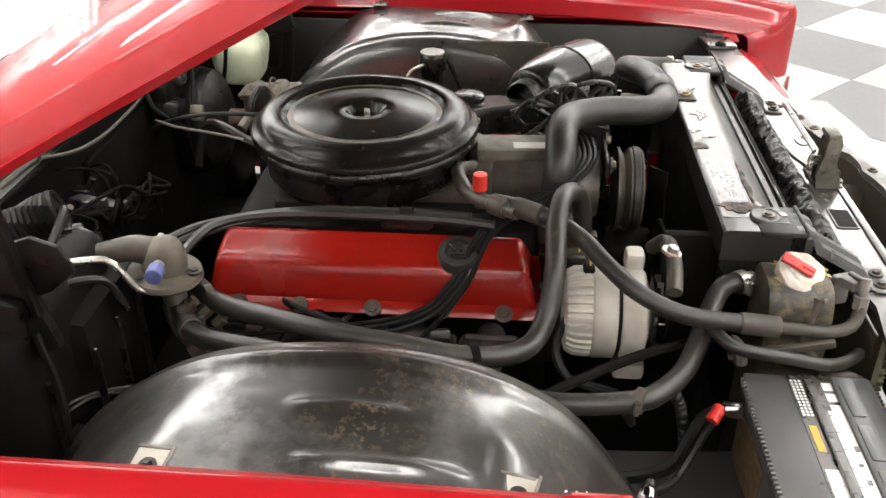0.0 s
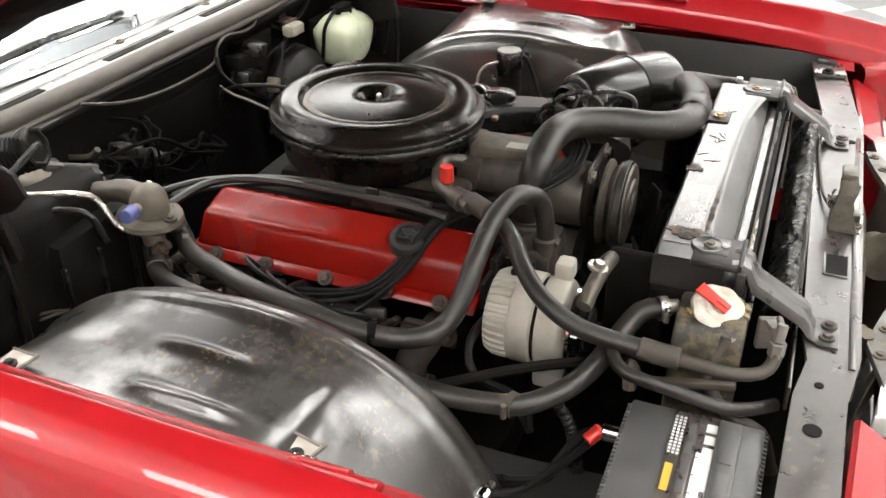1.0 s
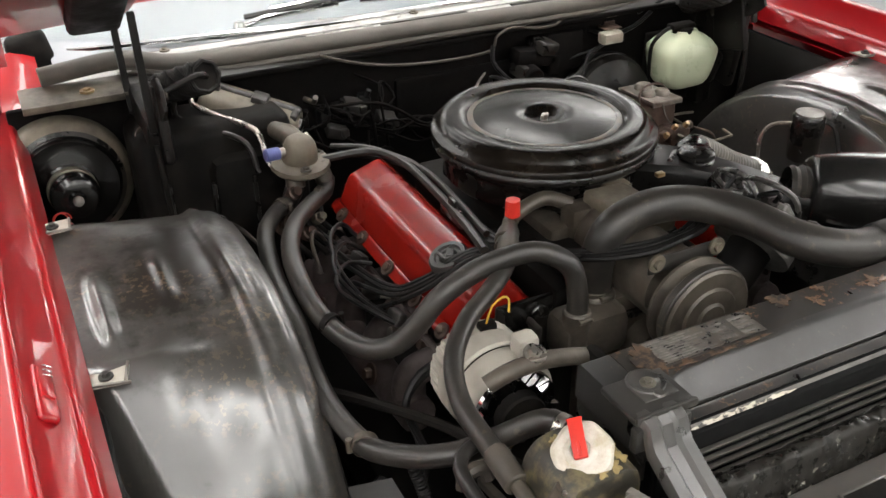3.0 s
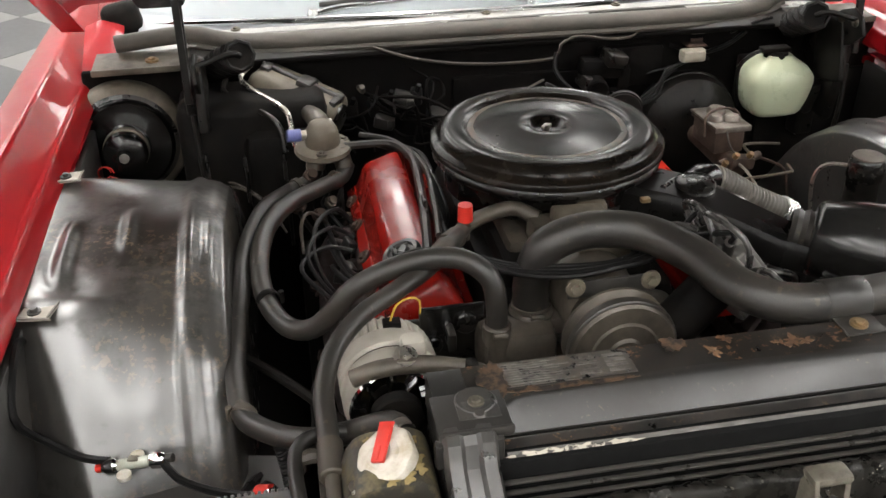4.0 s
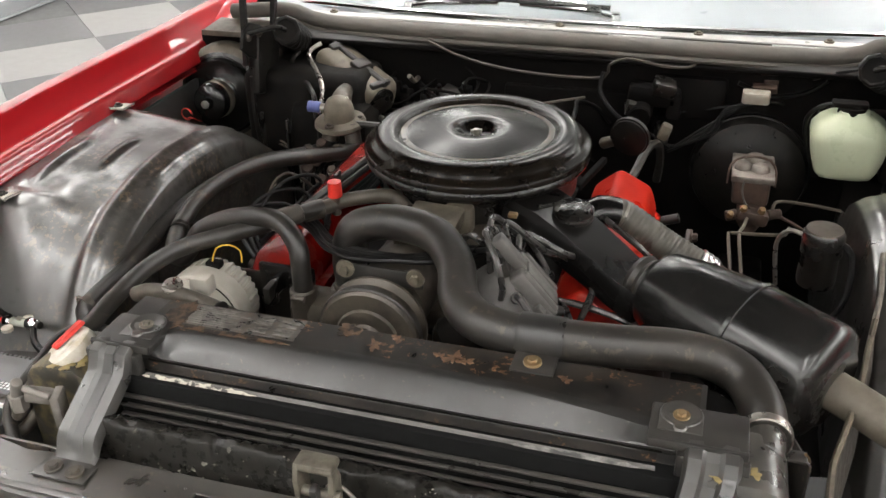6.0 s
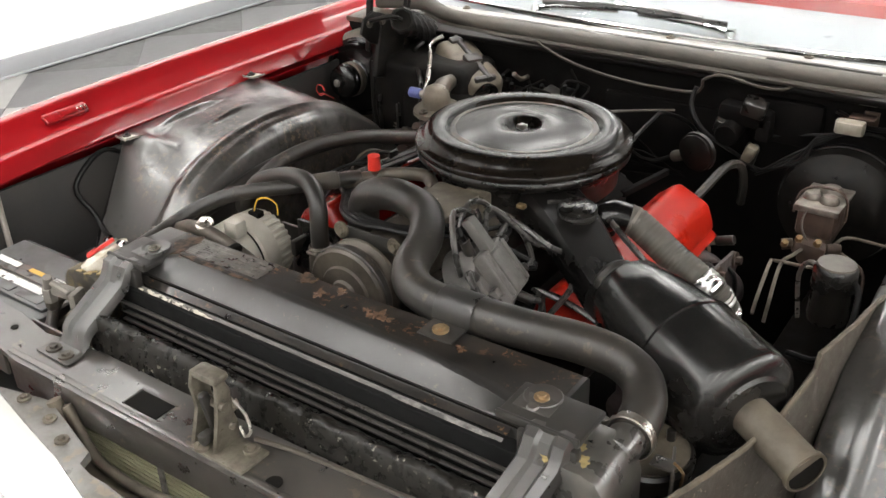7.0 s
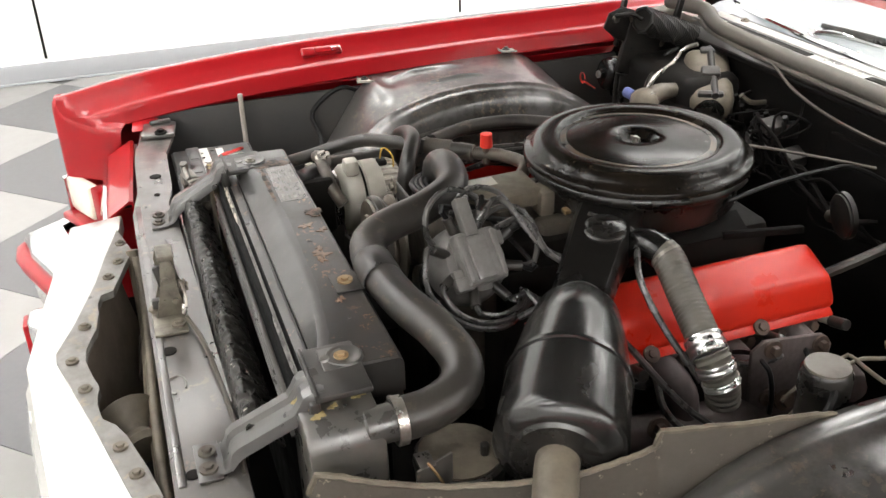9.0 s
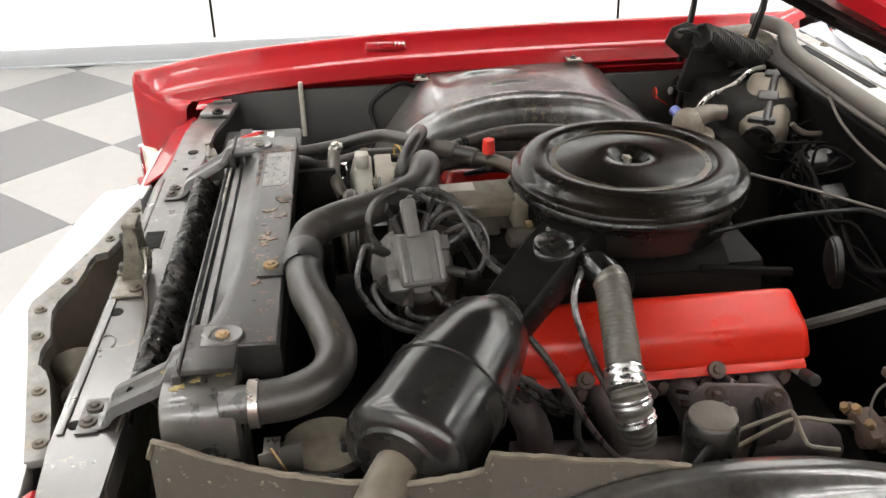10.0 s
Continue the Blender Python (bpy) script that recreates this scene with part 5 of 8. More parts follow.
def hoses():
    h = hose("upper_radiator_hose", [(-0.168, 0.525, 0.80), (-0.170, 0.520, 0.865), (-0.152, 0.514, 0.922), (-0.089, 0.510, 0.945), (-0.015, 0.490, 0.943), (0.035, 0.426, 0.937), (0.060, 0.356, 0.930), (0.093, 0.315, 0.927), (0.136, 0.302, 0.923),
                                     (0.188, 0.301, 0.923), (0.275, 0.311, 0.920), (0.345, 0.334, 0.911), (0.398, 0.347, 0.897), (0.436, 0.333, 0.885), (0.457, 0.290, 0.876), (0.462, 0.236, 0.874)], 0.0275,
             "thick black rubber upper radiator hose", 20, step=0.01)
    clamp(h, (0.462, 0.243, 0.874), (0, 1, 0), 0.029)
    clamp(h, (-0.168, 0.524, 0.815), (0, 0, 1), 0.029, "dull hose clamp", M_TAN)
    h = hose("bypass_hose", [(-0.234, 0.473, 0.790), (-0.234, 0.474, 0.850), (-0.244, 0.486, 0.900), (-0.290, 0.511, 0.922), (-0.366, 0.525, 0.9095), (-0.433, 0.526, 0.879), (-0.467, 0.532, 0.838), (-0.498, 0.545, 0.804), (-0.530, 0.568, 0.792), (-0.555, 0.610, 0.795),
                             (-0.570, 0.665, 0.805), (-0.573, 0.740, 0.820), (-0.556, 0.842, 0.824), (-0.516, 0.937, 0.816), (-0.455, 1.035, 0.794), (-0.408, 1.085, 0.790), (-0.395, 1.108, 0.806)], 0.0160,
             "black rubber heater hose looping up and back")
    clamp(h, (-0.234, 0.473, 0.818), (0, 0, 1), 0.0172, "dull hose clamp on a dusty spout", M_TAN)
    clamp(h, (-0.562, 0.640, 0.800), (0.3, -0.9, 0), 0.0170, "black wire hose clamp", M_DARK)
    clamp(h, (-0.425, 1.068, 0.791), (-0.6, 0.7, 0), 0.0170, "dull hose clamp", M_TAN)
    h = hose("heater_return_hose", [(-0.402, 0.238, 0.846), (-0.416, 0.275, 0.838), (-0.466, 0.303, 0.806), (-0.509, 0.322, 0.786), (-0.553, 0.347, 0.776), (-0.590, 0.384, 0.769), (-0.606, 0.412, 0.769), (-0.615, 0.481, 0.766), (-0.616, 0.545, 0.768),
                                    (-0.612, 0.610, 0.782), (-0.606, 0.670, 0.796), (-0.603, 0.739, 0.803), (-0.592, 0.838, 0.803), (-0.565, 0.960, 0.797), (-0.520, 1.055, 0.780), (-0.476, 1.092, 0.782), (-0.458, 1.105, 0.802)], 0.0155,
             "long black heater hose along the inner fender")
    clamp(h, (-0.604, 0.408, 0.769), (0.3, 0.9, 0), 0.0165, "tan spring clip round the hose", M_OLDRUB)
    clamp(h, (-0.408, 0.246, 0.846), (-0.3, 0.6, 0), 0.0165)
    clamp(h, (-0.500, 1.075, 0.780), (-0.7, -0.6, 0), 0.0165, "dull hose clamp", M_TAN)
    h = hose("suction_line", [(-0.493, 0.222, 0.827), (-0.494, 0.285, 0.832), (-0.493, 0.350, 0.842), (-0.473, 0.408, 0.862), (-0.431, 0.452, 0.882), (-0.380, 0.484, 0.893), (-0.326, 0.530, 0.897),
                              (-0.290, 0.580, 0.896), (-0.262, 0.625, 0.892)], 0.0138, "black refrigerant hose with a brown crimped end")
    part("crimped_end", merged(tube([(-0.493, 0.240, 0.828), (-0.494, 0.180, 0.824), (-0.490, 0.130, 0.819), (-0.474, 0.098, 0.819), (-0.460, 0.086, 0.830), (-0.455, 0.085, 0.850)], 0.0095, 12), rod((-0.494, 0.205, 0.826), (-0.493, 0.262, 0.830), 0.0162)), M_OLDRUB, h, "brown metal end of the line")
    part("crimped_end", rod((-0.316, 0.545, 0.897), (-0.285, 0.59, 0.896), 0.0168, 16), M_OLDRUB, h, "brown metal crimp")
    solid("line_block", merged(rod((-0.455, 0.085, 0.838), (-0.455, 0.085, 0.862), 0.0115, 6), rod((-0.455, 0.085, 0.862), (-0.447, 0.083, 0.885), 0.0075, 12), box((-0.425, 0.092, 0.862), (0.034, 0.020, 0.016), 0.004, (0, 12, 20)),
                               box((-0.405, 0.100, 0.840), (0.012, 0.030, 0.050), 0.003, (0, 0, 20)), rod((-0.44, 0.084, 0.876), (-0.405, 0.088, 0.866), 0.005, 10)), M_PALE,
          (-0.455, 0.085, 0.84), "dull steel refrigerant line connector", "pipe fitting")
    hose("lower_line", [(-0.43, 0.30, 0.800), (-0.50, 0.295, 0.818), (-0.535, 0.270, 0.815), (-0.535, 0.200, 0.803), (-0.530, 0.140, 0.790), (-0.50, 0.10, 0.776), (-0.465, 0.072, 0.765)], 0.0095, "thin dusty black hose under the refrigerant line", 10)
    # loose lines beside the battery
    hose("drain_hose", [(-0.470, 0.150, 0.862), (-0.485, 0.165, 0.80), (-0.505, 0.13, 0.76), (-0.52, 0.085, 0.755), (-0.53, 0.06, 0.70)], 0.009, "thin dusty overflow hose", 10, M_OLDRUB)
    solid("crossover_pipe", tube([(-0.62, 0.62, 0.72), (-0.55, 0.52, 0.735), (-0.48, 0.40, 0.75), (-0.44, 0.27, 0.77)], 0.008, 8), M_DARK, (-0.55, 0.5, 0.72), "thin black metal pipe", "pipe")
    # driver's side warm-air duct
    h = thing("warm_air_duct", (0.2, 0.72, 0.85), "ribbed dark paper warm-air duct with torn foil end", "duct")
    part("tube", tube([(0.212, 0.757, 0.879), (0.232, 0.763, 0.872), (0.266, 0.761, 0.853), (0.305, 0.758, 0.829), (0.340, 0.754, 0.812), (0.372, 0.750, 0.796)], 0.0262, 22, 0.002, 0.0007, 0.008), M_CORR, h)
    part("foil_band", tube([(0.226, 0.762, 0.875), (0.231, 0.763, 0.8725)], 0.0266, 20, 0.002), M_ZLID, h, "thin dull foil tear")
    part("foil_sleeve", tube([(0.358, 0.751, 0.803), (0.384, 0.749, 0.787)], 0.0300, 22, 0.002, 0.0008, 0.011), M_FOIL, h, "torn bright foil sleeve")
    part("torn_end", tube([(0.380, 0.750, 0.790), (0.394, 0.754, 0.772), (0.404, 0.760, 0.748), (0.406, 0.766, 0.712)], (0.0275, 0.0255), 22, 0.002, 0.0012, 0.010), M_CORR, h)
    part("foil_shred", tube([(0.390, 0.753, 0.777), (0.397, 0.756, 0.764)], 0.0292, 22, 0.002, 0.0010, 0.008), M_FOIL, h, "shred of bright foil")
    part("foil_shred", tube([(0.401, 0.758, 0.755), (0.4045, 0.761, 0.746)], 0.0285, 22, 0.002, 0.0010, 0.008), M_FOIL, h, "shred of bright foil")
    part("elbow", tube([(0.150, 0.722, 0.850), (0.176, 0.738, 0.872), (0.196, 0.750, 0.882), (0.220, 0.760, 0.876)], 0.0275, 20), M_GLOSS, h, "black metal elbow")


def engine():
    e = thing("engine", (-0.07, 0.8, 0.45), "large V8 engine with red rocker covers", "engine")
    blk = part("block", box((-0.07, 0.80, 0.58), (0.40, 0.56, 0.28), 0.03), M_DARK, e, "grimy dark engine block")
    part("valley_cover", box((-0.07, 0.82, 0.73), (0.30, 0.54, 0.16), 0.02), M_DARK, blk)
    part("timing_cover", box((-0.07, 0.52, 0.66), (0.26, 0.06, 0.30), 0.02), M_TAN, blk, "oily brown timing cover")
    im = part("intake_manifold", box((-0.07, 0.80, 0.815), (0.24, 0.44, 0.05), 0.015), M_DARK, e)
    for x in (-0.15, 0.01):
        part("runner", box((x, 0.74, 0.84), (0.05, 0.20, 0.04), 0.012), M_TAN, im, "oily brown intake runner")
    part("carburettor", rod((-0.053, 0.864, 0.80), (-0.053, 0.864, 0.87), 0.065, 24), M_TAN, im, "brown metal carburettor body")
    # shield between cover and air cleaner on the driver's side
    part("heat_shield", merged(box((0.105, 0.90, 0.835), (0.05, 0.20, 0.006), 0.002, (0, 30, 0)), box((0.14, 1.02, 0.825), (0.012, 0.15, 0.014), 0.003, (0, 0, -12))), M_FIRE, e, "dull black tin shield")
    part("breather", lathe([(0, 0.03), (0.022, 0.03), (0.024, 0.026), (0.024, 0.0), (0, 0.0)], (0.155, 0.80, 0.815), (0, 0, 1), 20), M_DARK, e, "black breather grommet")

    def rocker(sec, y0, y1, lab, m):
        bm = extrude(sec, "xz", y0, y1, 0.0)
        # sloped ends
        for v in bm.verts:
            z0, z1 = min(q for _, q in sec), max(q for _, q in sec)
            f = (v.co.z - z0) / (z1 - z0)
            v.co.y += (0.030 if v.co.y < 0.8 else -0.016) * f
        es = [ed for ed in bm.edges]
        bmesh.ops.bevel(bm, geom=es, offset=0.017, segments=5, affect="EDGES", profile=0.6)
        return part("rocker_cover", bm, m, e, lab, 30)
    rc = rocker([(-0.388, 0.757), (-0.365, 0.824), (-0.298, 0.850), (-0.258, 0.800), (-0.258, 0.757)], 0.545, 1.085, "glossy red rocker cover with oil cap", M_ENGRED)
    part("flange", extrude([(-0.402, 0.752), (-0.386, 0.766), (-0.24, 0.778), (-0.24, 0.752)], "xz", 0.540, 1.088, 0.002), M_ENGRED, rc, "deep red flange")
    for y in (0.60, 0.70, 0.811, 0.93, 1.03):
        part("bolt", bolt((-0.396, y, 0.760), (-0.7, 0, 0.7), 0.008, 0.007), M_RUST, rc)
    part("oil_cap", merged(lathe([(0, 0.013), (0.012, 0.013), (0.016, 0.007), (0.021, 0.007), (0.023, 0.011), (0.030, 0.011), (0.033, 0.007), (0.034, -0.008), (0, -0.008)], (-0.343, 0.677, 0.835), (-0.38, 0, 0.92), 28), *[box((-0.347 - 0.012 * math.cos(a), 0.677 + 0.013 * math.sin(a), 0.8455), (0.005, 0.026, 0.007), 0.002, (0, -22, math.degrees(a))) for a in (0, 2.1, 4.2)]), M_SADDLE, rc, "grey-black ribbed oil filler cap")
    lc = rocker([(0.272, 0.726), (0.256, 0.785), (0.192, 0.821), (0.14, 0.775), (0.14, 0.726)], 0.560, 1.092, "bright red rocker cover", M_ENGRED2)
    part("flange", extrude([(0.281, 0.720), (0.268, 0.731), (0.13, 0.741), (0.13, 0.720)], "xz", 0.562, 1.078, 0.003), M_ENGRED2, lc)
    for y in (0.63, 0.72, 0.93):
        part("bolt", bolt((0.277, y, 0.729), (0.7, 0, 0.7), 0.008, 0.007), M_RUST, lc)
    # wire bracket on the passenger cover
    # added black plates and bosses that darken the passenger cover's front end
    part("front_bracket", merged(box((-0.335, 0.532, 0.782), (0.10, 0.008, 0.05), 0.003), box((-0.290, 0.530, 0.775), (0.10, 0.010, 0.105), 0.004), rod((-0.27, 0.515, 0.80), (-0.27, 0.545, 0.80), 0.018, 16), rod((-0.32, 0.515, 0.765), (-0.32, 0.545, 0.765), 0.014, 16), box((-0.30, 0.50, 0.80), (0.012, 0.06, 0.03), 0.003)), M_BLACK, e, "added black plates darkening the front end of the rocker cover")
    part("wire_bracket", merged(box((-0.292, 0.765, 0.862), (0.006, 0.085, 0.026), 0.002), box((-0.292, 0.765, 0.880), (0.006, 0.026, 0.022), 0.002), box((-0.292, 0.735, 0.874), (0.005, 0.012, 0.018), 0.002)), M_BLACK, e, "small black wire bracket")
    # exhaust manifolds
    for side, x0 in ((1, 0.305), (-1, -0.44)):
        mf = part("exhaust_manifold", tube([(x0, 0.60, 0.605), (x0 + side * 0.01, 0.85, 0.595), (x0, 1.08, 0.605), (x0, 1.12, 0.57)], 0.032, 16), M_MANIF, e, "purple-brown scaled iron exhaust manifold")
        for k, y in enumerate((0.62, 0.75, 0.88, 1.01)):
            part("runner", tube([(x0 - side * 0.085, y, 0.690), (x0 - side * 0.03, y, 0.688), (x0 - side * 0.004, y + 0.015, 0.66), (x0, y + 0.02, 0.60)], (0.024, 0.030), 14), M_MANIF, mf)
            part("runner_flange", box((x0 - side * 0.052, y, 0.690), (0.014, 0.085, 0.062), 0.008, (0, side * 25, 0)), M_MANIF, mf)
            for dy in (-0.034, 0.034):
                part("bolt", bolt((x0 - side * 0.043, y + dy, 0.698), (side, 0, 0.4), 0.010, 0.016), M_RUST, mf)
            # plug boots between the runners
            q = Vector((x0 - side * 0.055, y + 0.063, 0.700))
            part("spark_plug", rod(q, q + Vector((side * 0.045, 0, 0.014)), 0.0075, 10), M_CAPW if k % 2 else M_TAN2, e, "pale porcelain spark plug")
            part("plug_boot", rod(q + Vector((side * 0.030, 0, 0.010)), q + Vector((side * 0.066, 0, 0.022)), 0.010, 10), M_RUBBER, e, "rubber plug boot")
        for y, dz in ((0.70, 0.0), (0.94, -0.01)):
            part("bolt", bolt((x0 + side * 0.040, y, 0.635 + dz), (side, 0, 0.3), 0.011, 0.014), M_RUST, mf)
    # fan, pulleys and belts at the front
    cx = -0.075
    fan = [rod((cx, 0.33, 0.70), (cx, 0.42, 0.70), 0.045, 20)]
    for k in range(6):
        a = k * math.pi / 3 + 0.3
        fan.append(box((cx + 0.105 * math.cos(a), 0.325, 0.69 + 0.105 * math.sin(a)), (0.13, 0.006, 0.065), 0.002, (22 * 1, -math.degrees(a), 0)))
    fn = part("fan", fan[0], M_DARK, e, "dark cooling fan")
    parts("fan_blade", fan[1:], M_DARK, fn)
    part("crank_pulley", lathe([(0, 0), (0.07, 0), (0.085, 0.01), (0.07, 0.02), (0.085, 0.03), (0, 0.03)], (cx, 0.42, 0.58), (0, 1, 0), 32), M_DARK, e)
    part("water_pump", merged(lathe([(0, 0), (0.06, 0), (0.06, 0.05), (0, 0.05)], (cx, 0.45, 0.70), (0, 1, 0), 24), box((-0.20, 0.49, 0.77), (0.12, 0.07, 0.08), 0.02), box((0.03, 0.49, 0.76), (0.10, 0.07, 0.08), 0.02)), M_TAN, e)
    part("thermostat_housing", merged(rod((-0.17, 0.52, 0.74), (-0.17, 0.52, 0.815), 0.034, 20), rod((-0.234, 0.473, 0.74), (-0.234, 0.473, 0.826), 0.0215, 18)), M_TAN, e, "dusty cast spout")


def compressor():
    c = thing("air_conditioning_compressor", (-0.07, 0.5, 0.78), "tan cylindrical air conditioning compressor with grooved clutch pulley", "compressor")
    ax = (0, 1, 0)
    part("body", lathe([(0, 0), (0.058, 0), (0.060, 0.008), (0.060, 0.075), (0.0615, 0.078), (0.0615, 0.098), (0.060, 0.10), (0.060, 0.185), (0.056, 0.195), (0, 0.195)], (-0.078, 0.440, 0.838), ax, 36), M_TAN, c)
    part("pulley", lathe([(0, 0.004), (0.030, 0.004), (0.040, 0), (0.072, 0.0), (0.076, 0.004), (0.064, 0.013), (0.076, 0.020), (0.076, 0.024), (0.064, 0.033), (0.077, 0.041), (0.077, 0.046), (0, 0.05)], (-0.080, 0.362, 0.832), ax, 44), M_TAN, c, "grooved clutch pulley")
    part("hub", lathe([(0, -0.008), (0.022, -0.008), (0.026, -0.004), (0.046, -0.004), (0.050, 0.002), (0, 0.004)], (-0.080, 0.362, 0.832), ax, 32), M_TAN, c)
    part("belt", lathe([(0.077, 0.006), (0.079, 0.008), (0.079, 0.018), (0.077, 0.020)], (-0.080, 0.362, 0.832), ax, 44), M_RUBBER, c, "black drive belt")
    part("rear_block", box((-0.09, 0.652, 0.862), (0.10, 0.045, 0.06), 0.010), M_TAN, c)
    part("bracket", box((-0.08, 0.43, 0.898), (0.13, 0.006, 0.028), 0.003), M_SADDLE, c)
    part("base_bracket", box((-0.08, 0.56, 0.775), (0.14, 0.16, 0.012), 0.003), M_BLACK, c)
    part("top_casting", merged(box((-0.058, 0.595, 0.893), (0.088, 0.135, 0.032), 0.007, (0, 4, 3)), box((-0.03, 0.668, 0.880), (0.05, 0.03, 0.05), 0.008)), M_TAN2, c, "tan dusty flat casting on top")
    part("name_plate", box((-0.075, 0.565, 0.9105), (0.030, 0.060, 0.0016), 0.0, (0, 4, 3)), M_ALU, c, "worn pale plate on the body")
    for x in (-0.135, -0.025):
        part("bolt", bolt((x, 0.424, 0.905), (0, -1, 0), 0.008, 0.008), M_TAN2, c)


def alternator():
    a = thing("alternator", (-0.40, 0.42, 0.70), "grey cast aluminium alternator with cooling slots", "alternator")
    ax = Vector((0, 1, 0))
    c = Vector((-0.398, 0.372, 0.775))
    part("front_housing", lathe([(0, 0.0), (0.030, 0.0), (0.045, 0.006), (0.066, 0.012), (0.071, 0.018), (0.072, 0.046), (0.070, 0.050), (0, 0.05)], c, ax, 40), M_ALU, a)
    part("stator_ring", lathe([(0.066, 0.049), (0.067, 0.050), (0.067, 0.057), (0.066, 0.058)], c, ax, 40), M_DARK, a)
    part("middle_ring", lathe([(0, 0.056), (0.069, 0.056), (0.0725, 0.059), (0.0730, 0.090), (0.0705, 0.094), (0, 0.095)], c, ax, 48), M_ALU, a)
    part("rear_housing", lathe([(0, 0.094), (0.0695, 0.094), (0.0705, 0.098), (0.069, 0.120), (0.063, 0.132), (0.050, 0.136), (0, 0.138)], c, ax, 192, lambda th: 1 + 0.022 * (1 if math.cos(32 * th) > -0.2 else -1.6)), M_ALU, a, "slotted grey rear housing")
    part("ear", box((c.x + 0.03, c.y + 0.03, c.z + 0.080), (0.034, 0.03, 0.034), 0.008), M_ALU, a)
    part("ear", box((c.x - 0.03, c.y + 0.03, c.z - 0.083), (0.034, 0.05, 0.03), 0.008), M_ALU, a)
    part("pulley", lathe([(0, -0.036), (0.014, -0.036), (0.016, -0.026), (0.034, -0.024), (0.036, -0.02), (0.026, -0.012), (0.036, -0.004), (0, -0.002)], c, ax, 32), M_DARK, a)
    part("fan_wheel", merged(lathe([(0, -0.004), (0.062, -0.002), (0.064, 0.003), (0, 0.003)], c, ax, 32), *[box((c.x + 0.052 * math.cos(k * 0.57), c.y - 0.009, c.z + 0.052 * math.sin(k * 0.57)), (0.020, 0.010, 0.003), 0, (0, -math.degrees(k * 0.57) + 20, 0)) for k in range(11)]), M_CHROME, a, "shiny cooling fan wheel")
    part("brace", tube([(-0.455, 0.352, 0.852), (-0.420, 0.348, 0.866), (-0.365, 0.345, 0.868), (-0.30, 0.345, 0.850), (-0.270, 0.36, 0.82)], 0.0125, 10), M_TAN, a, "curved rusty adjusting brace")
    part("bolt", bolt((-0.385, 0.350, 0.880), (0, -0.3, 1), 0.009, 0.010), M_STEEL, a, "shiny adjusting bolt")
    part("wire_loop", tube([(-0.345, 0.485, 0.850), (-0.345, 0.485, 0.872), (-0.360, 0.478, 0.884), (-0.380, 0.472, 0.878), (-0.390, 0.470, 0.853)], 0.0016, 6), M_YELLOW, a, "yellow wire loop")
    part("plug", box((-0.388, 0.472, 0.848), (0.026, 0.018, 0.012), 0.003), M_DARK, a)


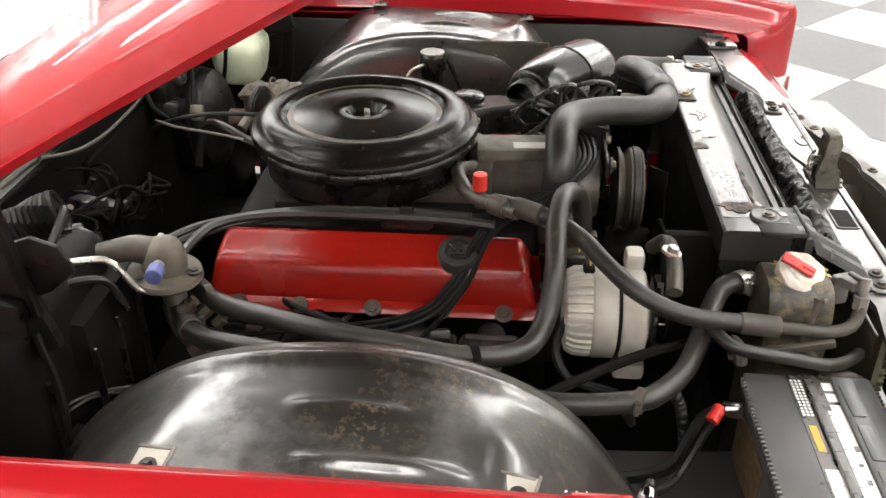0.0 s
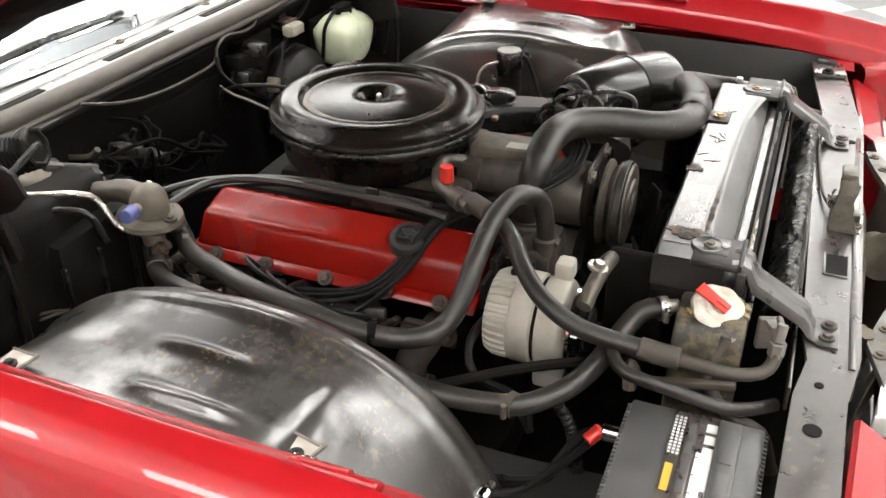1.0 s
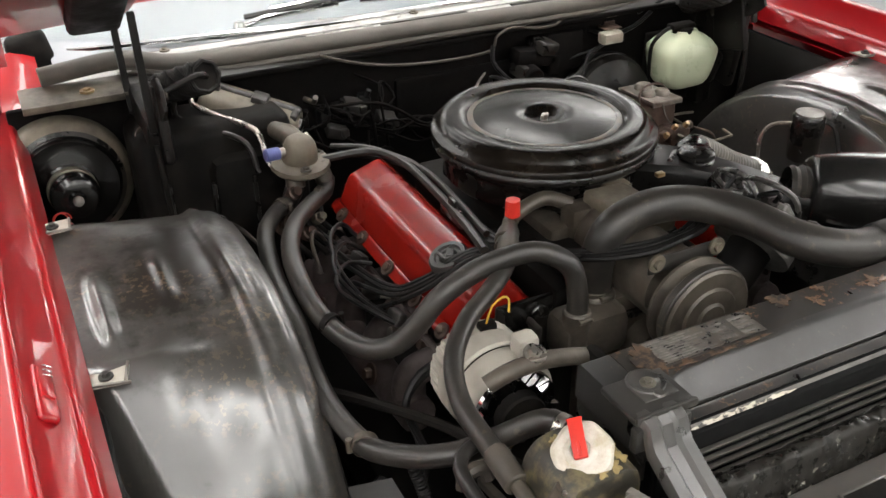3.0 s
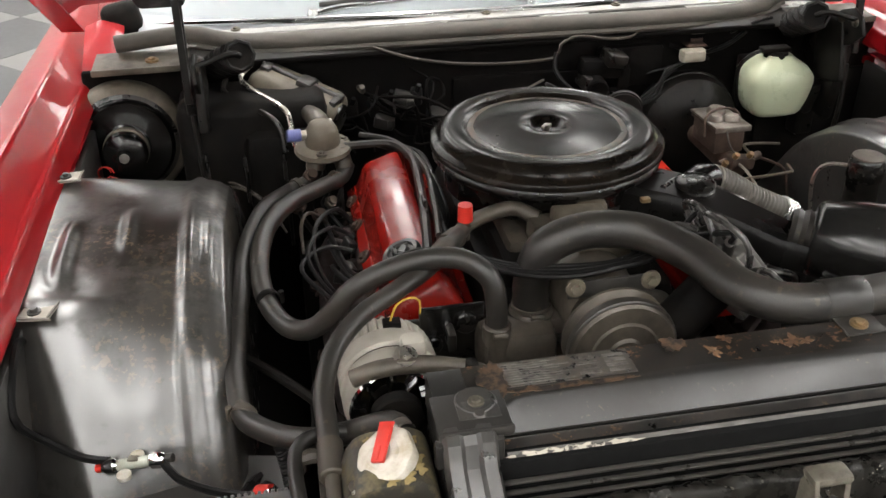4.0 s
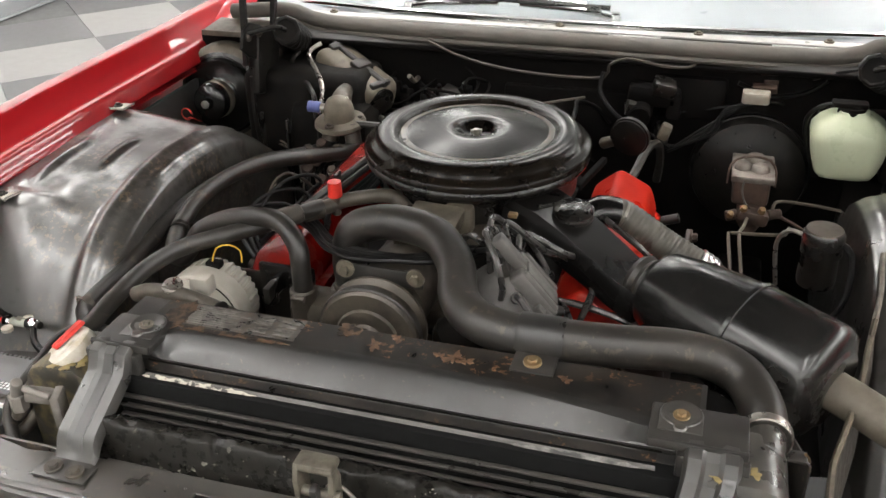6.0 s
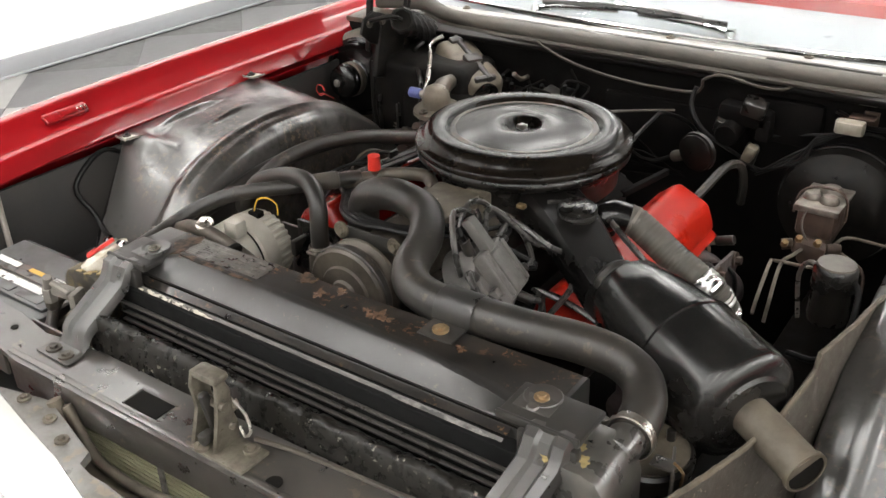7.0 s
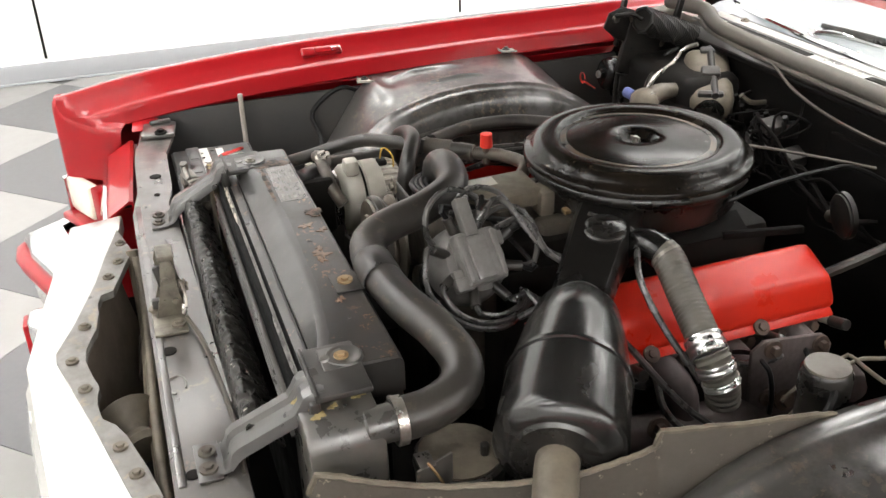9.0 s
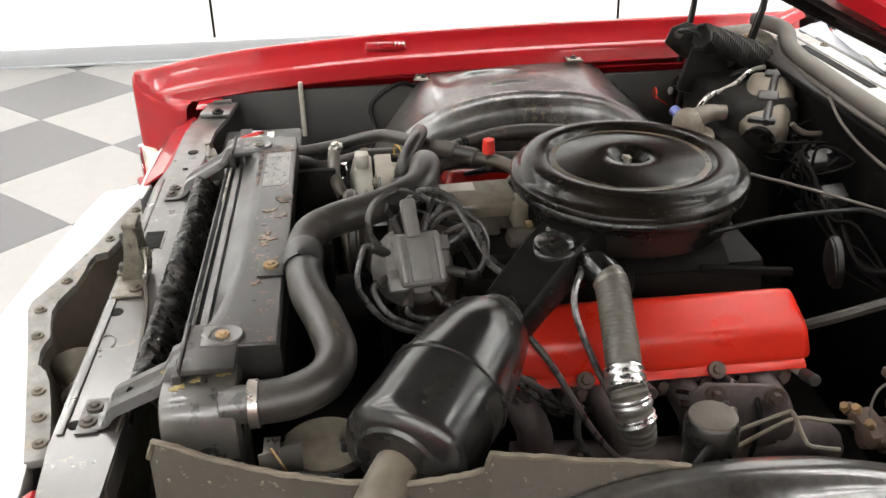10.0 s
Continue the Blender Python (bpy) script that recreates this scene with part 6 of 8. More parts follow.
def air_cleaner():
    a = thing("air_cleaner", (-0.053, 0.864, 0.84), "large round black air cleaner with ringed lid", "air cleaner")
    c = Vector((-0.052, 0.868, 0.0))
    ax = Vector((0, 0, 1.0))
    part("lid", lathe([(0.0, 0.945), (0.022, 0.945), (0.028, 0.949), (0.034, 0.960), (0.040, 0.9635), (0.060, 0.964), (0.134, 0.957), (0.141, 0.9555), (0.147, 0.962), (0.153, 0.965), (0.176, 0.965), (0.186, 0.961), (0.193, 0.950), (0.198, 0.943),
                       (0.205, 0.941), (0.2085, 0.937), (0.2085, 0.929), (0.204, 0.926), (0.0, 0.926)], c, ax, 72), M_LID, a, "brown-black ringed lid", 45)
    part("drum", lathe([(0.0, 0.926), (0.202, 0.926), (0.206, 0.921), (0.205, 0.913), (0.197, 0.907), (0.190, 0.900), (0.186, 0.890), (0.184, 0.858), (0.176, 0.850), (0.10, 0.846), (0.0, 0.846)], c, ax, 64), M_BLACK, a, sharp=50)
    part("worn_ring", lathe([(0.1300, 0.9578), (0.1345, 0.9580), (0.1385, 0.9570), (0.1410, 0.9562)], c, ax, 96, lambda th: 1 + 0.004 * math.sin(7 * th) + 0.003 * math.sin(17 * th)), M_RING, a, "brown worn ring of the lid", 60)
    part("wing_nut", merged(rod((-0.053, 0.864, 0.944), (-0.053, 0.864, 0.962), 0.0055, 10), box((-0.053, 0.864, 0.957), (0.022, 0.005, 0.009), 0.002, (0, 0, 25))), M_STEEL, a)
    # snorkel with vacuum motor
    d = Vector((0.77, -0.638, 0)).normalized()
    n = Vector((0.638, 0.77, 0)).normalized()
    rows = []
    for f, w, zt, zb in ((0.0, 0.056, 0.905, 0.852), (0.078, 0.052, 0.905, 0.850), (0.13, 0.048, 0.896, 0.842), (0.20, 0.045, 0.880, 0.830), (0.262, 0.043, 0.864, 0.818), (0.305, 0.040, 0.860, 0.816)):
        p = Vector((0.070, 0.750, 0)) + d * f
        row = []
        for u, z in ((-1, zb), (-1.05, zb + 0.01), (-1.0, zt - 0.010), (-0.82, zt), (0.82, zt), (1.0, zt - 0.010), (1.05, zb + 0.01), (1, zb), (-1, zb)):
            q = p + n * (w * u)
            row.append((q.x, q.y, z))
        rows.append(row)
    sn = part("snorkel", surface(rows), M_SNORK, a, "black rectangular intake snorkel")
    part("vacuum_motor", lathe([(0.030, -0.01), (0.033, 0.0), (0.034, 0.006), (0.031, 0.009), (0.034, 0.013), (0.033, 0.020), (0.028, 0.024), (0.0, 0.025)], (0.158, 0.690, 0.893), (0, 0, 1), 32), M_BLACK, a, "round black vacuum motor")
    part("warm_air_stub", rod((0.135, 0.708, 0.836), (0.165, 0.730, 0.862), 0.029, 20), M_GLOSS, a)
    part("vacuum_fitting", box((0.062, 0.668, 0.898), (0.016, 0.012, 0.008), 0.002), M_ZINC, a)
    # silencer can at the end of the snorkel
    s = thing("intake_silencer", (0.45, 0.47, 0.78), "black barrel-shaped plastic intake silencer", "silencer")
    p0, p1 = Vector((0.306, 0.566, 0.858)), Vector((0.578, 0.398, 0.828))
    ax = (p1 - p0).normalized()
    L = (p1 - p0).length
    part("neck_boot", lathe([(0.036, -0.034), (0.040, -0.026), (0.037, -0.018), (0.042, -0.010), (0.039, -0.002), (0.046, 0.006), (0.046, 0.02)], p0, ax, 28), M_RUBBER, s, "ribbed rubber boot")
    part("barrel", lathe([(0, 0.0), (0.048, 0.0), (0.057, 0.003), (0.062, 0.010), (0.074, 0.070), (0.0825, 0.146), (0.0830, 0.150), (0.0860, 0.151), (0.0860, 0.157), (0.0835, 0.158), (0.0845, 0.262), (0.0835, 0.272), (0.078, 0.281), (0.066, 0.286), (0.060, L * 0.90), (0, L * 0.90)], p0, ax, 56), M_SILEN, s, sharp=45)
    u1, v1, _ = frame_of(ax)
    for k in (0, 1):
        ang = 3.55 + 0.30 * k
        e0, e1 = p0 + ax * 0.030 + (u1 * math.cos(ang) + v1 * math.sin(ang)) * 0.066, p0 + ax * 0.115 + (u1 * math.cos(ang) + v1 * math.sin(ang)) * 0.080
        part("moulded_rib", tube([e0, (e0 + e1) / 2 + (u1 * math.cos(ang) + v1 * math.sin(ang)) * 0.002, e1], 0.006, 8), M_SILEN, s)
    part("front_plate", lathe([(0, 0.004), (0.055, 0.004), (0.060, 0.0), (0.058, -0.01), (0, -0.01)], p0 + ax * (L * 0.90), ax, 36), M_SILEN, s)
    tail = p1 + ax * 0.066 + Vector((0.004, 0.004, -0.010))
    part("inlet_pipe", tube([p1 - ax * 0.05, p1 - ax * 0.01, tail], 0.0275, 24), M_TAN2, s, "tan dusty inlet pipe")
    part("inlet_rim", lathe([(0.0265, -0.004), (0.0305, -0.004), (0.0305, 0.003), (0.0265, 0.003)], tail, ax, 24), M_TAN2, s)
    # dark disc closes the pipe and stands for its shaded inside
    part("inlet_mouth", lathe([(0.0265, 0.0012), (0.0, 0.0012)], tail, ax, 20), M_DARK, s, "dark disc for the shaded inside of the open mouth")



def wire(name, pts, r=0.0040, m=None, label="thin black ignition wire", cat="wire", group="ignition wires"):
    return solid(name, tube(pts, r, 7, 0.014), m or M_IGN, pts[0], label, cat, group)


def ignition():
    d = thing("distributor", (0.11, 0.50, 0.78), "grey-black high energy distributor cap with wires", "distributor")
    u = Vector((-0.20, 0.98, -0.05)).normalized()
    v0 = Vector((-0.64, 0.0, 0.77))
    v = (v0 - u * v0.dot(u)).normalized()
    n = v.cross(u) * -1
    if n.z < 0:
        n = -n
    c = Vector((0.138, 0.478, 0.886))
    m = Matrix((( u.x, v.x, n.x, c.x), (u.y, v.y, n.y, c.y), (u.z, v.z, n.z, c.z), (0, 0, 0, 1)))
    part("base", rod(c - n * 0.16, c - n * 0.05, 0.036, 24), M_DARK, d)
    part("cap", turned(lathe([(0, -0.008), (0.052, -0.010), (0.060, -0.022), (0.066, -0.045), (0.066, -0.062), (0, -0.062)], (0, 0, 0), (0, 0, 1), 32), m), M_DISTR, d)
    part("coil_cover", turned(box((0, 0.0, 0.0), (0.074, 0.086, 0.026), 0.006, seg=3), m), M_DISTR, d, "grey ribbed coil cover")
    for k in (-1, 1):
        part("cover_rib", turned(box((0.030 * k, 0.0, 0.012), (0.010, 0.076, 0.010), 0.003), m), M_DISTR, d)
        part("latch", turned(box((0.044 * k, 0.024 * k, -0.004), (0.020, 0.026, 0.014), 0.004), m), M_DISTR, d)
    part("cover_panel", turned(box((-0.003, -0.002, 0.013), (0.034, 0.070, 0.008), 0.003), m), M_DISTR, d)
    part("connector", turned(box((-0.006, 0.066, 0.008), (0.024, 0.062, 0.018), 0.004), m), M_DISTR, d, "grey plug connector")
    part("connector", turned(box((-0.040, -0.036, -0.002), (0.032, 0.022, 0.016), 0.004), m), M_DISTR, d)

    def at(r, a, h):
        return m @ Vector((r * math.cos(a), r * math.sin(a), h))
    boots = []
    for k in range(8):
        a = 2 * math.pi * (k + 0.5) / 8
        part("terminal", rod(at(0.046, a, -0.018), at(0.080, a, -0.004), 0.0085, 12), M_RUBBER, d, "rubber wire boot")
        boots.append(a)
    # driver's side bank: the wires sweep round the cap and on towards the plugs
    for k, b in enumerate((3, 4, 5, 6)):
        a = boots[b]
        goal = 1.74 * math.pi
        pts = [at(0.076, a, -0.005), at(0.090, a + 0.05, 0.002)]
        for f in (0.25, 0.5, 0.75, 1.0):
            pts.append(at(0.104 - 0.007 * k + 0.016 * f, a + (goal - a) * f, 0.003 - 0.010 * f))
        pts += [(0.275, 0.545 + 0.012 * k, 0.800 - 0.006 * k), (0.296, 0.585 + 0.02 * k, 0.735), (0.280, 0.625 + 0.02 * k, 0.690), (0.265, 0.66 + 0.03 * k, 0.655)]
        wire("spark_plug_wire", pts, 0.0050)
    # passenger's bank: over the front of the engine
    for k, b in enumerate((0, 1, 2, 7)):
        a = boots[b]
        q, q2 = at(0.076, a, -0.005), at(0.100, a, 0.004)
        o = 0.009 * k
        wire("spark_plug_wire", [q, q2, (0.035, 0.500 + o, 0.908), (-0.02, 0.462 + o, 0.912), (-0.06, 0.452 + o, 0.914 - o * 0.3), (-0.13, 0.455 + o, 0.905), (-0.20, 0.50 + o, 0.890), (-0.27, 0.585 + o, 0.872), (-0.325, 0.628 + o * 0.8, 0.858),
                                 (-0.385, 0.660 + o, 0.805), (-0.425, 0.70 + 0.02 * k, 0.765), (-0.452, 0.74 + 0.09 * k, 0.735), (-0.43, 0.78 + 0.09 * k, 0.70)], 0.0045, M_WIRE)
    for k in range(2):
        wire("engine_harness_wire", [at(0.06, 1.2 - 0.5 * k, 0.0), at(0.105, 0.9 - 0.5 * k, 0.012), (0.135 + 0.03 * k, 0.585, 0.885), (0.16 + 0.02 * k, 0.615, 0.862), (0.21, 0.58 + 0.02 * k, 0.835), (0.20, 0.52, 0.80)], 0.0050)
    for k, b in enumerate((0, 7, 1)):
        wire("engine_harness_wire", [at(0.076, boots[b], -0.005), at(0.100, boots[b] + 0.1, 0.002), at(0.118, boots[b] + 0.55, 0.004), at(0.112, boots[b] + 1.0, 0.006), at(0.088, boots[b] + 1.3, -0.012), at(0.05, boots[b] + 1.4, -0.04)], 0.0048)
    wire("coil_lead", [(0.062, 0.475, 0.948), (0.04, 0.50, 0.945), (0.0, 0.56, 0.905), (-0.03, 0.62, 0.885), (-0.04, 0.68, 0.86)], 0.005)
    wire("loom", [(0.105, 0.66, 0.89), (0.15, 0.64, 0.885), (0.22, 0.60, 0.85), (0.29, 0.66, 0.775), (0.40, 0.72, 0.70), (0.46, 0.80, 0.66)], 0.0055, label="black wire dropping past the intake snorkel")
    wire("loom", [(0.10, 0.69, 0.905), (0.165, 0.735, 0.895), (0.255, 0.700, 0.86), (0.31, 0.715, 0.80), (0.37, 0.75, 0.73)], 0.0055, label="black wire dropping past the intake snorkel")
    wire("plug_lead", [(0.325, 0.70, 0.72), (0.375, 0.685, 0.70), (0.40, 0.72, 0.66), (0.385, 0.79, 0.63)], 0.006, label="short black plug lead by the manifold")
    wire("plug_lead", [(0.31, 0.94, 0.73), (0.34, 0.92, 0.715), (0.33, 0.88, 0.705), (0.315, 0.86, 0.70)], 0.006, label="short black plug lead by the manifold")


def battery():
    b = thing("battery", (-0.66, 0.17, 0.58), "dark grey car battery with white and yellow top label", "battery")
    x0, x1, y0, y1, zt = -0.818, -0.530, 0.078, 0.256, 0.771
    cx, cy = (x0 + x1) / 2, (y0 + y1) / 2
    part("case", box((cx, cy, zt - 0.105), (x1 - x0 - 0.01, y1 - y0 - 0.01, 0.19), 0.006), M_BATT, b)
    part("lid", box((cx, cy, zt - 0.018), (x1 - x0, y1 - y0, 0.036), 0.005), M_BATT, b)
    for k in range(33):
        for yy in (y0 - 0.001, y1 + 0.001):
            part("lid_tooth", box((x0 + 0.012 + 0.0082 * k, yy, zt - 0.006), (0.0045, 0.006, 0.010), 0.001), M_BATT, b)
    # ridge ahead of the label
    part("vent_bar", box((cx, cy - 0.044, zt + 0.004), (x1 - x0 - 0.02, 0.030, 0.008), 0.003), M_BATT, b, "raised vent strip")
    for k in range(3):
        part("vent_cover", box((x0 + 0.056 + 0.084 * k, cy - 0.044, zt + 0.0088), (0.066, 0.018, 0.0018), 0.0006), M_BATT, b)
    part("top_label", box((cx + 0.004, cy - 0.003, zt + 0.0008), (0.272, 0.064, 0.0012), 0), M_LABELD, b, "black and white top label")
    rng = random.Random(3)
    # white field, black panels and rows of dots along the label
    part("white_field", box((cx - 0.034, cy - 0.020, zt + 0.0016), (0.196, 0.023, 0.0008), 0), M_LABELW, b, "white field of the label")
    part("white_field", box((cx - 0.085, cy + 0.017, zt + 0.0016), (0.070, 0.018, 0.0008), 0), M_LABELW, b, "white field of the label")
    for k in range(7):
        part("pale_line", box((x1 - 0.024 - 0.033 * k, cy - 0.001, zt + 0.0018), (0.0022, 0.022, 0.0006), 0), M_LABELG, b)
    for k in range(4):
        part("dark_bar", box((cx - 0.100 + 0.030 * k, cy - 0.022 + rng.uniform(-0.003, 0.003), zt + 0.0023), (0.008 + rng.uniform(-0.003, 0.003), 0.006, 0.0005), 0), M_LABELD, b)
    for k in range(3):
        part("white_block", box((x1 - 0.028 - 0.024 * k, cy - 0.022, zt + 0.0018), (0.017, 0.014, 0.0006), 0), M_LABELW, b)
    for k in range(12):
        for yy in (0.014, 0.0195, 0.025):
            part("print_dot", box((x1 - 0.018 - 0.0066 * k, cy + yy, zt + 0.0018), (0.0040, 0.0036, 0.0006), 0), M_LABELW, b)
    strap = part("carry_strap", box((cx + 0.010, cy + 0.002, zt + 0.0045), (0.235, 0.014, 0.003), 0.001), M_LABELD, b, "flat dark carry strap")
    for k in range(6):
        part("strap_window", box((x1 - 0.045 - 0.036 * k, cy + 0.002, zt + 0.0063), (0.024, 0.009, 0.0008), 0), M_BATT, strap)
    part("yellow_mark", box((x1 - 0.138, cy + 0.020, zt + 0.0024), (0.050, 0.010, 0.0006), 0), M_YELLOW, b, "yellow warning mark")
    part("side_label", box((x1 - 0.09, y1 - 0.0035, zt - 0.10), (0.13, 0.002, 0.10), 0), M_ZINC, b, "orange side label")
    # carry strap bump and terminals
    part("terminal", merged(rod((-0.572, y1 + 0.002, 0.735), (-0.572, y1 + 0.030, 0.735), 0.013, 14), bolt((-0.572, y1 + 0.03, 0.735), (0, 1, 0), 0.008, 0.012, False)), M_CHROME, b, "shiny side terminal bolt")
    part("hold_down", merged(tube([(-0.50, 0.262, 0.79), (-0.505, 0.268, 0.805), (-0.53, 0.265, 0.808), (-0.535, 0.262, 0.79)], 0.010, 8), box((-0.505, 0.20, 0.795), (0.012, 0.15, 0.012), 0.003, (-12, 0, 0))), M_OLDRUB, b, "bent brown hold-down strap")
    part("tray", box((cx, cy, zt - 0.21), (x1 - x0 + 0.04, y1 - y0 + 0.04, 0.012), 0.004), M_DARK, b)
    # cables
    wire("battery_cable", [(-0.572, 0.29, 0.735), (-0.58, 0.315, 0.722), (-0.60, 0.335, 0.69), (-0.62, 0.36, 0.66), (-0.60, 0.44, 0.62), (-0.55, 0.5, 0.6)], 0.0085, M_WIRE, "thick black battery cable", "cable", "battery cables")
    wire("battery_cable", [(-0.572, 0.287, 0.730), (-0.60, 0.312, 0.712), (-0.655, 0.345, 0.70), (-0.70, 0.372, 0.705), (-0.722, 0.402, 0.714)], 0.006, M_WIRE, "black battery cable to the fuse holder", "cable", "battery cables")
    solid("cable_boot", rod((-0.572, 0.288, 0.738), (-0.590, 0.303, 0.726), 0.010, 12), M_REDPL, (-0.58, 0.29, 0.73), "red rubber terminal boot", "cable boot")
    wire("audio_power_cable", [(-0.795, 0.425, 0.705), (-0.83, 0.437, 0.705), (-0.875, 0.45, 0.73), (-0.905, 0.44, 0.79), (-0.905, 0.52, 0.845), (-0.915, 0.60, 0.80)], 0.006, M_WIRE, "thin black audio power cable", "cable", "battery cables")
    f = thing("inline_fuse_holder", (-0.765, 0.412, 0.69), "clear inline fuse holder with chrome ends", "fuse holder")
    a, c = Vector((-0.728, 0.405, 0.713)), Vector((-0.792, 0.421, 0.698))
    part("tube", rod(a, c, 0.0085, 16), M_FUSE, f, "clear plastic tube with a pale core")
    for e0, w in ((a, 1), (c, -1)):
        v = (a - c) * w
        part("end_cap", lathe([(0, 0.016), (0.006, 0.0155), (0.010, 0.012), (0.0125, 0.004), (0.0125, -0.006), (0.009, -0.010), (0, -0.010)], e0, v, 20), M_CHROME, f, "chrome end cap")
        part("cable_end", rod(e0 + v.normalized() * 0.014, e0 + v.normalized() * 0.024, 0.0065, 12), M_REDPL if w < 0 else M_RUBBER, f, "small cable collar")
    part("fuse_link", box(tuple((a + c) / 2 + Vector((0, 0, 0.008))), (0.016, 0.010, 0.004), 0.001, (0, 0, -14)), M_OILY, f)
    part("mount_ear", merged(lathe([(0, 0.003), (0.010, 0.003), (0.010, -0.003), (0, -0.003)], (-0.758, 0.428, 0.704), (0, 0, 1), 16), lathe([(0, 0.003), (0.010, 0.003), (0.010, -0.003), (0, -0.003)], (-0.772, 0.392, 0.704), (0, 0, 1), 16)), M_CAPW, f)


def firewall_things():
    # heater and evaporator case
    h = thing("heater_case", (-0.58, 1.28, 0.62), "large black and tan heater case on the firewall", "heater case")
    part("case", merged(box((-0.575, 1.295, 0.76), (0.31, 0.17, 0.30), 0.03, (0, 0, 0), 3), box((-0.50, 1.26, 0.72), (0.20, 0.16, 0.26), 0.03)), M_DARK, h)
    d = Vector((0.165, -0.088, -0.062)).normalized()
    e = Vector((0, 0, 1)).cross(d).normalized()
    f = d.cross(e)
    m4 = Matrix(((d.x, e.x, f.x, -0.482), (d.y, e.y, f.y, 1.316), (d.z, e.z, f.z, 0.872), (0, 0, 0, 1)))
    part("upper_duct", turned(merged(box((0, 0.004, -0.004), (0.21, 0.108, 0.092), 0.028, seg=4), box((-0.05, -0.012, -0.035), (0.12, 0.095, 0.06), 0.02, seg=3)), m4), M_DULLTAN, h, "tan dusty upper duct", 60)
    part("ridge", turned(merged(rod((-0.095, 0.010, 0.041), (0.098, 0.010, 0.040), 0.009, 14), box((0.012, 0.004, 0.044), (0.034, 0.044, 0.022), 0.006), box((-0.080, 0.004, 0.040), (0.022, 0.036, 0.020), 0.005), box((0.088, 0.0, 0.026), (0.016, 0.060, 0.040), 0.006)), m4), M_SADDLE, h, "dark ridge and clips on the duct")
    part("end_disc", turned(lathe([(0, 0.006), (0.030, 0.006), (0.036, 0.002), (0.036, -0.004), (0, -0.004)], (0.104, 0.0, -0.004), (1, 0, 0), 24), m4), M_BLACK, h, "black round end of the duct")
    part("line", tube([(-0.572, 1.345, 0.945), (-0.590, 1.330, 0.935), (-0.592, 1.310, 0.924), (-0.560, 1.270, 0.910), (-0.515, 1.200, 0.904), (-0.501, 1.175, 0.890), (-0.497, 1.150, 0.850), (-0.490, 1.135, 0.835), (-0.47, 1.12, 0.832)], 0.0055, 8), M_STEEL, h, "bare silver refrigerant tube")
    part("second_line", tube([(-0.625, 1.33, 0.925), (-0.632, 1.30, 0.912), (-0.60, 1.262, 0.895), (-0.545, 1.20, 0.888), (-0.522, 1.175, 0.868), (-0.515, 1.16, 0.82)], 0.006, 8), M_BLACK, h, "black refrigerant tube")
    for x in (-0.68, -0.60, -0.52, -0.44):
        part("case_rib", box((x, 1.206 if x < -0.6 else 1.178, 0.70), (0.008, 0.012, 0.22), 0.003), M_BLACK, h)
    part("drain_elbow", tube([(-0.66, 1.20, 0.70), (-0.66, 1.165, 0.695), (-0.655, 1.150, 0.66)], 0.016, 12), M_RUBBER, h)
    # blower motor
    b = thing("blower_motor", (-0.85, 1.33, 0.75), "black blower motor with a dusty round housing", "blower motor")
    c = Vector((-0.848, 1.290, 0.800))
    ax = Vector((0.05, -1, 0.10))
    part("housing", lathe([(0, -0.10), (0.098, -0.10), (0.104, -0.09), (0.104, -0.045), (0.100, -0.038), (0.096, -0.036), (0.092, -0.022), (0.060, -0.024), (0.045, -0.016), (0, -0.016)], c, ax, 44), M_GLOSS, b)
    part("drum", lathe([(0.100, -0.115), (0.128, -0.112), (0.130, -0.105), (0.128, -0.060), (0.120, -0.046), (0.108, -0.040)], c, ax, 44), M_TAN2, b, "tan dusty drum of the housing")
    part("drum_back", lathe([(0.0, -0.112), (0.128, -0.112), (0.1285, -0.125), (0, -0.125)], c, ax, 44), M_BLACK, b)
    part("rim", lathe([(0.098, -0.052), (0.108, -0.050), (0.109, -0.040), (0.100, -0.036)], c, ax, 44), M_BLACK, b)
    part("flange", lathe([(0.088, -0.10), (0.122, -0.10), (0.124, -0.095), (0.088, -0.094)], c, ax, 40), M_OLDRUB, b, "tan dusty flange")
    part("motor", lathe([(0, -0.018), (0.050, -0.018), (0.051, -0.010), (0.043, -0.006), (0.044, 0.014), (0.046, 0.018), (0.046, 0.026), (0.042, 0.030), (0.042, 0.042), (0.034, 0.048), (0.016, 0.050), (0.013, 0.062), (0, 0.063)], c, ax, 36), M_GLOSS, b, "glossy black motor can")
    part("tip", lathe([(0.010, 0.060), (0.010, 0.066), (0.006, 0.069), (0, 0.070)], c, ax, 20), M_PALE, b, "worn bright shaft end")
    part("can_band", lathe([(0.043, -0.008), (0.0475, -0.006), (0.0475, 0.012), (0.043, 0.014)], c, ax, 36), M_TAN2, b, "tan dusty band")
    loops = [tube([(-0.884 + 0.004 * k + (0.013 + 0.002 * k) * math.cos(a * 0.7), 1.20 - 0.003 * k, 0.790 + (0.013 + 0.002 * k) * math.sin(a * 0.7)) for a in range(9)] + [(-0.868 + 0.004 * k, 1.23, 0.76)], 0.0014, 5) for k in range(2)]
    solid("red_wire_bundle", merged(*loops), M_REDPL, (-0.88, 1.20, 0.78), "loop of thin red wires", "wire")
    # hot water valve
    v = thing("heater_valve", (-0.44, 1.13, 0.80), "tan heater control valve with a blue cap", "valve")
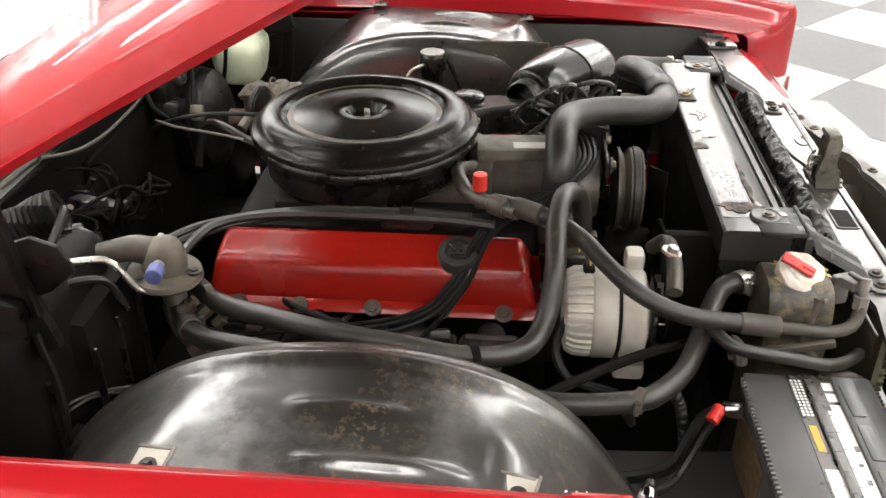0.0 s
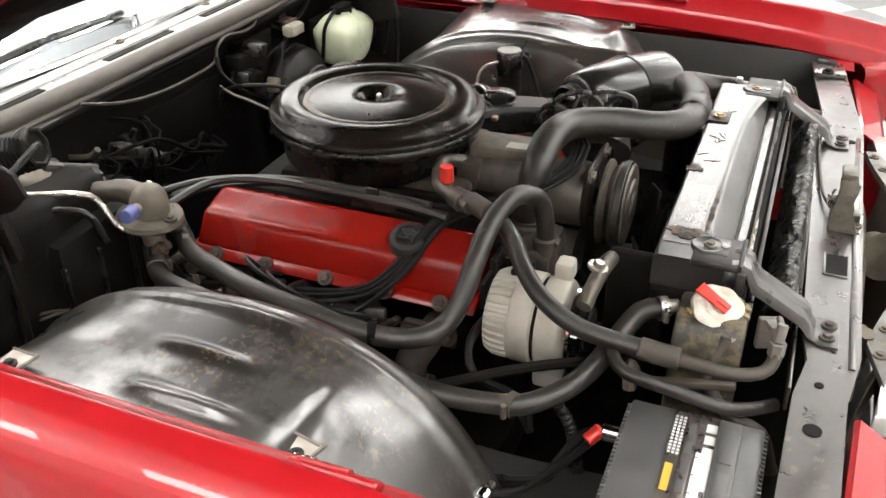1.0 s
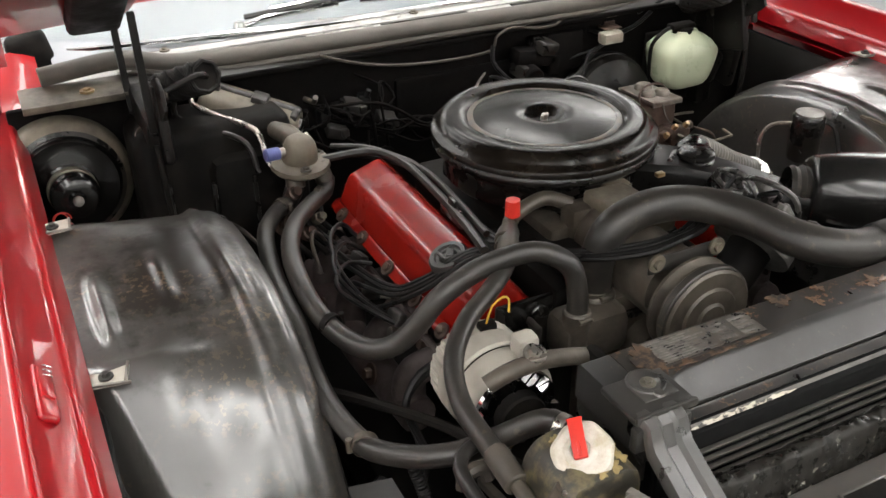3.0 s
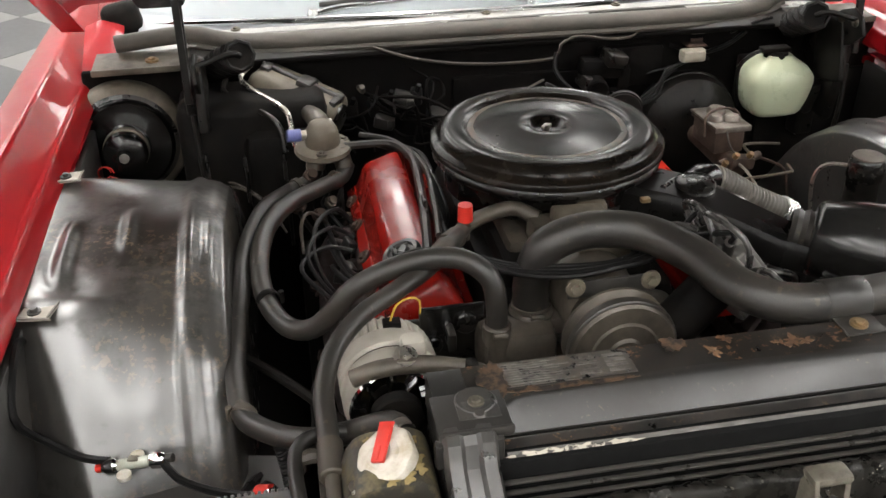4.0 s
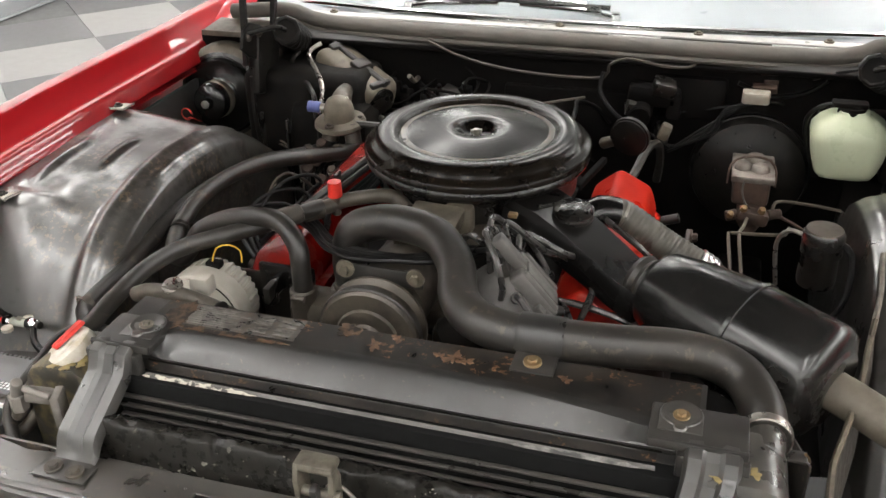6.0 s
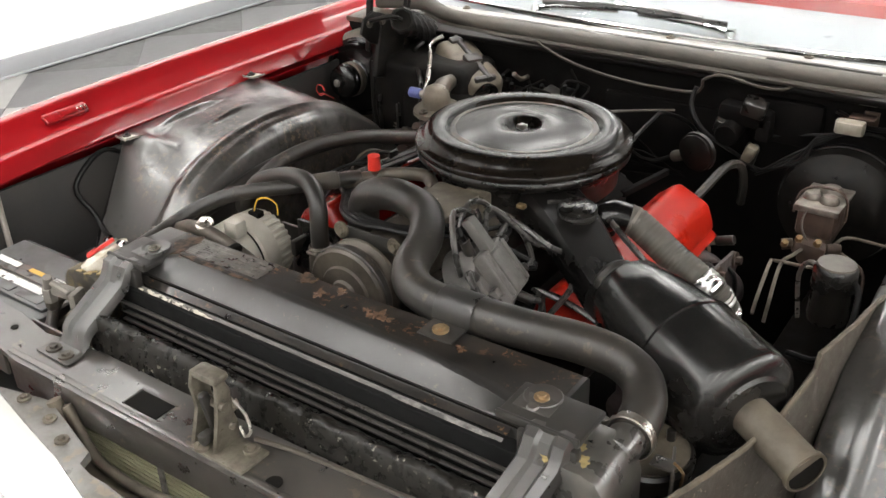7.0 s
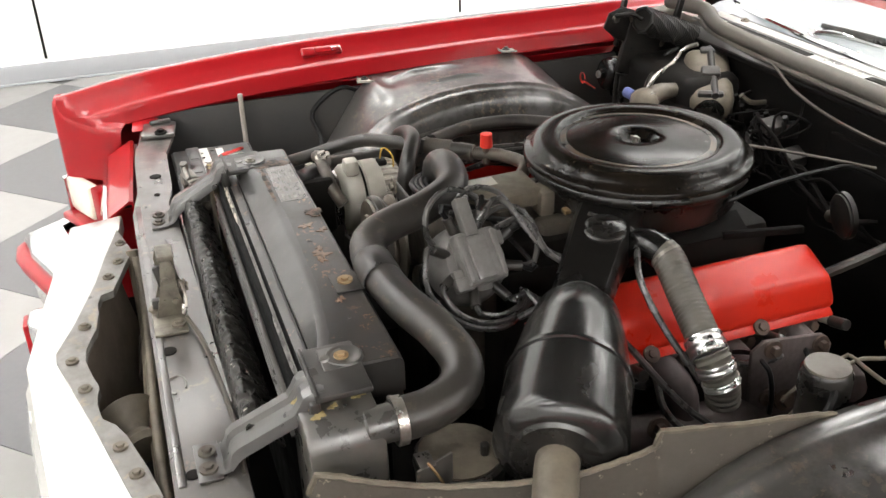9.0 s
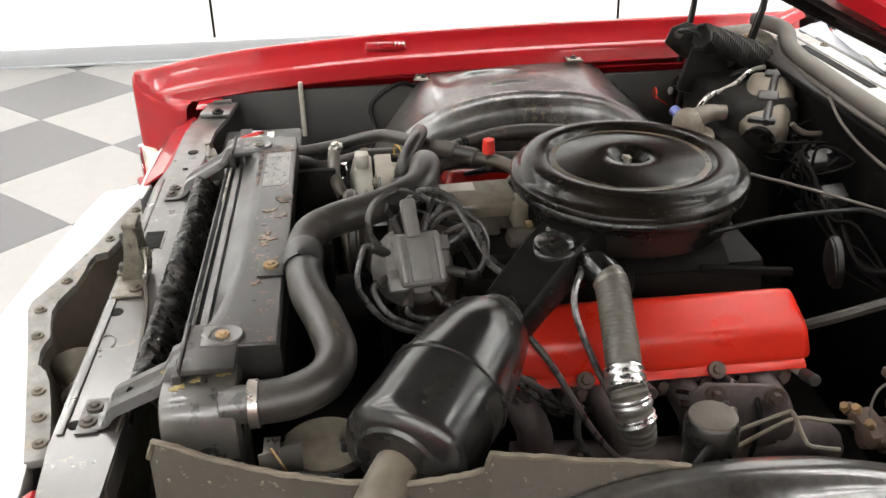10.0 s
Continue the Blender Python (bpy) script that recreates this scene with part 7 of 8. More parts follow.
    part("dome", lathe([(0.0, 0.062), (0.014, 0.061), (0.024, 0.055), (0.031, 0.043), (0.034, 0.028), (0.035, 0.012), (0.056, 0.006), (0.058, -0.002), (0.054, -0.007), (0, -0.010)], (-0.440, 1.125, 0.838), (0.0, -0.1, 1), 30), M_TAN2, v)
    part("cap", rod((-0.482, 1.118, 0.872), (-0.510, 1.114, 0.874), 0.0125, 14), M_BLUE, v, "blue plastic cap")
    part("stem", rod((-0.46, 1.12, 0.872), (-0.482, 1.118, 0.872), 0.009, 12), M_STEEL, v)
    part("elbow", tube([(-0.440, 1.130, 0.872), (-0.446, 1.160, 0.884), (-0.455, 1.195, 0.882), (-0.465, 1.235, 0.878)], (0.024, 0.015), 14), M_TAN, v, "brown cast elbow")
    part("nut", rod((-0.432, 1.128, 0.890), (-0.418, 1.13, 0.893), 0.006, 6), M_STEEL, v)
    for k in range(3):
        part("bolt", bolt((-0.44 + 0.046 * math.cos(2.1 * k + 0.4), 1.122 + 0.046 * math.sin(2.1 * k + 0.4), 0.846), r=0.006), M_OLDRUB, v)
    part("spout", merged(rod((-0.455, 1.118, 0.84), (-0.46, 1.105, 0.80), 0.019, 16), rod((-0.41, 1.115, 0.84), (-0.40, 1.10, 0.80), 0.018, 16)), M_TAN, v)
    # washer bottle
    w = thing("washer_bottle", (0.655, 1.30, 0.75), "milky green-white plastic washer fluid bottle with a black cap", "bottle")
    g = []
    secs = [(0.760, 0.036, 0.034), (0.765, 0.049, 0.042), (0.777, 0.056, 0.049), (0.800, 0.063, 0.054), (0.826, 0.0675, 0.058), (0.842, 0.070, 0.059), (0.856, 0.069, 0.058), (0.872, 0.058, 0.048), (0.884, 0.042, 0.036), (0.890, 0.028, 0.026), (0.896, 0.026, 0.024)]
    bm = bmesh.new()
    rings = []
    for z, a, c2 in secs:
        ring = []
        for k in range(24):
            th = 2 * math.pi * k / 24
            q = (abs(math.cos(th)) ** 6 + abs(math.sin(th)) ** 6) ** (-1 / 6)
            ring.append(bm.verts.new((0.632 + 1.10 * a * q * math.cos(th), 1.300 + 1.08 * c2 * q * math.sin(th), 0.752 + (z - 0.755) * 1.05)))
        rings.append(ring)
    for p, q in zip(rings, rings[1:]):
        for k in range(24):
            bm.faces.new((p[k], q[k], q[(k + 1) % 24], p[(k + 1) % 24]))
    bm.faces.new(rings[0][::-1])
    bm.faces.new(rings[-1])
    part("body", bm, M_BOTTLE, w, sharp=60)
    part("cap", merged(lathe([(0, 0.022), (0.026, 0.020), (0.030, 0.0), (0, 0.0)], (0.628, 1.30, 0.886), (0, 0, 1), 24), box((0.622, 1.30, 0.911), (0.07, 0.03, 0.012), 0.004)), M_DARK, w)
    part("hose", tube([(0.60, 1.30, 0.912), (0.565, 1.30, 0.90), (0.545, 1.31, 0.87), (0.55, 1.32, 0.82), (0.57, 1.34, 0.76)], 0.005, 8), M_WIRE, w, "thin washer hose")
    part("bracket", box((0.655, 1.36, 0.80), (0.17, 0.03, 0.16), 0.005), M_DARK, w)
    # brake master cylinder and booster
    m = thing("brake_master_cylinder", (0.45, 1.25, 0.70), "rusty brake master cylinder with a dull metal lid", "brake cylinder")
    tilt = pose(0.448, 1.182, 0.8025, -3, 0, 0)
    part("reservoir", turned(merged(box((0, 0.002, -0.034), (0.072, 0.120, 0.062), 0.010), box((0, 0.002, -0.008), (0.080, 0.128, 0.010), 0.004)), tilt), M_RUST, m, "rust-brown cast reservoir")
    part("lid", turned(merged(box((0, 0, 0), (0.084, 0.138, 0.006), 0.0025), box((0, -0.067, -0.004), (0.084, 0.005, 0.012), 0.002)), tilt), M_ZLID, m, "dull rusty zinc lid")
    for x, y, r in ((-0.020, -0.020, 0.017), (0.014, -0.026, 0.019), (0.004, 0.030, 0.022)):
        part("lid_dome", turned(lathe([(r, 0), (r * 0.97, 0.007), (r * 0.72, 0.013), (0, 0.015)], (x, y, 0.003), (0, 0, 1), 22), tilt), M_ZLID, m, "pale dome on the lid")
    part("bail", tube([(0.400, 1.150, 0.775), (0.404, 1.165, 0.812), (0.425, 1.175, 0.824), (0.452, 1.180, 0.826), (0.480, 1.180, 0.820), (0.493, 1.172, 0.800), (0.494, 1.165, 0.770)], 0.0028, 6), M_RUST, m, "wire bail over the lid")
    part("lead", tube([(0.432, 1.112, 0.800), (0.430, 1.098, 0.785), (0.438, 1.088, 0.765), (0.452, 1.082, 0.752)], 0.0022, 6), M_OLDRUB, m, "thin wire to the valve")
    part("cylinder", merged(rod((0.452, 1.10, 0.722), (0.452, 1.29, 0.722), 0.026, 18), rod((0.452, 1.072, 0.722), (0.452, 1.102, 0.722), 0.017, 14)), M_RUST, m)
    vb = part("valve_block", merged(box((0.455, 1.082, 0.740), (0.060, 0.036, 0.028), 0.007, (0, 8, 6)), rod((0.425, 1.080, 0.742), (0.405, 1.074, 0.738), 0.011, 10), rod((0.484, 1.088, 0.744), (0.508, 1.098, 0.744), 0.010, 10)), M_RUST, m, "rusty brake valve block")
    for x, y, z in ((0.436, 1.070, 0.757), (0.470, 1.072, 0.756), (0.412, 1.068, 0.742)):
        part("union", lathe([(0, 0.012), (0.006, 0.012), (0.0075, 0.008), (0.0075, 0), (0, 0)], (x, y, z), (0.2, -0.5, 0.8), 6), M_ZINC, vb, "brass union nut")
    part("booster", lathe([(0, -0.10), (0.116, -0.10), (0.124, -0.085), (0.128, -0.05), (0.120, -0.02), (0.088, 0.0), (0.040, 0.008), (0, 0.008)], (0.446, 1.300, 0.722), (0, -1, 0.05), 44), M_SPRING, m, "black round brake booster")
    part("booster_rim", lathe([(0.124, -0.060), (0.1305, -0.058), (0.1305, -0.048), (0.124, -0.046)], (0.446, 1.300, 0.722), (0, -1, 0.05), 44), M_SPRING, m, "rolled rim of the booster")
    for pts, mm in (([(0.492, 1.105, 0.744), (0.506, 1.162, 0.740), (0.570, 1.200, 0.722), (0.637, 1.234, 0.700)], M_TAN2), ([(0.500, 1.095, 0.742), (0.540, 1.085, 0.728), (0.560, 1.070, 0.715), (0.565, 1.05, 0.66)], M_RUST),
                    ([(0.424, 0.860, 0.700), (0.421, 0.894, 0.721), (0.413, 0.975, 0.744), (0.418, 0.986, 0.747), (0.460, 0.974, 0.756), (0.500, 0.962, 0.766), (0.512, 0.966, 0.766), (0.520, 1.00, 0.764)], M_TAN2),
                    ([(0.446, 0.860, 0.690), (0.441, 0.900, 0.716), (0.432, 0.978, 0.748), (0.440, 1.02, 0.748), (0.446, 1.07, 0.742)], M_TAN2)):
        part("brake_line", tube(pts, 0.0034, 7), mm, m, "bent metal brake line")
    # wiper motor and small parts
    wm = thing("wiper_motor", (0.20, 1.34, 0.84), "black wiper motor with wires on the firewall", "motor")
    part("body", merged(box((0.225, 1.350, 0.880), (0.115, 0.05, 0.044), 0.012, (0, 6, 0)), rod((0.20, 1.36, 0.85), (0.20, 1.30, 0.842), 0.026, 20), box((0.27, 1.345, 0.858), (0.03, 0.04, 0.05), 0.006)), M_FIRE, wm)
    part("plug", box((0.258, 1.30, 0.815), (0.024, 0.03, 0.036), 0.006, (0, 20, 0)), M_TAN2, wm, "pale plug")
    rl = thing("relay", (0.439, 1.37, 0.88), "cream relay box on a red bracket at the firewall", "relay")
    part("case", merged(box((0.439, 1.341, 0.8965), (0.054, 0.036, 0.026), 0.005), box((0.439, 1.341, 0.8965), (0.057, 0.020, 0.028), 0.003)), M_CREAM, rl)
    part("bracket", merged(box((0.455, 1.368, 0.912), (0.05, 0.035, 0.003), 0.001), box((0.468, 1.388, 0.905), (0.030, 0.004, 0.030), 0.001)), M_RUST, rl, "rust-red metal bracket")
    part("tail", tube([(0.425, 1.345, 0.884), (0.405, 1.352, 0.870), (0.36, 1.365, 0.855), (0.31, 1.37, 0.842), (0.27, 1.36, 0.835)], 0.0036, 7), M_WIRE, rl, "black wires from the relay")
    wire("vacuum_hose", [(-0.304, 1.362, 0.962), (-0.22, 1.35, 0.935), (-0.12, 1.35, 0.915), (0.0, 1.355, 0.905), (0.11, 1.355, 0.91), (0.12, 1.35, 0.94), (0.16, 1.35, 0.958), (0.24, 1.355, 0.945), (0.29, 1.36, 0.945), (0.307, 1.362, 0.955)], 0.0034, M_OLDRUB, "thin brown vacuum hose along the firewall", "hose", "vacuum hoses")
    # vacuum canister on the driver's inner fender
    v2 = thing("vacuum_canister", (0.556, 0.80, 0.80), "small black canister with a grey top", "canister")
    part("body", lathe([(0, -0.10), (0.030, -0.10), (0.032, -0.09), (0.0305, -0.045), (0.034, -0.04), (0.0335, -0.006), (0.030, 0.0), (0, 0.0)], (0.556, 0.800, 0.868), (0, 0, 1), 28), M_BLACK, v2)
    part("top", lathe([(0, 0.003), (0.029, 0.002), (0.030, -0.001), (0, -0.001)], (0.556, 0.800, 0.869), (0, 0, 1), 28), M_TAN, v2, "dull tan-grey top disc")
    part("hose", tube([(0.585, 0.79, 0.85), (0.60, 0.77, 0.84), (0.598, 0.74, 0.78), (0.57, 0.72, 0.74), (0.52, 0.73, 0.73)], 0.0055, 8), M_WIRE, v2)
    solid("steel_bracket_rod", tube([(0.50, 0.86, 0.72), (0.49, 0.86, 0.80), (0.505, 0.85, 0.835), (0.53, 0.82, 0.845)], 0.004, 7), M_STEEL, (0.5, 0.86, 0.72), "bent bare metal rod", "bracket")
    # red capped valve and pipes by the intake
    rv = thing("service_valve", (-0.245, 0.648, 0.88), "pipe fitting with a red plastic cap", "valve")
    part("cap", lathe([(0, 0.016), (0.0115, 0.015), (0.0125, -0.012), (0, -0.012)], (-0.245, 0.648, 0.917), (0, 0, 1), 18), M_REDPL, rv, "red plastic cap")
    part("stem", rod((-0.245, 0.648, 0.87), (-0.245, 0.648, 0.906), 0.008, 12), M_TAN, rv)
    part("pipe", merged(tube([(-0.300, 0.585, 0.892), (-0.262, 0.630, 0.888), (-0.23, 0.668, 0.890), (-0.16, 0.690, 0.895), (-0.12, 0.665, 0.885)], 0.0125, 12), rod((-0.285, 0.602, 0.890), (-0.262, 0.628, 0.888), 0.0175, 14)), M_TAN, rv, "brown metal pipe")
    wire("manifold_hose", [(-0.31, 0.62, 0.872), (-0.30, 0.70, 0.874), (-0.285, 0.85, 0.868), (-0.28, 1.0, 0.86), (-0.31, 1.09, 0.85), (-0.40, 1.12, 0.84)], 0.008, M_RUBBER, "thin black hose above the rocker cover", "hose", "vacuum hoses")
    wire("manifold_hose", [(-0.285, 0.66, 0.875), (-0.272, 0.78, 0.872), (-0.262, 0.95, 0.862), (-0.30, 1.10, 0.85), (-0.36, 1.17, 0.84)], 0.006, M_RUBBER, "thin black hose above the rocker cover", "hose", "vacuum hoses")



def clutter():
    # charcoal canister under the upper hose
    k = thing("charcoal_canister", (0.455, 0.32, 0.60), "black vapour canister with a dusty grey top", "canister")
    part("body", lathe([(0, -0.16), (0.056, -0.16), (0.058, -0.15), (0.058, -0.012), (0.061, -0.010), (0.061, -0.002), (0.057, 0.002), (0, 0.002)], (0.455, 0.324, 0.792), (0, 0, 1), 40), M_BLACK, k)
    part("top", lathe([(0, 0.004), (0.045, 0.003), (0.054, 0.001), (0.054, -0.002), (0, -0.002)], (0.455, 0.324, 0.796), (0, 0, 1), 36), M_TAN2, k, "tan dusty top disc")
    part("nipple", rod((0.475, 0.35, 0.795), (0.475, 0.35, 0.815), 0.006, 10), M_BLACK, k)
    b = thing("tank_bracket", (0.50, 0.285, 0.80), "thin grey steel bracket with wire", "bracket")
    part("tab", merged(box((0.508, 0.272, 0.800), (0.004, 0.055, 0.075), 0.0015, (0, 0, 20)), box((0.500, 0.262, 0.836), (0.03, 0.02, 0.004), 0.001)), M_GREY, b)
    part("wire_stub", tube([(0.512, 0.262, 0.842), (0.520, 0.275, 0.82), (0.515, 0.285, 0.79)], 0.002, 5), M_ZINC, b, "thin brass wire")
    # long hose from the air cleaner to the firewall
    wire("breather_pipe", [(0.12, 0.885, 0.872), (0.10, 0.98, 0.880), (0.085, 1.08, 0.888), (0.075, 1.20, 0.890), (0.068, 1.27, 0.880), (0.10, 1.335, 0.845), (0.13, 1.36, 0.80)], 0.0044, M_WIRE, "grey hose from the air cleaner to the firewall", "hose", "vacuum hoses")
    v = thing("vacuum_servo", (0.17, 1.16, 0.83), "round black vacuum servo with a rolled rim", "servo")
    part("disc", lathe([(0, 0.012), (0.014, 0.012), (0.018, 0.007), (0.036, 0.006), (0.040, 0.002), (0.038, -0.008), (0.02, -0.014), (0, -0.014)], (0.198, 1.138, 0.862), (0.25, 0.95, 0.1), 32), M_SPRING, v)
    part("rim", lathe([(0.037, 0.006), (0.042, 0.005), (0.042, -0.004), (0.037, -0.005)], (0.198, 1.138, 0.862), (0.25, 0.95, 0.1), 32), M_SPRING, v, "dark rolled rim")
    part("stem", rod((0.198, 1.138, 0.862), (0.14, 1.165, 0.830), 0.012, 12), M_TAN, v)
    wire("vacuum_hose", [(0.190, 1.090, 0.735), (0.212, 1.170, 0.770), (0.226, 1.225, 0.795), (0.238, 1.256, 0.801), (0.250, 1.282, 0.788), (0.254, 1.300, 0.74), (0.25, 1.31, 0.69)], 0.0095, M_RUBBER, "thick dull black hose below the wiper motor", "hose", "vacuum hoses")
    # loom on the inner slope of the passenger's cover
    for i in range(4):
        o = 0.010 * i
        wire("cover_loom", [(-0.245 - 0.3 * o, 0.60 + o, 0.862), (-0.268 - 0.4 * o, 0.68, 0.864 - 0.4 * o), (-0.262 + 0.5 * o, 0.80, 0.855 - 0.5 * o), (-0.258 + 0.3 * o, 0.95, 0.848), (-0.285 + o, 1.07, 0.835), (-0.33 + o, 1.17, 0.815)], 0.0045 + 0.0012 * (i % 2), M_WIRE, "black wire along the rocker cover", "wire", "loom on the rocker cover")
    wire("dipstick_tube", [(-0.43, 1.00, 0.70), (-0.46, 0.97, 0.76), (-0.485, 0.94, 0.79), (-0.50, 0.90, 0.785), (-0.50, 0.86, 0.75)], 0.0035, M_OLDRUB, "thin bent wire beside the exhaust manifold", "wire", "loom on the rocker cover")
    for k in range(3):
        o = 0.012 * k
        wire("plug_wire_loop", [(-0.400 - 0.5 * o, 0.94 - 4 * o, 0.755), (-0.428 - o, 0.945 - 4 * o, 0.790 - o), (-0.468 - o, 0.895 - 4 * o, 0.795 - 0.6 * o), (-0.482 - o, 0.82 - 3 * o, 0.780), (-0.468, 0.75 - 2 * o, 0.755), (-0.44, 0.71 - o, 0.735)], 0.0042, M_WIRE, "black plug wire looping beside the rocker cover", "wire", "ignition wires")
    for x, y, z in ((-0.425, 0.80, 0.742), (-0.415, 0.90, 0.735), (-0.43, 0.70, 0.735)):
        solid("wire_clip", box((x, y, z), (0.020, 0.034, 0.024), 0.005, (0, 25, 12)), M_SADDLE, (x, y, z), "small dull metal clip below the rocker cover", "clip", "clips below the cover")
    # upright stay of the fender
    solid("fender_stay", rod((-0.892, 0.262, 0.866), (-0.893, 0.262, 0.720), 0.0062, 10), M_ALU, (-0.872, 0.255, 0.85), "thin bright metal stay under the fender", "stay")
    # wires on the driver's half of the firewall
    for i in range(4):
        o = 0.012 * i
        wire("firewall_wire", [(0.23 + o, 1.335, 0.79 - o), (0.27 + o, 1.33, 0.765 + 0.4 * o), (0.33 + o, 1.335, 0.81), (0.38, 1.345, 0.845 + 0.5 * o), (0.44 + o, 1.365, 0.880), (0.50, 1.38, 0.87)], 0.0036, M_WIRE, "thin wire across the firewall", "wire", "firewall wires")
    wire("firewall_wire", [(0.11, 1.345, 0.925), (0.105, 1.335, 0.89), (0.125, 1.32, 0.86), (0.16, 1.315, 0.83), (0.22, 1.32, 0.80), (0.27, 1.325, 0.77)], 0.005, M_WIRE, "black wire looping round the wiper motor", "wire", "firewall wires")
    wire("firewall_wire", [(0.55, 1.385, 0.93), (0.60, 1.37, 0.955), (0.64, 1.365, 0.965)], 0.004, M_WIRE, "black wire to the washer bottle", "wire", "firewall wires")
    wire("firewall_wire", [(0.40, 1.385, 0.91), (0.47, 1.385, 0.885), (0.54, 1.38, 0.90), (0.58, 1.37, 0.935)], 0.0055, M_WIRE, "black wire to the washer bottle", "wire", "firewall wires")
    for x, z, w in ((0.245, 0.905, 0.05), (0.185, 0.855, 0.04), (0.25, 0.800, 0.03)):
        solid("connector", box((x, 1.335, z), (w, 0.05, 0.032), 0.006, (8, 12, 10)), M_BLACK, (x, 1.35, z), "black wiring connector on the firewall", "connector", "firewall connectors")
    # harness knot on the passenger half
    rng = random.Random(11)
    for i in range(6):
        x = -0.40 + rng.uniform(-0.04, 0.18)
        p = [(x, 1.385, rng.uniform(0.80, 0.90))]
        for k in range(5):
            p.append((p[-1][0] + rng.uniform(-0.04, 0.06), rng.uniform(1.28, 1.36), min(0.89, max(0.74, p[-1][2] + rng.uniform(-0.045, 0.03)))))
        p.append((p[-1][0] + 0.02, 1.30, 0.74))
        wire("firewall_wire", p, rng.uniform(0.0022, 0.0042), M_FIRE, "tangled dark wire on the firewall", "wire", "firewall wires")
    for x, z, m, r in ((-0.387, 0.842, M_FIRE, 12), (-0.36, 0.825, M_FIRE, -8), (-0.31, 0.825, M_WIRE, 6), (-0.275, 0.835, M_FIRE, 20), (-0.213, 0.845, M_WIRE, -12)):
        solid("connector", merged(box((x, 1.352, z), (0.026, 0.034, 0.036), 0.005, (0, 0, r)), rod((x, 1.34, z + 0.016), (x + 0.004, 1.33, z + 0.034), 0.006, 8)), m, (x, 1.35, z), "small wiring connector on the firewall", "connector", "firewall connectors")
    solid("heater_pipe_stub", tube([(-0.34, 1.38, 0.865), (-0.335, 1.335, 0.872), (-0.338, 1.31, 0.892)], 0.006, 8), M_OLDRUB, (-0.34, 1.37, 0.865), "thin brown pipe stub", "pipe")
    wire("throttle_rod", [(0.074, 1.319, 0.872), (0.02, 1.25, 0.882), (-0.03, 1.17, 0.895), (-0.08, 1.09, 0.905)], 0.0030, M_OLDRUB, "thin grey metal rod behind the air cleaner", "rod", "vacuum hoses")
    # lines low beside the heater case
    for i, (a, b2) in enumerate((((-0.582, 1.335, 0.684), (-0.590, 1.245, 0.612)), ((-0.606, 1.335, 0.676), (-0.624, 1.245, 0.622)))):
        solid("brake_pipe", rod(a, b2, 0.007, 10), M_BLACK, a, "short black pipe beside the wheel arch", "pipe", "pipes by the wheel arch")
    for i in range(4):
        wire("heater_valve_lead", [(-0.47 + 0.02 * i, 1.12, 0.80 - 0.02 * i), (-0.49 + 0.022 * i, 1.10 - 0.01 * i, 0.765 - 0.01 * i), (-0.50 + 0.025 * i, 1.06, 0.735), (-0.47 + 0.03 * i, 1.0, 0.70)], 0.006, (M_WIRE, M_DARK, M_WIRE, M_DARK)[i], "short black lead under the heater valve", "wire", "leads under the valve")
    f = thing("pipe_fitting", (-0.47, 1.10, 0.75), "cluster of rusty brass pipe fittings", "pipe fitting")
    for x, y, z, r, h in ((-0.475, 1.095, 0.79, 0.013, 0.03), (-0.455, 1.075, 0.77, 0.011, 0.035), (-0.49, 1.085, 0.755, 0.015, 0.025), (-0.44, 1.06, 0.745, 0.012, 0.03), (-0.505, 1.075, 0.735, 0.016, 0.03), (-0.465, 1.055, 0.72, 0.014, 0.03)):
        part("union", lathe([(0, 0), (r * 0.8, 0), (r, 0.003), (r, h * 0.6), (r * 0.7, h * 0.65), (r * 0.7, h), (0, h)], (x, y, z), (0.3, -0.7, 0.6), 6 if r < 0.013 else 14), M_RUST if r > 0.0125 else M_TAN2, f)
    wire("apron_wire", [(-0.72, 1.33, 0.76), (-0.68, 1.24, 0.745), (-0.62, 1.20, 0.735), (-0.57, 1.16, 0.715), (-0.54, 1.10, 0.69)], 0.0028, M_OLDRUB, "thin pale wire by the heater case", "wire", "firewall wires")
    wire("apron_wire", [(-0.72, 1.33, 0.75), (-0.67, 1.235, 0.730), (-0.61, 1.19, 0.728), (-0.56, 1.15, 0.700), (-0.53, 1.09, 0.67)], 0.0028, M_OLDRUB, "thin pale wire by the heater case", "wire", "firewall wires")
    # tangle of wires and plugs on the middle of the firewall
    rng = random.Random(21)
    for i in range(7):
        a = Vector((-0.33 + 0.03 * rng.random(), 1.345, 0.79 + 0.09 * rng.random()))
        pts = [a]
        for k in range(1, 5):
            pts.append(a + Vector((0.075 * k + 0.03 * rng.uniform(-1, 1), -0.03 - 0.03 * rng.random(), -0.020 * k + 0.04 * rng.uniform(-1, 1))))
        pts.append(Vector((0.06 + 0.04 * rng.random(), 1.355, 0.70 + 0.05 * rng.random())))
        wire("firewall_wire", pts, rng.choice((0.003, 0.004, 0.0055)), M_FIRE, "thin black wire strung across the firewall", "wire", "firewall wires")
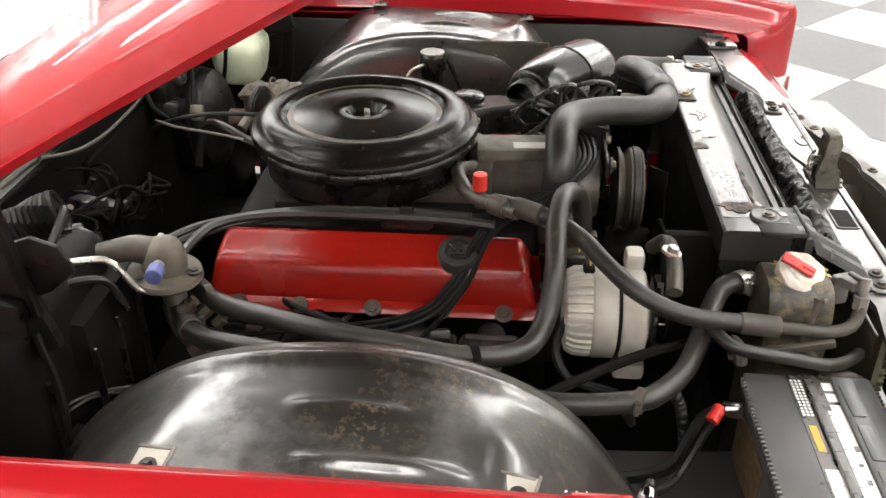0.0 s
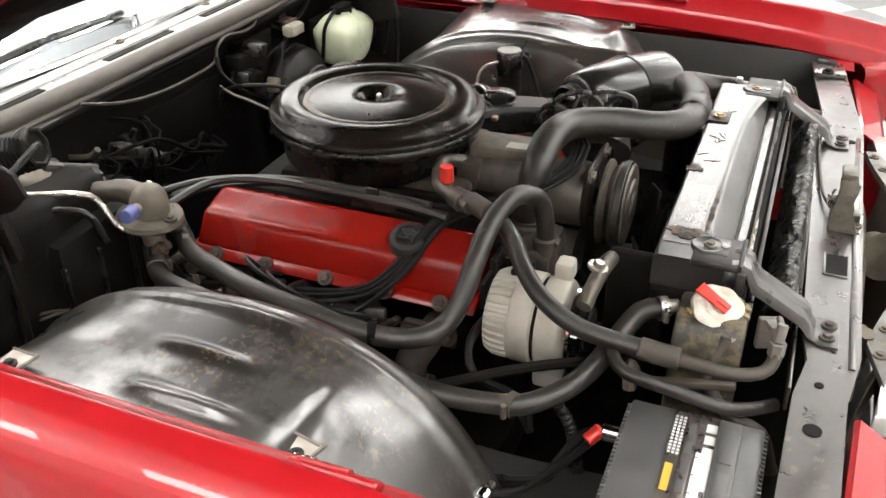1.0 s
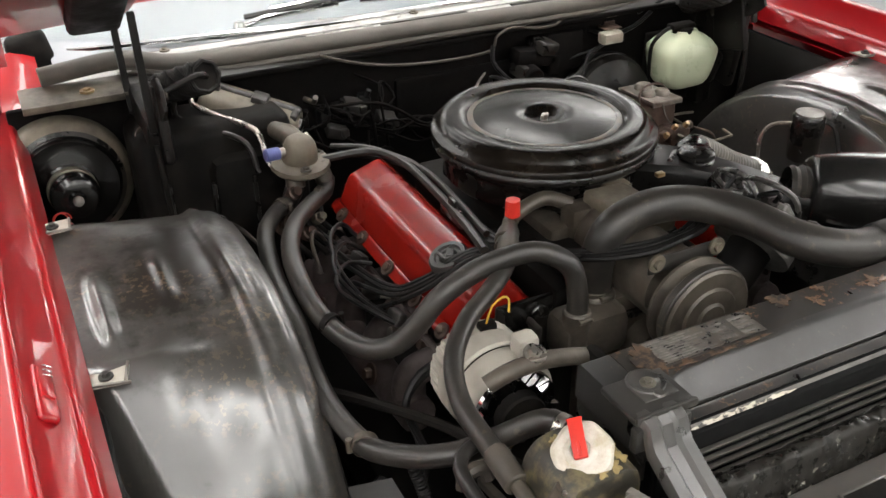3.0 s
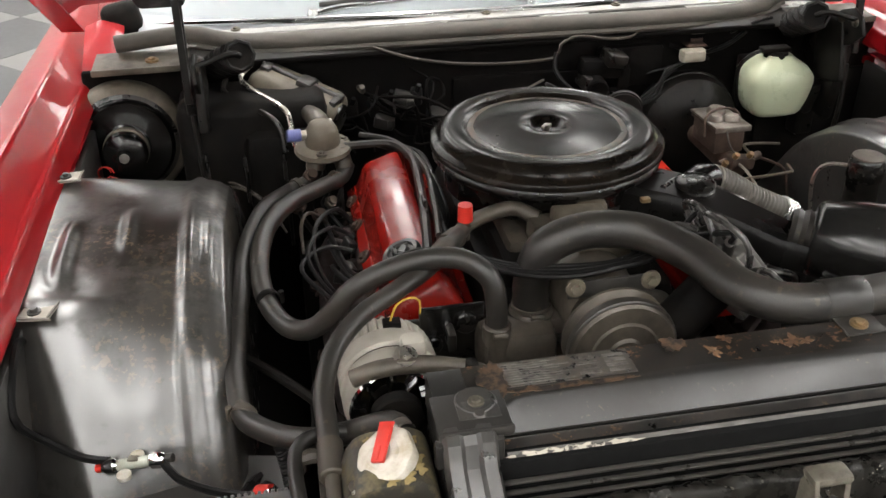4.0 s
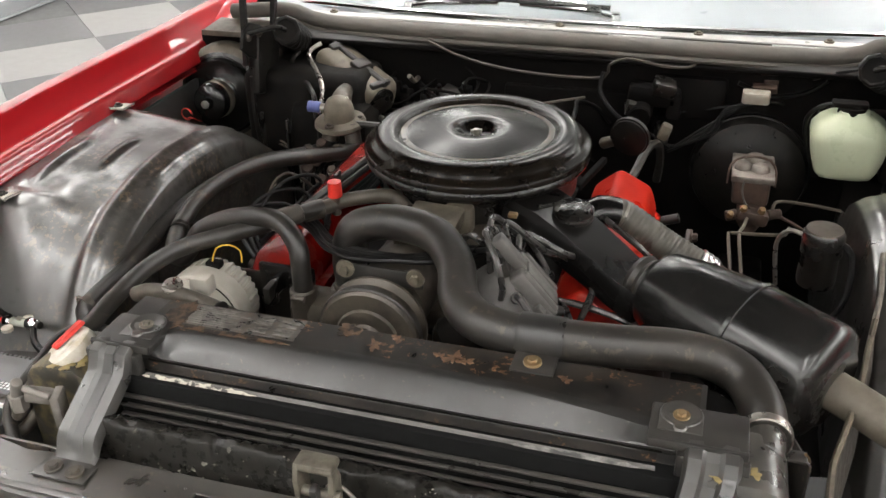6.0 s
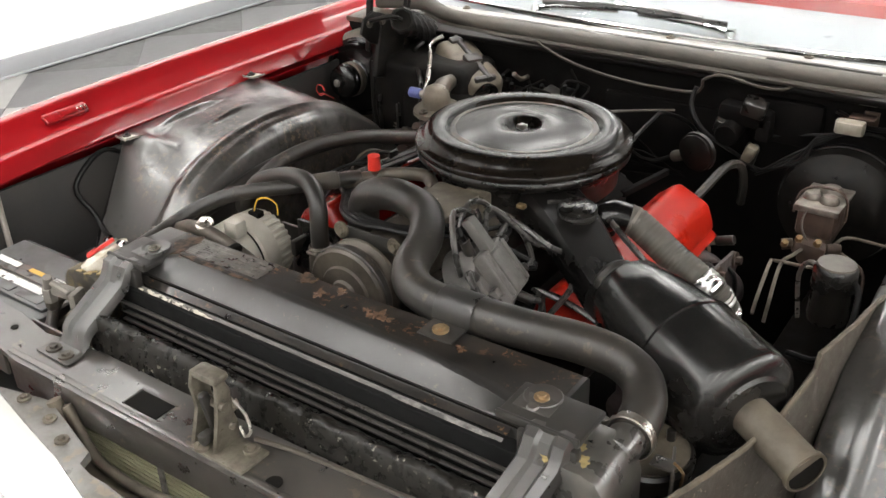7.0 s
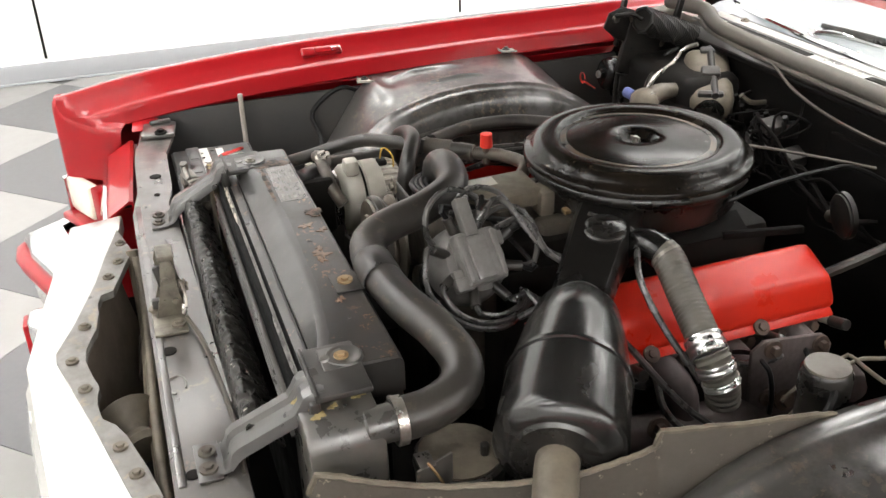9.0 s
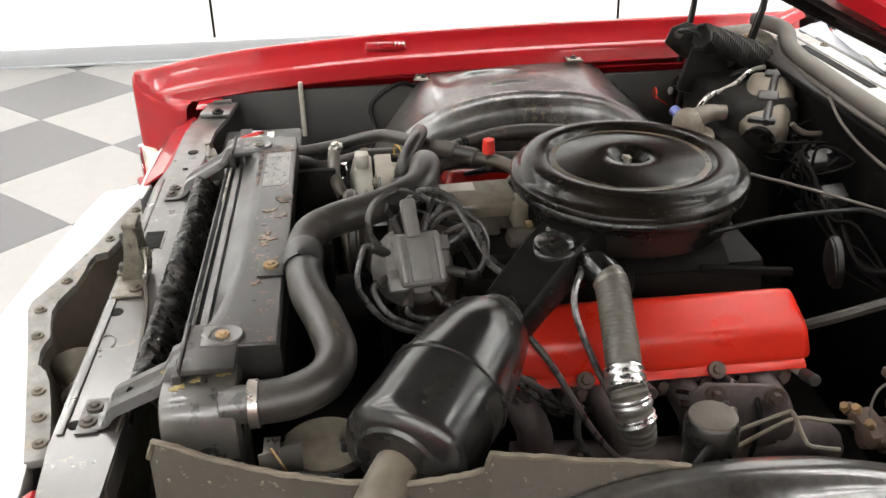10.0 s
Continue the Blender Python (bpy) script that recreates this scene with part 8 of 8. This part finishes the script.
    for x, z in ((-0.245, 0.845), (-0.17, 0.80), (-0.29, 0.80)):
        solid("connector", merged(box((x, 1.335, z), (0.045, 0.045, 0.028), 0.005, (10, 15, -8)), box((x + 0.012, 1.308, z), (0.016, 0.014, 0.018), 0.003)), M_SADDLE, (x, 1.35, z), "dull wiring connector on the firewall", "connector", "firewall connectors")
    # flat heat plate beside the driver's manifold
    hp = thing("manifold_plate", (0.33, 0.94, 0.62), "purple-brown iron plate beside the exhaust manifold", "plate")
    part("sheet", extrude([(0.862, 0.735), (0.885, 0.752), (1.000, 0.738), (1.022, 0.715), (1.015, 0.625), (0.900, 0.610), (0.872, 0.635)], "yz", 0.334, 0.342, 0.003), M_MANIF, hp)
    for y, z in ((0.90, 0.735), (0.995, 0.722), (0.905, 0.64)):
        part("bolt", bolt((0.345, y, z), (1, 0, 0.1), 0.009, 0.012), M_RUST, hp)
    for i in range(2):
        wire("plug_lead", [(0.30, 0.86 + 0.09 * i, 0.712), (0.325, 0.875 + 0.09 * i, 0.722), (0.352, 0.89 + 0.08 * i, 0.705), (0.358, 0.90 + 0.07 * i, 0.66), (0.35, 0.91 + 0.06 * i, 0.61)], 0.0046, M_WIRE, "short black plug lead by the manifold", "wire", "ignition wires")
    # alternator leads
    for i in range(2):
        wire("alternator_lead", [(-0.43, 0.50, 0.79), (-0.47, 0.52, 0.76 - 0.01 * i), (-0.505, 0.50, 0.725), (-0.51, 0.44 - 0.02 * i, 0.70), (-0.53, 0.40, 0.66)], 0.006, M_WIRE, "black lead behind the alternator", "wire", "alternator leads")
    # corrugated loom by the battery
    solid("corrugated_loom", tube([(-0.56, 0.36, 0.76), (-0.552, 0.34, 0.72), (-0.548, 0.33, 0.68), (-0.545, 0.32, 0.62)], 0.0085, 10, 0.002, 0.0012, 0.005), M_WIRE, (-0.56, 0.36, 0.76), "black corrugated wiring loom", "loom")
    # pipe behind the header on the driver's side
    solid("tan_pipe", tube([(0.52, 0.02, 0.80), (0.57, 0.06, 0.80), (0.60, 0.10, 0.79), (0.61, 0.14, 0.76)], 0.012, 10), M_TAN2, (0.52, 0.02, 0.8), "short tan metal pipe by the radiator", "pipe")


radiator()
hoses()
engine()
compressor()
alternator()
air_cleaner()
ignition()
battery()
firewall_things()
clutter()
